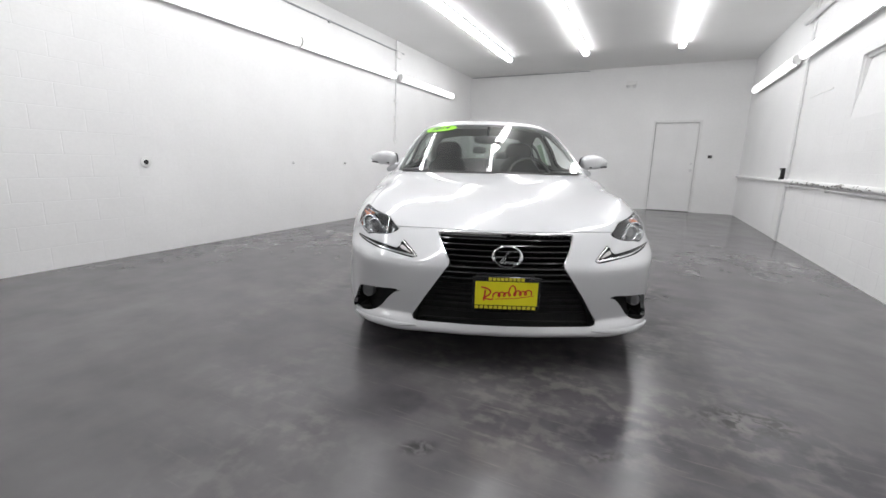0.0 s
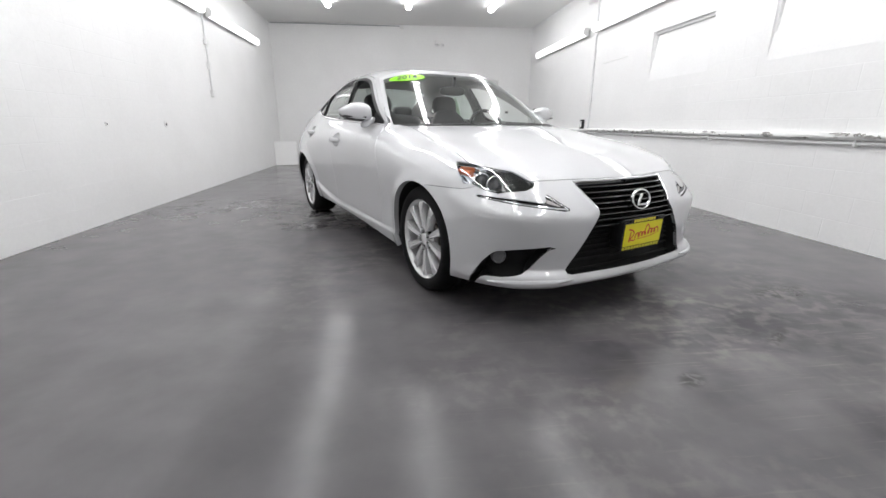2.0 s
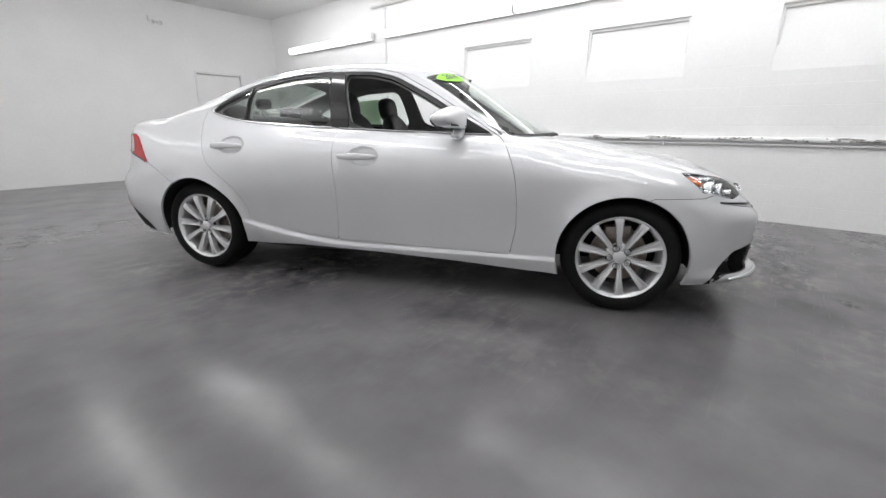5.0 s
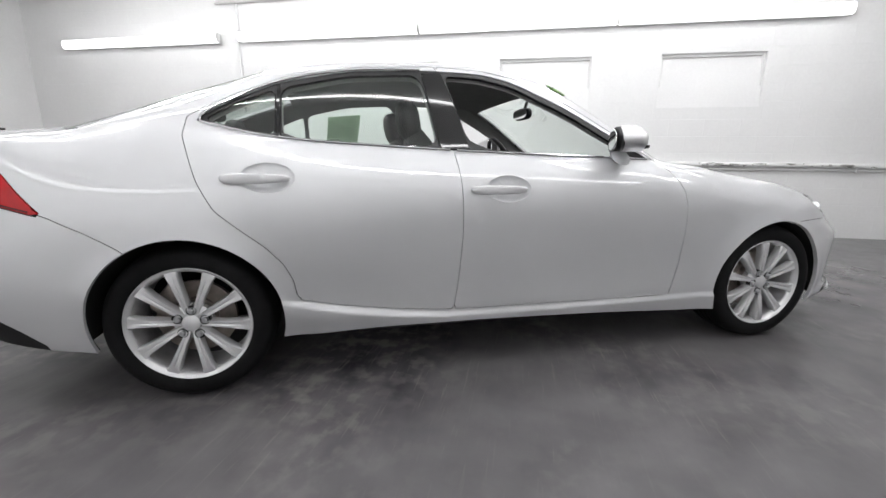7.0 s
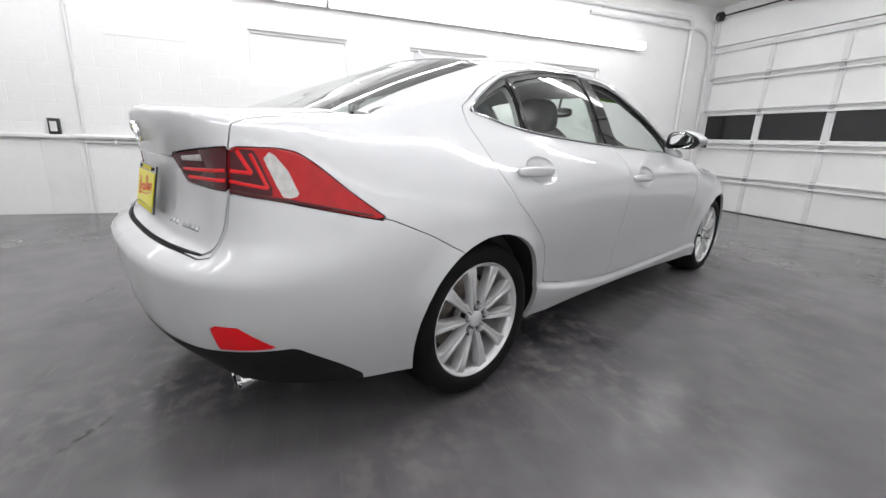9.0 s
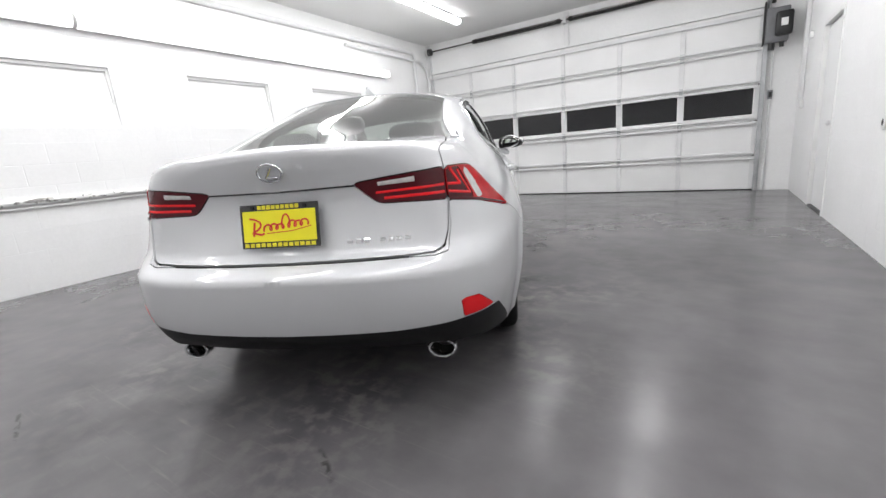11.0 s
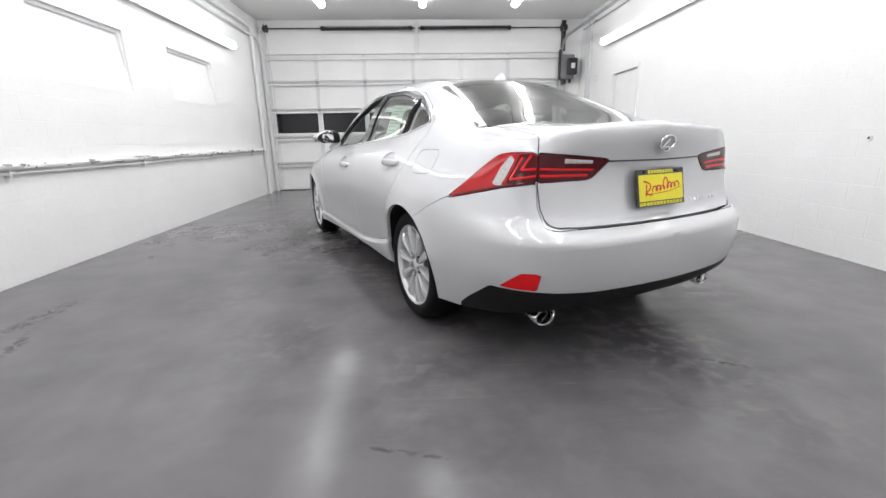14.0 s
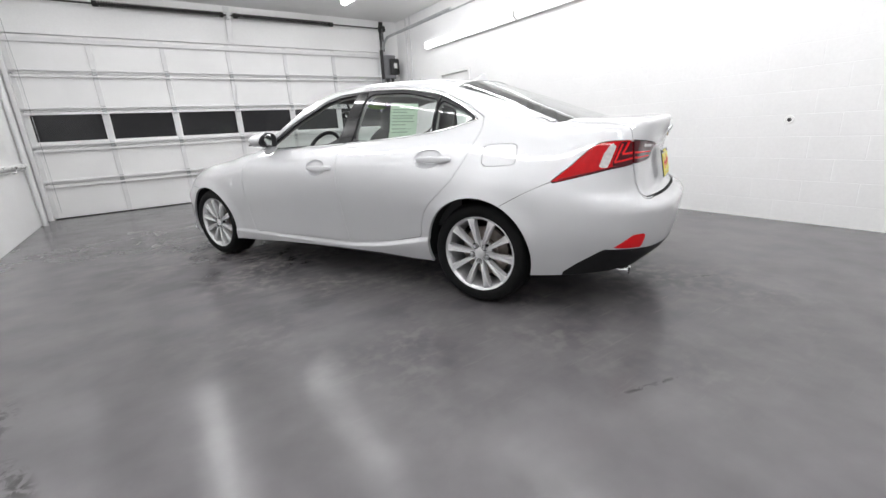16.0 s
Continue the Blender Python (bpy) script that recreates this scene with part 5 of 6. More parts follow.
# lamps
for word, sd in LR:
    lamp = skin_part("headlamp", ("headlamp",), GLOSS_BLACK, (sd,), -0.060, -0.058, "clear headlamp with dark inner housing and chrome reflectors")
    skin_part("lens", ("headlamp",), LENS, (sd,), -0.001, 0.0, parent=lamp).visible_shadow = False
    for s, z, r, lab in ((0.958, 0.722, 0.031, ""), (0.876, 0.712, 0.031, ""), (0.775, 0.696, 0.016, "small inner lamp")):
        m = skin_frame(s, z, -0.046, sd)
        m = Matrix.Translation(m.translation) @ look((0, 0, 0), (-0.42 * sd, 1, -0.05)).to_3x3().to_4x4()
        bm = bmesh.new()
        lathe(bm, [(r * 1.10, -0.02), (r * 1.34, 0.020), (r * 1.32, 0.028), (r * 1.20, 0.031), (r * 1.06, 0.026), (r * 0.90, 0.010), (r * 0.86, 0.004)], 32, m)
        ring = part("lamp_bezel", bm, CHROME, lamp, "chrome projector bezel", True)
        bm = bmesh.new()
        lathe(bm, [(r * 0.88, 0.004), (r * 0.84, 0.016), (r * 0.64, 0.028), (r * 0.3, 0.034), (0.0005, 0.036)], 28, m)
        part("projector", bm, PROJECTOR, ring, lab, True)
    bm = bmesh.new()          # bright bowl behind the marker at the outer end
    a = nose_line(sd * 1.112, sd * 0.995, 0.742, 0.722, -0.040, 10)
    swept(bm, a[0], a[1], [0.020 + 0.006 * k for k in range(10)], 0.012)
    part("reflector_bowl", bm, CHROME, lamp, "bright inner reflector", True)
    bm = bmesh.new()          # bright upper edge of the housing
    a = nose_line(sd * 1.110, sd * 0.90, 0.770, 0.757, -0.016, 12)
    swept(bm, a[0], a[1], 0.007, 0.02)
    part("brow", bm, CHROME, lamp, "chrome upper edge", True)
    bm = bmesh.new()
    a = nose_line(sd * 1.100, sd * 1.022, 0.757, 0.744, -0.022, 8)
    swept(bm, a[0], a[1], [0.020 + 0.002 * k for k in range(8)], 0.02)
    part("side_marker", bm, AMBER, lamp, "amber side marker", True)
    bm = bmesh.new()
    a = nose_line(sd * 1.03, sd * 0.84, 0.692, 0.657, -0.012, 14)
    swept(bm, a[0], a[1], 0.008, 0.02)
    part("brow", bm, CHROME, lamp, "", True)
    drl = skin_part("running_lamp", ("drl",), BLACK_GL, (sd,), -0.006, -0.006, "slim arrow-shaped daytime running lamp with dark rim")
    bm = bmesh.new()
    a = nose_line(sd * 0.455, sd * 0.92, 0.5785, 0.6325, -0.003, 22)
    swept(bm, a[0], a[1], [0.011 - 0.0003 * k for k in range(22)], 0.004)
    part("light_bar", bm, CHROME, drl, "chrome light bar", True)
    bm = bmesh.new()
    a = nose_line(sd * 0.455, sd * 0.574, 0.582, 0.6475, -0.003, 9)
    swept(bm, a[0], a[1], [0.008] * 9, 0.004)
    part("light_bar", bm, CHROME, drl, "chrome light bar", True)
    bm = bmesh.new()
    a = nose_line(sd * 0.492, sd * 0.560, 0.592, 0.617, -0.004, 6)
    swept(bm, a[0], a[1], [0.004, 0.010, 0.014, 0.018, 0.020, 0.018], 0.003)
    part("light_tip", bm, PALE_LENS, drl, "pale clear lens tip", True)
    fog = skin_part("fog_recess", ("fog",), VALANCE_P, (sd,), -0.085, -0.085, "black fog lamp recess", parent=front_bumper)
    m = skin_frame(0.818, 0.342, -0.055, sd)
    m = Matrix.Translation(m.translation) @ look((0, 0, 0), (-0.35 * sd, 1, 0.0)).to_3x3().to_4x4()
    bm = bmesh.new()
    lathe(bm, [(0.036, 0.0), (0.036, 0.025), (0.032, 0.031), (0.028, 0.024), (0.018, 0.029), (0.0005, 0.031)], 28, m)
    part("fog_lamp", bm, GREYBOX, fog, "round grey fog lamp", True)
    bm = bmesh.new()
    a = nose_line(sd * 0.43, sd * 0.84, 0.243, 0.230, 0.002, 26)
    swept(bm, a[0], a[1], [0.006 + 0.028 * math.sin(math.pi * (k + 1) / 27) for k in range(26)], 0.016)
    part("splitter", bm, SILVER, front_bumper, "silver lower lip", True)
    # tail lamps
    outer = skin_part("tail_lamp", ("tail_outer",), RED_LENS, (sd,), 0.002, 0.014, "red wraparound tail lamp")
    inner = skin_part("boot_lamp", ("tail_inner",), RED_DARK, (sd,), 0.002, 0.014, "dark red inner tail lamp", parent=boot_lid)
    skin_part("clear_strip", ("tail_strip",), PALE_LENS, (sd,), 0.003, 0.004, "pale clear strip", parent=outer)
    skin_part("lamp_cell", ("tail_cell",), RED_DARK, (sd,), 0.0, -0.003, "dark red inner cell", parent=outer)
    bm = bmesh.new()
    a = nose_line(sd * 4.69, sd * 4.93, 0.772, 0.818, 0.0035, 12)
    b = nose_line(sd * 4.93, sd * 5.125, 0.818, 0.841, 0.0035, 10)
    swept(bm, a[0] + b[0][1:], a[1] + b[1][1:], [0.006 + 0.0004 * k for k in range(21)], 0.003)
    part("lamp_edge", bm, RED_DARK, outer, "dark red lower edge", True)
    for s0, z0, s1, z1, s2, z2, h in ((5.100, 0.948, 5.046, 0.889, 5.126, 0.893, 0.011), (5.052, 0.940, 4.990, 0.850, 5.126, 0.866, 0.010)):
        bm = bmesh.new()
        a = nose_line(sd * s0, sd * s1, z0, z1, 0.002, 8)
        b = nose_line(sd * s1, sd * s2, z1, z2, 0.002, 10)
        swept(bm, a[0], a[1], h, 0.003)
        swept(bm, b[0], b[1], h, 0.003)
        part("light_bar", bm, RED_BAR, outer, "bright red angled light bar", True)
    for s1, za, zb, h in ((5.452, 0.893, 0.882, 0.010), (5.42, 0.866, 0.860, 0.011)):
        bm = bmesh.new()
        a = nose_line(sd * 5.146, sd * s1, za, zb, 0.0025, 14)
        swept(bm, a[0], a[1], h, 0.003)
        part("light_bar", bm, RED_BAR, inner, "bright red light bar", True)
    bm = bmesh.new()
    a = nose_line(sd * 5.293, sd * 5.44, 0.922, 0.914, 0.0025, 10)
    swept(bm, a[0], a[1], [0.020 - 0.0006 * k for k in range(10)], 0.003)
    part("reversing_lens", bm, PALE_LENS, inner, "pale clear lens", True)
    skin_part("reflector", ("reflector",), RED_BAR, (sd,), 0.001, 0.01, "red bumper reflector", parent=rear_bumper)
    # exhaust tips
    bm = bmesh.new()
    m = pose(0.555 * sd, 2.062, 0.244, -90) @ Matrix.Diagonal((1.18, 0.80, 1, 1))
    lathe(bm, [(0.040, 0.085), (0.043, 0.085), (0.048, 0.11), (0.051, 0.145), (0.048, 0.151), (0.041, 0.150), (0.038, 0.143), (0.037, 0.06)], 32, m)
    tip = part("exhaust_tip", bm, CHROME, car, "oval chrome exhaust tip", True)
    bm = bmesh.new()
    lathe(bm, [(0.0005, 0.05), (0.0375, 0.05), (0.0375, 0.03), (0.035, -0.25), (0.0005, -0.25)], 20, m)
    part("pipe", bm, DARK, tip, "", True)

# a black strip as the slot's shadow over the plate, and the badges' lettering as bars
bm = bmesh.new()
a = nose_line(-5.536, -PERIM, 0.914, 0.910, 0.002, 16)
b = nose_line(PERIM, 5.536, 0.910, 0.914, 0.002, 16)
swept(bm, a[0] + b[0][1:], a[1] + b[1][1:], 0.007, 0.006)
part("slot_shadow_strip", bm, GLOSS_BLACK, boot_lid, "dark slot over the plate", True)
for q in range(8):
    if q == 3:
        continue
    bm = bmesh.new()
    s0 = -(5.585 - 0.033 * q)
    a = nose_line(s0, s0 + 0.022, 0.712, 0.711, 0.003, 3)
    swept(bm, a[0], a[1], 0.018, 0.003)
    part("badge_bar", bm, CHROME, boot_lid, "small chrome lettering bar")


# chrome line round the side windows
def side_tube(pts, r, lift, sd, sub=6):
    c, _ = arc_curve(pts, 300)
    out = []
    for y, z in c(np.linspace(0, 1, len(pts) * sub)):
        p, _n = on_skin(y, z, lift)
        out.append((p[0] * sd, p[1], p[2]))
    k = np.array(out)
    for _ in range(3):
        k[1:-1, 0] = (k[:-2, 0] + 2 * k[1:-1, 0] + k[2:, 0]) / 4
    return [tuple(p) for p in k]


for word, sd in LR:
    bm = bmesh.new()
    tube(bm, side_tube([(-0.66, 0.962), (-0.3, 0.975), (0.1, 0.988), (0.30, 0.996)], 0.005, 0.004, sd), 0.0055, 6)
    part("chrome_trim", bm, CHROME, doors["f", sd], "chrome window sill trim", True)
    bm = bmesh.new()
    tube(bm, side_tube([(0.33, 0.998), (0.6, 1.011), (0.9, 1.030), (1.10, 1.052), (1.25, 1.084), (1.335, 1.108), (1.30, 1.142), (1.20, 1.200), (1.03, 1.276), (0.75, 1.333), (0.43, 1.352)], 0.005, 0.004, sd), 0.0055, 6)
    part("chrome_trim", bm, CHROME, doors["r", sd], "chrome window surround", True)
    bm = bmesh.new()
    tube(bm, side_tube([(1.032, 1.045), (1.034, 1.15), (1.034, 1.255)], 0.005, 0.0, sd), 0.010, 6)
    part("division_bar", bm, GLOSS_BLACK, doors["r", sd], "", True)


def blob(bm, c, size, power=2.6, nu=28, nv=16, m=Matrix()):
    """A rounded box (superellipsoid)."""
    def sp(v, e):
        return math.copysign(abs(v) ** e, v)
    e = 2 / power
    rows = []
    for j in range(nv + 1):
        a = -math.pi / 2 + math.pi * j / nv
        rows.append([bm.verts.new(m @ Vector((c[0] + size[0] * sp(math.cos(a), e) * sp(math.cos(b), e), c[1] + size[1] * sp(math.cos(a), e) * sp(math.sin(b), e), c[2] + size[2] * sp(math.sin(a), e))))
                     for b in (2 * math.pi * i / nu for i in range(nu))])
    for p, q in zip(rows, rows[1:]):
        for i in range(nu):
            bm.faces.new((p[i], p[(i + 1) % nu], q[(i + 1) % nu], q[i]))
    bmesh.ops.remove_doubles(bm, verts=bm.verts[:], dist=1e-5)


# handles and mirrors
for word, sd in LR:
    for key, (y, z) in zip("fr", HANDLES):
        bm = bmesh.new()          # a dish let into the door skin
        rings = []
        for q in (1.0, 0.94, 0.85, 0.7, 0.5, 0.25):
            row = []
            for k in range(40):
                yy, zz = y - 0.008 + CUP[0] * q * math.cos(2 * math.pi * k / 40), z + CUP[1] * q * math.sin(2 * math.pi * k / 40)
                c, n = on_skin(yy, zz, 0.0006 - 0.026 * (1 - q * q) ** 0.7)
                row.append(bm.verts.new((c[0] * sd, yy, zz)))
            rings.append(row)
        for a, b in zip(rings, rings[1:]):
            for k in range(40):
                bm.faces.new((a[k], a[(k + 1) % 40], b[(k + 1) % 40], b[k]))
        bm.faces.new(rings[-1])
        part("handle_cup", bm, SILVER, doors[key, sd], "shallow silver cup behind the handle", 60)
        p, n = on_skin(y, z, 0.0)
        bm = bmesh.new()
        blob(bm, (0, 0, 0), (0.014, 0.126, 0.0200), 3.4, 24, 12)
        for v in bm.verts:
            v.co.x -= 1.1 * v.co.y ** 2
            v.co.z *= 1 - 1.6 * max(0, -v.co.y)
        bmesh.ops.transform(bm, matrix=pose((p[0] + 0.020) * sd, y + 0.036, z - 0.002, 0, 0, 0) @ Matrix.Diagonal((sd, 1, 1, 1)), verts=bm.verts[:])
        part("door_handle", bm, SILVER, doors[key, sd], "silver pull handle over a cup", True)
    bm = bmesh.new()
    blob(bm, (0, 0, 0), (0.116, 0.064, 0.070), 2.9, 32, 20)
    for v in bm.verts:
        v.co.z *= 1 - 0.58 * (v.co.x / 0.116) * (1 if v.co.x > 0 else 0.15)
        v.co.z = max(v.co.z, -0.044 + 0.10 * max(0, v.co.x))
        v.co.y += 0.10 * max(0, v.co.x) if v.co.y < 0 else 0.35 * max(0, v.co.x)
        v.co.y = min(v.co.y, 0.045 + 0.25 * max(0, v.co.x))
        v.co.z += 0.06 * v.co.x
    mm = pose(0.892 * sd, -0.455, 1.045, 0, 0, 0) @ Matrix.Diagonal((sd, 1, 1, 1)) @ pose(0, 0, 0, 0, 0, 12)
    bmesh.ops.transform(bm, matrix=mm, verts=bm.verts[:])
    mir = part("wing_mirror", bm, SILVER, doors["f", sd], "silver wing mirror with black underside", True)
    lean = 0.42 if sd > 0 else 0.22          # the driver's glass is turned further in
    for key, size, y0, mat, lab in (("mirror_bezel", (0.115, 0.010, 0.066), 0.040, BLACK_P, "black mirror rim"), ("mirror_glass", (0.088, 0.004, 0.050), 0.054, MIRROR, "mirror glass")):
        bm = bmesh.new()
        blob(bm, (-0.004, y0, -0.002 if key == "mirror_bezel" else 0.004), size, 3.2, 28, 10)
        for v in bm.verts:
            v.co.y += (0.25 * max(0, v.co.x)) if key == "mirror_bezel" else lean * (v.co.x - 0.02) + 0.022
            v.co.z = max(v.co.z * (1 - 0.58 * max(0, v.co.x) / 0.116), -0.045)
        bmesh.ops.transform(bm, matrix=mm, verts=bm.verts[:])
        part(key, bm, mat, mir, lab, True)
    bm = bmesh.new()
    swept(bm, [(x, -0.058 + 0.10 * max(0, x) - 0.0 * x, -0.030 + 0.05 * x) for x in np.linspace(-0.07, 0.09, 12)], [(0, -1, -0.2)] * 12, 0.012, 0.006)
    bmesh.ops.transform(bm, matrix=mm, verts=bm.verts[:])
    part("indicator", bm, BLACK_P, mir, "dark indicator strip", True)
    bm = bmesh.new()
    blob(bm, (0, 0, 0), (0.062, 0.035, 0.026), 2.4, 20, 12)
    bmesh.ops.transform(bm, matrix=pose(0.808 * sd, -0.475, 0.978, 0, 28 * sd, 0), verts=bm.verts[:])
    part("mirror_foot", bm, SILVER, mir, "", True)
    bm = bmesh.new()          # black corner piece at the foot of the front window
    q = [on_skin(y, z, 0.004)[0] for y, z in ((-0.665, 0.968), (-0.46, 0.975), (-0.46, 1.048), (-0.56, 0.998))]
    bm.faces.new([bm.verts.new((v[0] * sd, v[1], v[2])) for v in q])
    bmesh.ops.solidify(bm, geom=bm.faces[:], thickness=0.008)
    part("sail_panel", bm, BLACK_P, doors["f", sd])

skin_part("fuel_flap", ("fuel",), SILVER, (1,), label="silver fuel filler flap")


# wheels
def wheel_parts():
    """One wheel about its own centre, the z axis outwards."""
    tyre, rim, spoke, cap, nut, disc, caliper, pocket, barrel = (bmesh.new() for _ in range(9))
    lathe(tyre, [(0.232, 0.010), (0.240, 0.018), (0.262, 0.024), (0.285, 0.020), (0.300, 0.008), (0.309, -0.012), (0.312, -0.03), (0.3165, -0.05), (0.3165, -0.068), (0.312, -0.070), (0.312, -0.078),
                 (0.3170, -0.080), (0.3172, -0.106), (0.312, -0.108), (0.312, -0.116), (0.3172, -0.118), (0.3170, -0.144), (0.312, -0.146), (0.312, -0.154), (0.3165, -0.156), (0.3165, -0.172),
                 (0.309, -0.20), (0.295, -0.215), (0.26, -0.222), (0.225, -0.205)], 64)
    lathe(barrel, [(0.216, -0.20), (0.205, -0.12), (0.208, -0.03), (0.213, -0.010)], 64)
    lathe(rim, [(0.212, -0.012), (0.215, -0.003), (0.222, 0.006), (0.231, 0.013), (0.235, 0.010), (0.235, 0.0), (0.226, -0.02)], 64)
    # a spoke: three ribs in section, wide at the rim
    secs = ((0.030, 0.009, -0.010, 0.0), (0.055, 0.0125, -0.006, 0.001), (0.085, 0.0140, 0.000, 0.003), (0.12, 0.0155, 0.004, 0.004), (0.155, 0.0180, 0.007, 0.004), (0.185, 0.0205, 0.008, 0.003), (0.205, 0.0235, 0.007, 0.001), (0.222, 0.028, 0.003, 0.0))
    rows = []
    for r, w, h, g in secs:
        rows.append([spoke.verts.new((r, y * w, z)) for y, z in ((-1.0, h - 0.040), (-1.0, h - 0.006), (-0.82, h), (-0.30, h), (0.0, h - g), (0.30, h), (0.82, h), (1.0, h - 0.006), (1.0, h - 0.040))])
    for p, q in zip(rows, rows[1:]):
        for k in range(8):
            spoke.faces.new((p[k], p[k + 1], q[k + 1], q[k]))
        spoke.faces.new((p[8], p[0], q[0], q[8]))
    spoke.faces.new(rows[0][::-1])
    spoke.faces.new(rows[-1])
    lathe(cap, [(0.074, -0.06), (0.074, -0.030), (0.066, -0.024), (0.038, -0.018), (0.034, -0.004), (0.028, 0.0), (0.0005, 0.001)], 40)
    lathe(nut, [(0.0125, -0.03), (0.0125, 0.003), (0.009, 0.008), (0.0005, 0.008)], 6)
    lathe(pocket, [(0.0195, -0.03), (0.0195, -0.006), (0.0170, -0.006), (0.0160, -0.016), (0.0005, -0.016)], 20)
    lathe(disc, [(0.08, -0.085), (0.152, -0.085), (0.152, -0.11), (0.08, -0.11)], 48)
    lathe(disc, [(0.0005, -0.07), (0.085, -0.07), (0.085, -0.11)], 40)
    softbox(caliper, 0.085, 0.165, -0.07, 0.07, -0.135, -0.06, 0.012, 2)
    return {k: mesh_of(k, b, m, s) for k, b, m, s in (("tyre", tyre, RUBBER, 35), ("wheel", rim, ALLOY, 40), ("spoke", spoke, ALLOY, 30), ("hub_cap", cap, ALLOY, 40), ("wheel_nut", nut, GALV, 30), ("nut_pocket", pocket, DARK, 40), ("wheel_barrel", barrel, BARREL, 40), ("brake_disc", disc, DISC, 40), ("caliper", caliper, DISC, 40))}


WHEEL = wheel_parts()
for sd in (1, -1):
    for y in (-1.4, 1.4):
        w = tagged(new("wheel", WHEEL["wheel"]), "silver ten-spoke alloy wheel with black tyre")
        w.parent = car
        w.matrix_local = pose(0.838 * sd, y, 0.3175, 0, 90 * sd, 0) @ pose(0, 0, 0, 0, 0, 18 + 9 * y + (18 if y > 0 else 0))
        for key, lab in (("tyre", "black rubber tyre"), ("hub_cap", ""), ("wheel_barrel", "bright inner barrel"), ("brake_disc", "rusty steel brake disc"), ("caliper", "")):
            o = tagged(new(key, WHEEL[key]), lab)
            o.parent = w
        for k in range(10):
            o = new("spoke", WHEEL["spoke"])
            o.parent = w
            o.matrix_local = pose(0, 0, 0, 0, 0, 36 * k)
        for k in range(5):
            o = new("wheel_nut", WHEEL["wheel_nut"])
            o.parent = w
            a = math.radians(72 * k + 18)
            o.matrix_local = pose(0.053 * math.cos(a), 0.053 * math.sin(a), 0)
            q = new("nut_pocket", WHEEL["nut_pocket"])
            q.parent = w
            q.matrix_local = pose(0.053 * math.cos(a), 0.053 * math.sin(a), 0.002)

# wheel housings and underside
for sd in (1, -1):
    for y, r in ((-1.40, 0.352), (1.392, 0.358)):
        bm = bmesh.new()
        a = [math.pi * (-0.04 + 1.08 * k / 26) for k in range(27)]
        lip = [float(side(np.array(at_y(y + r * math.cos(t))), np.array(max(0.2, 0.32 + r * math.sin(t))))[0]) - 0.012 for t in a]
        rows = [[bm.verts.new((e * sd, y + r * math.cos(t), 0.32 + r * math.sin(t))) for e, t in zip(lip, a)]]
        rows += [[bm.verts.new((0.50 * sd, y + rr * math.cos(t), 0.32 + rr * math.sin(t))) for t in a] for rr in (r, 0.02)]
        for p, q in zip(rows, rows[1:]):
            for k in range(26):
                bm.faces.new((p[k], p[k + 1], q[k + 1], q[k]))
        part("wheel_housing", bm, DARK, car, "black wheel housing", True)
bm = bmesh.new()
softbox(bm, -0.49, 0.49, -2.02, 2.12, 0.20, 0.42, 0.03)
part("underbody", bm, DARK, car)
bm = bmesh.new()
softbox(bm, -0.80, 0.80, -1.0, 0.98, 0.205, 0.36, 0.02)
part("floor_pan", bm, DARK, car)

# cabin
bm = bmesh.new()
softbox(bm, -0.70, 0.70, -0.86, 1.30, 0.36, 0.42, 0.02)
part("cabin_floor", bm, DARK, car)
bm = bmesh.new()
rows = []
for x in np.linspace(-0.70, 0.70, 21):
    hump = 0.035 * math.exp(-((x - 0.36) / 0.16) ** 2)
    cur = 0.10 * (x / 0.7) ** 2
    rows.append([bm.verts.new((x, y + cur, z)) for y, z in ((-0.98, 0.60), (-0.97, 0.915), (-0.80, 0.925), (-0.60, 0.925 + hump), (-0.50, 0.905 + hump), (-0.47, 0.84), (-0.52, 0.62), (-0.7, 0.45))])
for p, q in zip(rows, rows[1:]):
    for k in range(len(p)):
        bm.faces.new((p[k], p[(k + 1) % len(p)], q[(k + 1) % len(p)], q[k]))
bm.faces.new(rows[0])
bm.faces.new(rows[-1][::-1])
part("dashboard", bm, LEATHER, car, "black dashboard", 50)
for x in (-0.36, 0.37):
    bm = bmesh.new()
    blob(bm, (x, 0.02, 0.54), (0.25, 0.27, 0.10), 3.0)
    seat = part("front_seat", bm, SEAT, car, "dark grey leather front seat", True)
    bm = bmesh.new()
    blob(bm, (0, 0, 0.31), (0.235, 0.075, 0.33), 2.8, 28, 20)
    for v in bm.verts:
        v.co.y -= 0.35 * max(0, abs(v.co.x) - 0.13)
        v.co.x *= 1 - 0.25 * max(0, v.co.z - 0.35) / 0.3
    bmesh.ops.transform(bm, matrix=pose(x, 0.26, 0.50, -16), verts=bm.verts[:])
    part("backrest", bm, SEAT, seat, "", True)
    bm = bmesh.new()
    blob(bm, (0, 0, 0), (0.135, 0.055, 0.098), 2.8)
    bmesh.ops.transform(bm, matrix=pose(x, 0.455, 1.145, -10), verts=bm.verts[:])
    part("headrest", bm, SEAT, seat, "", True)
    for e in (-0.055, 0.055):
        bm = bmesh.new()
        rod(bm, (x + e, 0.43, 1.00), (x + e, 0.455, 1.12), 0.007, 8)
        part("post", bm, CHROME, seat)
bm = bmesh.new()
blob(bm, (0, 1.0, 0.58), (0.62, 0.27, 0.12), 4.0)
bench = part("rear_seat", bm, SEAT, car, "dark grey leather rear bench", True)
bm = bmesh.new()
blob(bm, (0, 0, 0), (0.62, 0.075, 0.30), 4.0)
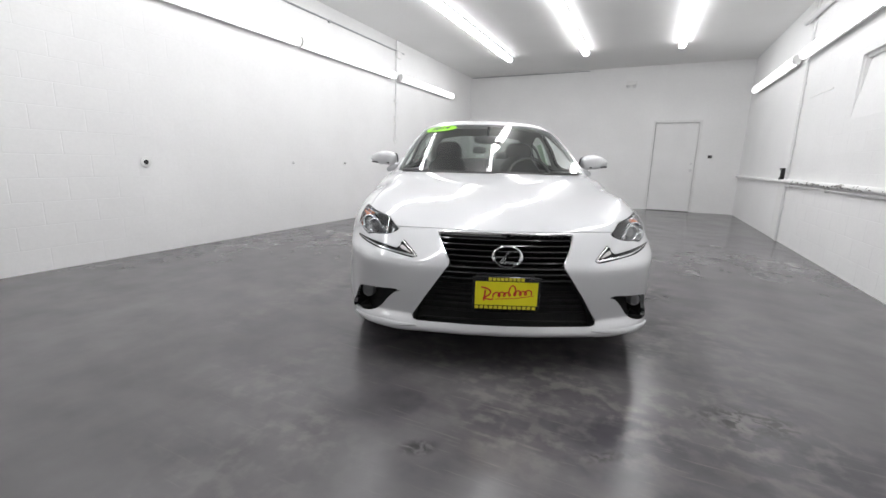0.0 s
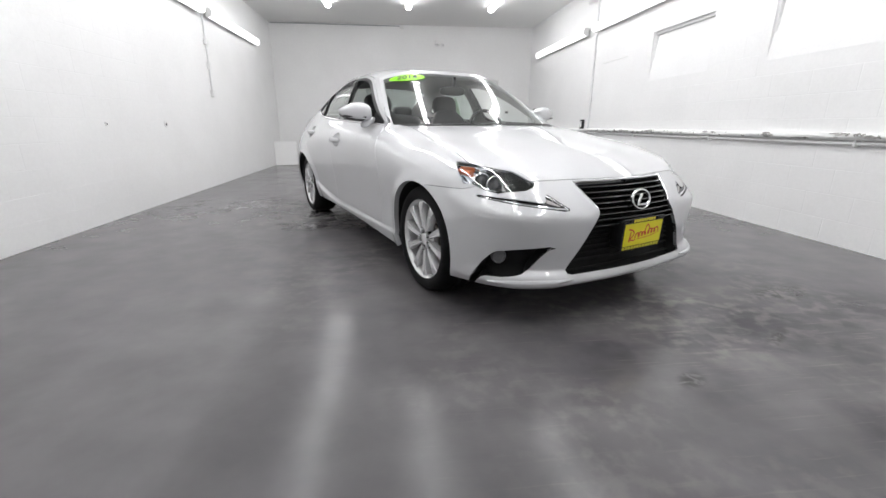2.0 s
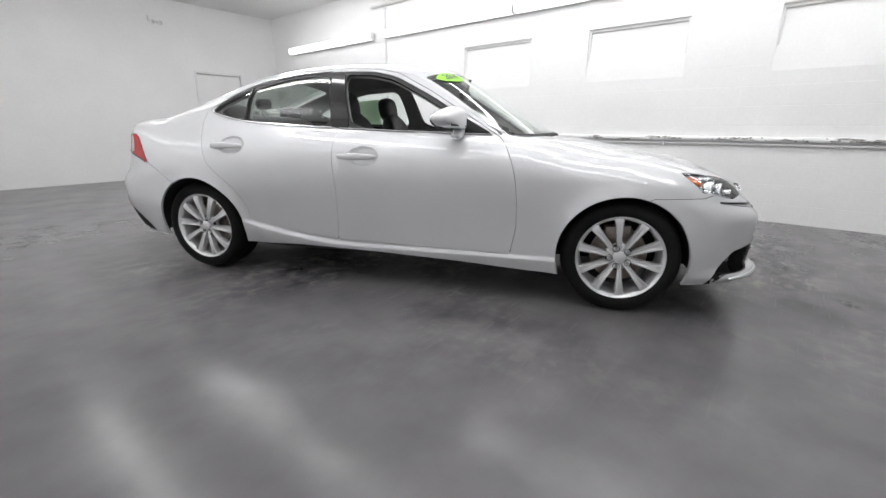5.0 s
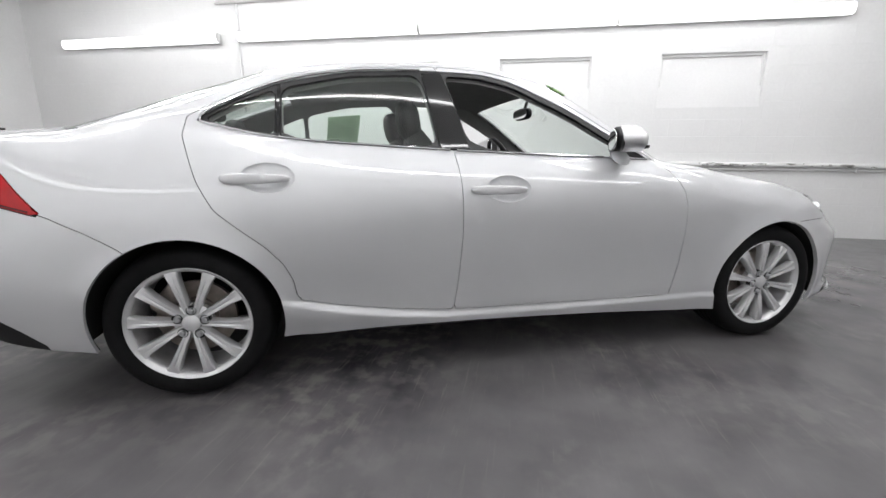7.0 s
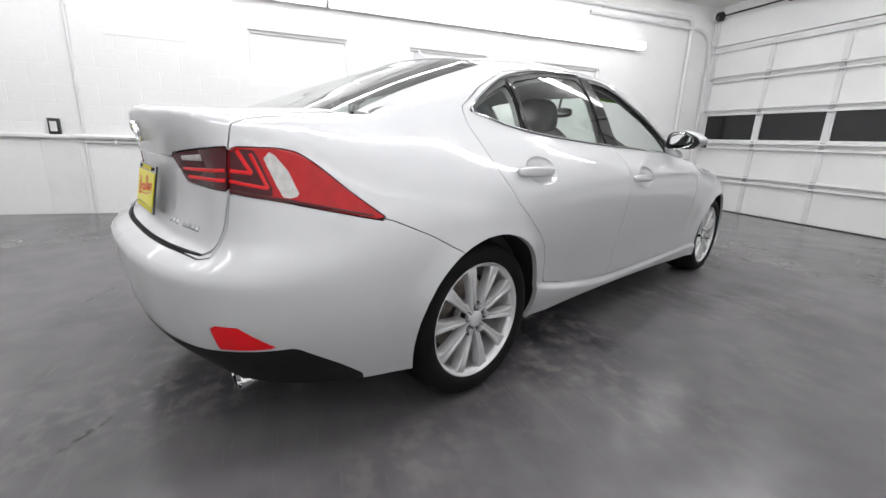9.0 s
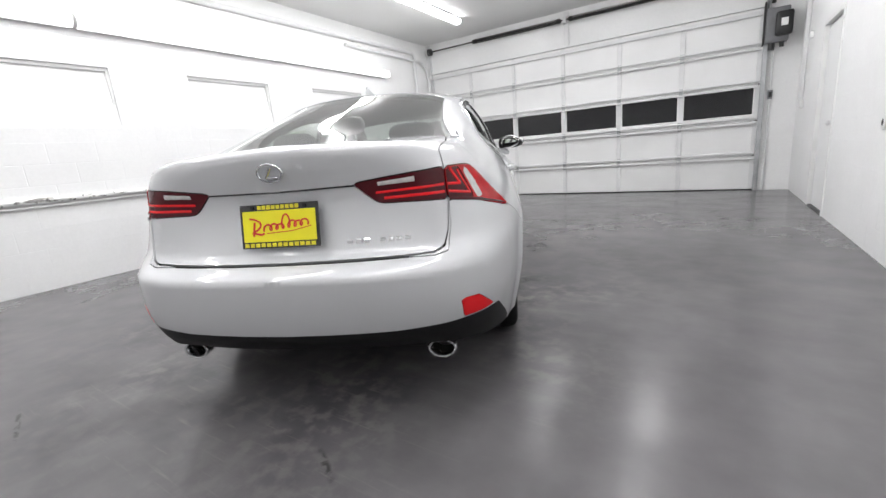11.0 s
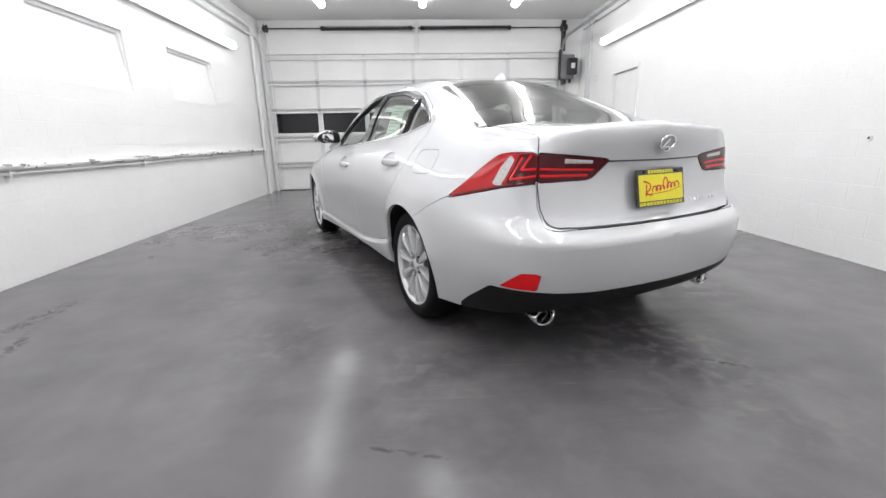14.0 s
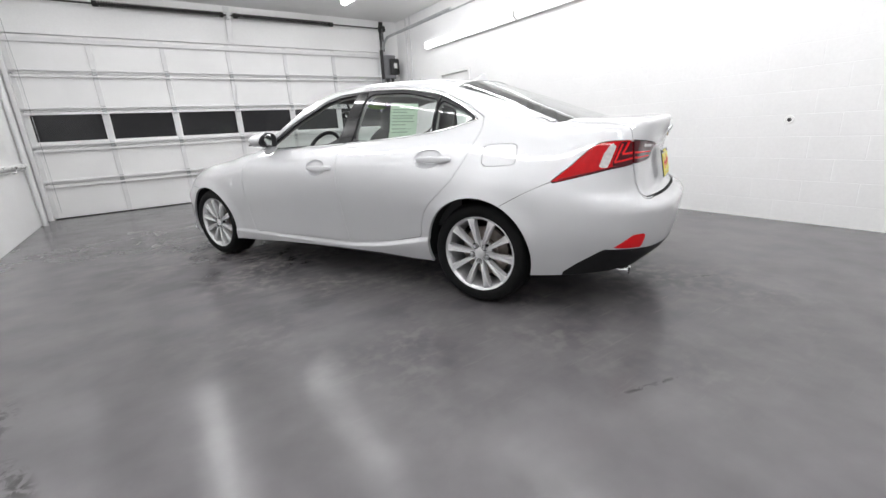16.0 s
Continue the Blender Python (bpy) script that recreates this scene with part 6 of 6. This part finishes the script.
bmesh.ops.transform(bm, matrix=pose(0, 1.28, 0.80, -22), verts=bm.verts[:])
part("backrest", bm, SEAT, bench, "", True)
for x in (-0.34, 0.34):
    bm = bmesh.new()
    blob(bm, (x, 1.43, 1.115), (0.125, 0.05, 0.062), 2.8)
    part("headrest", bm, SEAT, bench, "", True)
bm = bmesh.new()
softbox(bm, -0.58, 0.58, 1.42, 1.90, 1.03, 1.05, 0.01)
part("parcel_shelf", bm, LEATHER, car)
bm = bmesh.new()
M = pose(0.37, -0.33, 0.92, 66)
lathe(bm, [(0.178 + 0.015 * math.cos(t), 0.015 * math.sin(t)) for t in (2 * math.pi * k / 10 for k in range(10))], 40, M, True)
wheel_s = part("steering_wheel", bm, LEATHER, car, "black steering wheel", True)
bm = bmesh.new()
b2 = bmesh.new()
blob(b2, (0, -0.01, -0.02), (0.075, 0.06, 0.025), 2.6)
join(bm, b2)
softbox(bm, -0.17, 0.17, -0.012, 0.018, -0.012, 0.004, 0.005)
softbox(bm, -0.018, 0.018, -0.17, 0.0, -0.012, 0.004, 0.005)
bmesh.ops.transform(bm, matrix=M, verts=bm.verts[:])
part("steering_hub", bm, LEATHER, wheel_s, "", True)
bm = bmesh.new()
blob(bm, (0, -0.325, 1.228), (0.12, 0.02, 0.036), 3.0)
inside = part("inside_mirror", bm, BLACK_P, car, "black inside mirror", True)
bm = bmesh.new()
rod(bm, (0, -0.33, 1.24), (0, -0.36, 1.335), 0.01, 8)
part("stalk", bm, BLACK_P, inside)
bm = bmesh.new()
blob(bm, (0, -0.303, 1.228), (0.108, 0.002, 0.029), 3.0)
part("mirror_glass", bm, MIRROR, inside, "", True)
for word, sd in LR:
    bm = bmesh.new()
    softbox(bm, (0.70 if sd > 0 else -0.76), (0.76 if sd > 0 else -0.70), -0.62, 1.25, 0.45, 0.965, 0.02, 2)
    part("door_card", bm, LEATHER, car, "black door lining", True)

bm = bmesh.new()
blob(bm, (0, 1.44, 1.190), (0.084, 0.036, 0.046), 3.4)
part("headrest", bm, SEAT, bench, "black middle headrest", True)
for e in (-0.03, 0.03):
    bm = bmesh.new()
    rod(bm, (e, 1.44, 1.04), (e, 1.44, 1.17), 0.006, 8)
    part("post", bm, CHROME, bench)

# aerial on the roof
bm = bmesh.new()
rows = []
for t in np.linspace(0, 1, 9):
    h, w = 0.046 * t, 0.036 * (1 - 0.8 * t)
    y0, y1 = 0.93 + 0.105 * t ** 0.8, 1.085 - 0.012 * t
    rows.append([bm.verts.new((w * math.sin(a) * (0.6 + 0.4 * math.cos(a)), (y0 + y1) / 2 - (y1 - y0) / 2 * math.cos(a), 1.398 - 0.10 * (0.5 - 0.5 * math.cos(a)) * 0.2 + h)) for a in (2 * math.pi * k / 20 for k in range(20))])
for p, q in zip(rows, rows[1:]):
    for k in range(20):
        bm.faces.new((p[k], p[(k + 1) % 20], q[(k + 1) % 20], q[k]))
bm.faces.new(rows[-1])
part("roof_aerial", bm, SILVER, car, "silver fin-shaped roof aerial", 50)

# scuttle
bm = bmesh.new()
rows = []
for t in np.linspace(-0.93, 0.93, 25):
    c = cowl_line(abs(t))
    d = screen_mid(0.028) - screen_mid(0.0)
    sg = 1 if t >= 0 else -1
    rows.append([bm.verts.new((c[0] * sg, c[1] - 0.015, c[2] + 0.003)), bm.verts.new((c[0] * sg * 0.985, c[1] + d[1] * 0.9, c[2] + d[2] * 0.9 + 0.004))])
for p, q in zip(rows, rows[1:]):
    bm.faces.new((p[0], q[0], q[1], p[1]))
bmesh.ops.solidify(bm, geom=bm.faces[:], thickness=0.006)
part("scuttle", bm, BLACK_P, car, "black plastic scuttle at the foot of the windscreen")


# stickers
SCREEN = coons(cowl_line, header, screen_mid, a_pillar, 45, 34)


def on_screen(u, v, lift):
    """A point of the windscreen's half at -x, u across from the middle, v up."""
    i, j = min(u * 44, 42.999), min(v * 33, 31.999)
    a, b = int(i), int(j)
    g = SCREEN
    p = g[a, b] + (g[a + 1, b] - g[a, b]) * (i - a) + (g[a, b + 1] - g[a, b]) * (j - b)
    n = np.cross(g[a + 1, b] - g[a, b], g[a, b + 1] - g[a, b])
    n = n / np.linalg.norm(n)
    n = n if n[2] > 0 else -n
    p = p + n * lift
    return (-p[0], p[1], p[2])


bm = bmesh.new()
U0, V0, RU, RV = 0.655, 0.85, 0.225, 0.07
mid_v = bm.verts.new(on_screen(U0, V0, 0.003))
ring = [bm.verts.new(on_screen(U0 + RU * math.cos(t), V0 + RV * math.sin(t), 0.003)) for t in (2 * math.pi * k / 40 for k in range(40))]
half = [bm.verts.new(on_screen(U0 + RU * 0.5 * math.cos(t), V0 + RV * 0.5 * math.sin(t), 0.003)) for t in (2 * math.pi * k / 40 for k in range(40))]
for k in range(40):
    bm.faces.new((ring[k], ring[(k + 1) % 40], half[(k + 1) % 40], half[k]))
    bm.faces.new((half[k], half[(k + 1) % 40], mid_v))
oval = part("year_sticker", bm, GREEN_DAY, windscreen, "lime green oval sticker with a year on it")
cu = bpy.data.curves.new("year", "FONT")
cu.body, cu.align_x, cu.align_y, cu.size, cu.offset = "2014", "CENTER", "CENTER", 1.0, 0.02
tmp = new("year", cu)
flat = bpy.data.meshes.new_from_object(tmp)
bpy.data.objects.remove(tmp)
for v in flat.vertices:
    v.co = on_screen(U0 - (v.co.x + 0.25 * v.co.y) * 0.128, V0 + v.co.y * 0.108, 0.0055)
flat.materials.append(BLACK_INK)
num = new("year_numerals", flat)
num.parent = oval
# a sheet of print behind the left rear door glass
bm = bmesh.new()


def on_sheet(a, b, lift):
    y = (0.655 + 0.225 * a) + 0.03 * (1 - b)
    z = 1.022 + (0.228 - 0.02 * a) * b
    p, _n = on_skin(y, max(z, 1.03), -0.016 + lift)
    return (p[0] - (0.0 if z > 1.03 else -0.01), y, z)


g = [[bm.verts.new(on_sheet(a / 6, b / 6, 0)) for b in range(7)] for a in range(7)]
for a in range(6):
    for b in range(6):
        bm.faces.new((g[a][b], g[a + 1][b], g[a + 1][b + 1], g[a][b + 1]))
bmesh.ops.solidify(bm, geom=bm.faces[:], thickness=0.001)
sheet = part("window_sheet", bm, PAPER, doors["r", 1], "pale green printed sheet taped inside the glass")
for k, (b, w) in enumerate(((0.90, 0.7), (0.80, 0.8), (0.72, 0.55), (0.62, 0.8), (0.55, 0.75), (0.45, 0.8), (0.36, 0.5), (0.24, 0.8), (0.14, 0.6))):
    bm = bmesh.new()
    q = [bm.verts.new(on_sheet(a, bb, 0.0025)) for a, bb in ((0.1, b), (0.1 + w, b), (0.1 + w, b + 0.035), (0.1, b + 0.035))]
    bm.faces.new(q)
    part("print_bar", bm, GREY_INK, sheet)
car.rotation_euler = (0, 0, radians(THETA))


# ---- fittings of the room ----
def ledge():
    """A rounded white guard rail along the block wall, its paint chipped."""
    g = empty("wall_ledge", "white painted concrete ledge with chipped dark paint along the block wall", "ledge", kind="structure")
    prof = [(0.0, 0.842), (-0.045, 0.846), (-0.066, 0.862), (-0.068, 0.880), (-0.05, 0.898), (0.0, 0.903)]
    rnd = random.Random(3)
    bm = bmesh.new()
    n, y0, y1 = 150, -4.80, 3.86
    rows = []
    for i in range(n + 1):
        y = y0 + (y1 - y0) * i / n
        rows.append([bm.verts.new((XR + x * (1 + 0.06 * rnd.uniform(-1, 1)), y, z + (0.003 * rnd.uniform(-1, 1) if 0 < k < 5 else 0))) for k, (x, z) in enumerate(prof)])
    for p, q in zip(rows, rows[1:]):
        for k in range(len(prof) - 1):
            bm.faces.new((p[k], p[k + 1], q[k + 1], q[k]))
    bm.faces.new(rows[0])
    bm.faces.new(rows[-1][::-1])
    part("ledge_beam", bm, TRIM, g, "", 50)
    bm = bmesh.new()
    softbox(bm, XR - 0.055, XR, 3.86, YB, 0.845, 0.895, 0.015, 2)
    part("ledge_beam", bm, TRIM, g, "plain white end of the ledge")
    bm = bmesh.new()
    for _ in range(120):          # flakes where the paint has come off
        y = rnd.uniform(-4.7, 3.4)
        long_, k0 = rnd.choice((0.02, 0.03, 0.05, 0.09, 0.16)) * rnd.uniform(0.6, 1.3), rnd.uniform(1.6, 3.6)
        span = rnd.uniform(0.35, 0.9)

        def at(t, yy):
            k = max(0.2, min(4.8, t))
            a, b = prof[int(k)], prof[int(k) + 1]
            f = k - int(k)
            return (XR + (a[0] + (b[0] - a[0]) * f) * 1.075 - 0.002, yy, a[1] + (b[1] - a[1]) * f + (0.004 if k > 3 else 0))
        m = 8
        top = [bm.verts.new(at(k0 + span * rnd.uniform(0.2, 1) * math.sin(math.pi * (i + 0.5) / m), y + long_ * (i / (m - 1) - 0.5))) for i in range(m)]
        low = [bm.verts.new(at(k0 - span * rnd.uniform(0.2, 1) * math.sin(math.pi * (i + 0.5) / m), y + long_ * (i / (m - 1) - 0.5))) for i in range(m)]
        for i in range(m - 1):
            bm.faces.new((top[i], top[i + 1], low[i + 1], low[i]))
    part("paint_chip", bm, PEEL, g, "dark chips where paint has flaked off", kind="stuff")
    bm = bmesh.new()
    tube(bm, [(XR - 0.03, y, 0.822 + 0.002 * math.sin(3 * y)) for y in np.linspace(-4.72, 3.8, 40)], 0.0125, 8)
    part("conduit", bm, STEEL_P, g, "painted conduit under the ledge", True)
    for y in (-4.2, -2.6, -1.0, 0.6, 2.2, 3.5):
        bm = bmesh.new()
        softbox(bm, XR - 0.048, XR, y - 0.012, y + 0.012, 0.795, 0.85, 0.003)
        part("clip", bm, STEEL_P, g)
    return g


ledge()


def pipe_run(name, pts, r, label, mat=STEEL_P, clips=()):
    g = empty(name, label, "pipe", kind="structure")
    bm = bmesh.new()
    tube(bm, pts, r, 10)
    part("pipe", bm, mat, g, "", True)
    for c in clips:
        bm = bmesh.new()
        softbox(bm, c[0] - 0.02, c[0] + 0.02, c[1] - 0.02, c[1] + 0.02, c[2] - 0.02, c[2] + 0.02, 0.004)
        part("clip", bm, mat, g)
    return g


def bend(a, b, c, r, n=7):
    """Points round a corner at b."""
    a, b, c = Vector(a), Vector(b), Vector(c)
    p, q = b + (a - b).normalized() * r, b + (c - b).normalized() * r
    return [tuple((1 - t) ** 2 * p + 2 * t * (1 - t) * b + t * t * q) for t in [k / (n - 1) for k in range(n)]]


XP = XR - 0.05
pipe_run("trim_pipe", [(XP, 4.1, 3.06)] + bend((XP, 4.1, 3.06), (XP, -4.80, 3.10), (XP, -4.80, 0), 0.14) + [(XP, -4.82, 0.0)], 0.036,
         "white painted pipe along the wall and down the corner", clips=[(XR - 0.02, y, 3.07) for y in (3, 1, -1, -3)])
pipe_run("trim_pipe", [(XR - 0.022, 3.79, 0.0), (XR - 0.022, 3.79, 3.33)], 0.016, "white conduit down the block wall", clips=[(XR - 0.015, 3.79, z) for z in (0.5, 1.4, 2.2, 3.0)])
XQ = XL + 0.02
pipe_run("trim_pipe", [(XQ, -5.2, 3.10), (XQ, -2.0, 3.10), (XQ, 1.0, 3.12), (XQ, 3.92, 3.13)], 0.013, "thin conduit under the ceiling", GALV,
         [(XL + 0.014, y, 3.115) for y in (-4.6, -2.5, -0.4, 1.7)])
pipe_run("trim_pipe", [(XQ, 3.64, 3.33), (XQ, 3.62, 2.2), (XQ, 3.60, 1.45)], 0.013, "white conduit down the block wall")
pipe_run("trim_pipe", [(-2.96, YG + 0.02, 2.2), (-2.96, YG + 0.02, 0.03)], 0.014, "white conduit beside the garage door")
pipe_run("trim_pipe", [(XQ, -4.92, 3.33), (XQ, -4.92, 1.25)], 0.016, "white conduit in the corner")
pipe_run("trim_pipe", [(XQ, -4.75, 3.33), (XQ, -4.75, 1.28)], 0.016, "white conduit in the corner")
pipe_run("trim_pipe", [(-3.25, YB - 0.016, ZC - 0.02), (-0.16, YB - 0.016, ZC - 0.03)], 0.011, "thin conduit along the ceiling edge", GALV)


def wall_box(name, x, y, z, sx, sy, sz, label, category, mat=TRIM, face=None):
    g = empty(name, label, category)
    g.location = (x, y, z)
    bm = bmesh.new()
    softbox(bm, -sx / 2, sx / 2, -sy / 2, sy / 2, -sz / 2, sz / 2, 0.006, 2)
    part("box_body", bm, mat, g, "", True)
    if face:
        (fx, fy, fz), fm, nm = face
        bm = bmesh.new()
        ax = [sx, sy, sz]
        dims = [(-sx * 0.5, sx * 0.5), (-sy * 0.5, sy * 0.5), (-sz * 0.5, sz * 0.5)]
        for k, d in enumerate((fx, fy, fz)):
            dims[k] = ((ax[k] / 2, ax[k] / 2 + 0.003) if d > 0 else (-ax[k] / 2 - 0.003, -ax[k] / 2)) if d else (dims[k][0] * 0.62, dims[k][1] * 0.62)
        softbox(bm, *dims[0], *dims[1], *dims[2], 0.001)
        part(nm, bm, fm, g)
    return g


wall_box("junction_box", XL + 0.025, 3.62, 2.20, 0.05, 0.10, 0.07, "white painted junction box on the conduit", "junction box")
wall_box("junction_box", XL + 0.025, 3.61, 1.86, 0.05, 0.07, 0.11, "white painted switch box on the conduit", "junction box")
wall_box("junction_box", XL + 0.025, 3.60, 1.44, 0.05, 0.07, 0.11, "white painted switch box on the conduit", "junction box")
wall_box("junction_box", XL + 0.035, 3.70, 3.06, 0.06, 0.16, 0.12, "white junction box under the ceiling", "junction box")
wall_box("junction_box", -0.10, YB - 0.03, ZC - 0.045, 0.10, 0.05, 0.08, "white junction box at the ceiling", "junction box")
wall_box("junction_box", -2.96, YG + 0.025, 1.45, 0.06, 0.05, 0.13, "grey control box beside the garage door", "control box", GREYBOX, ((0, 1, 0), BLACK_P, "button_plate"))
wall_box("junction_box", XL + 0.025, -4.68, 1.24, 0.04, 0.08, 0.10, "white outlet box at the end of the conduit", "outlet box")
wall_box("junction_box", XL + 0.025, -4.42, 2.08, 0.04, 0.06, 0.08, "small white box on the wall", "junction box")
wall_box("switch_box", XR - 0.03, 4.04, 0.975, 0.05, 0.10, 0.17, "black switch box with pale switches over the ledge", "switch", BLACK_P, ((-1, 0, 0), TRIM, "rocker_switch"))
wall_box("thermostat", 2.635, YB - 0.015, 1.285, 0.13, 0.03, 0.10, "white wall thermostat with dark screen", "thermostat", TRIM, ((0, -1, 0), BLACK_P, "screen"))


def emergency_light():
    g = empty("emergency_light", "white emergency light with two small heads on the end wall", "light")
    g.location = (0.83, YB, 2.93)
    bm = bmesh.new()
    softbox(bm, -0.11, 0.11, -0.06, 0.0, -0.03, 0.07, 0.01, 2)
    part("box_body", bm, TRIM, g, "", True)
    for x in (-0.07, 0.07):
        bm = bmesh.new()
        lathe(bm, [(0.012, 0.0), (0.03, 0.01), (0.042, 0.04), (0.042, 0.055), (0.036, 0.055), (0.02, 0.03), (0.0005, 0.025)], 20, pose(x, -0.05, -0.03, 115))
        part("lamp_head", bm, STEEL_P, g, "", True)
    return g


emergency_light()


def wall_plate(y, z, r, hole):
    g = empty("wall_plate", "round white wall plate with a dark hole in the block wall", "wall plate", "wall plates")
    g.matrix_world = pose(XL + 0.004, y, z, 0, 90, 0)
    bm = bmesh.new()
    lathe(bm, [(r, 0.0), (r, 0.006), (r * 0.9, 0.010), (r * 0.45, 0.010)], 24)
    part("cover", bm, TRIM, g, "", True)
    bm = bmesh.new()
    lathe(bm, [(r * 0.47, 0.002), (r * 0.47, 0.009), (hole, 0.012), (0.0005, 0.012)], 18)
    part("plug", bm, BLACK_P, g, "", True)
    return g


wall_plate(-1.21, 0.955, 0.055, 0.012)
wall_plate(0.83, 0.965, 0.022, 0.006)
wall_plate(2.0, 0.965, 0.040, 0.010)

bm = bmesh.new()
softbox(bm, -0.26, 0.26, -0.012, 0.012, 0.0, 0.565, 0.004)
ob = thing("leaning_panel", bm, DOORW, "white flat panel standing across the corner on the floor", "panel")
ob.matrix_world = pose(-3.025, 6.94, 0.0, -8, 0, 16)

# joint lines of a covered opening and a pilaster strip on the block wall
bm = bmesh.new()
softbox(bm, XR - 0.007, XR + 0.01, 2.68, 3.48, 1.965, 1.985, 0.003)
thing("trim_line", bm, TRIM, "thin painted edge of a covered opening", "trim", kind="structure")
bm = bmesh.new()
softbox(bm, XR - 0.014, XR + 0.01, 3.86, 4.20, 0.0, 0.84, 0.004)
thing("trim_board", bm, TRIM, "white painted board below the ledge", "trim", kind="structure")


# ---- concrete blocks of the two long walls ----
def block_mesh(length, out):
    bm = bmesh.new()
    h, l, d = 0.1002, length / 2 - 0.0015, 0.0010
    f = [bm.verts.new((out * d, y, z)) for y, z in ((-l + 0.004, -h + 0.004), (l - 0.004, -h + 0.004), (l - 0.004, h - 0.004), (-l + 0.004, h - 0.004))]
    b = [bm.verts.new((0.0, y, z)) for y, z in ((-l, -h), (l, -h), (l, h), (-l, h))]
    bm.faces.new(f)
    for k in range(4):
        bm.faces.new((b[k], b[(k + 1) % 4], f[(k + 1) % 4], f[k]))
    return mesh_of("block", bm, WALL)


def lay(wall, x, out, free, near):
    """Courses of blocks in running bond on a wall; free tells where a block may lie, near which are single parts."""
    whole = block_mesh(0.406, out)
    v, f = [], []
    for c in range(16):
        z = 0.1016 + 0.2032 * c
        y = YG + 0.203 + (0.203 if c % 2 else 0)
        while y < YB - 0.21:
            if free(y, z):
                if near(y, z):
                    o = new("block", whole)
                    o.parent = wall
                    o.location = (x, y, z)
                else:
                    k = len(v)
                    v += [(x + p.co.x, y + p.co.y, z + p.co.z) for p in whole.vertices]
                    f += [[k + i for i in p.vertices] for p in whole.polygons]
            y += 0.406
    me = bpy.data.meshes.new("block_courses")
    me.from_pydata(v, [], f)
    me.materials.append(WALL)
    o = tagged(new("block_courses", me), "painted concrete block courses", kind="stuff")
    o.parent = wall


lay(wall_west, XL, 1, lambda y, z: not (SD0 - 0.26 < y < SD1 + 0.26 and z < SDZ + 0.15), lambda y, z: z < 1.7 and -4.6 < y < 6.9)
lay(wall_east, XR, -1, lambda y, z: not any(a - 0.215 < y < b + 0.215 for a, b in WINDOWS) or not WIN_LOW - 0.11 < z < WIN_TOP + 0.11,
    lambda y, z: z < 1.6 and -4.6 < y < 6.9)
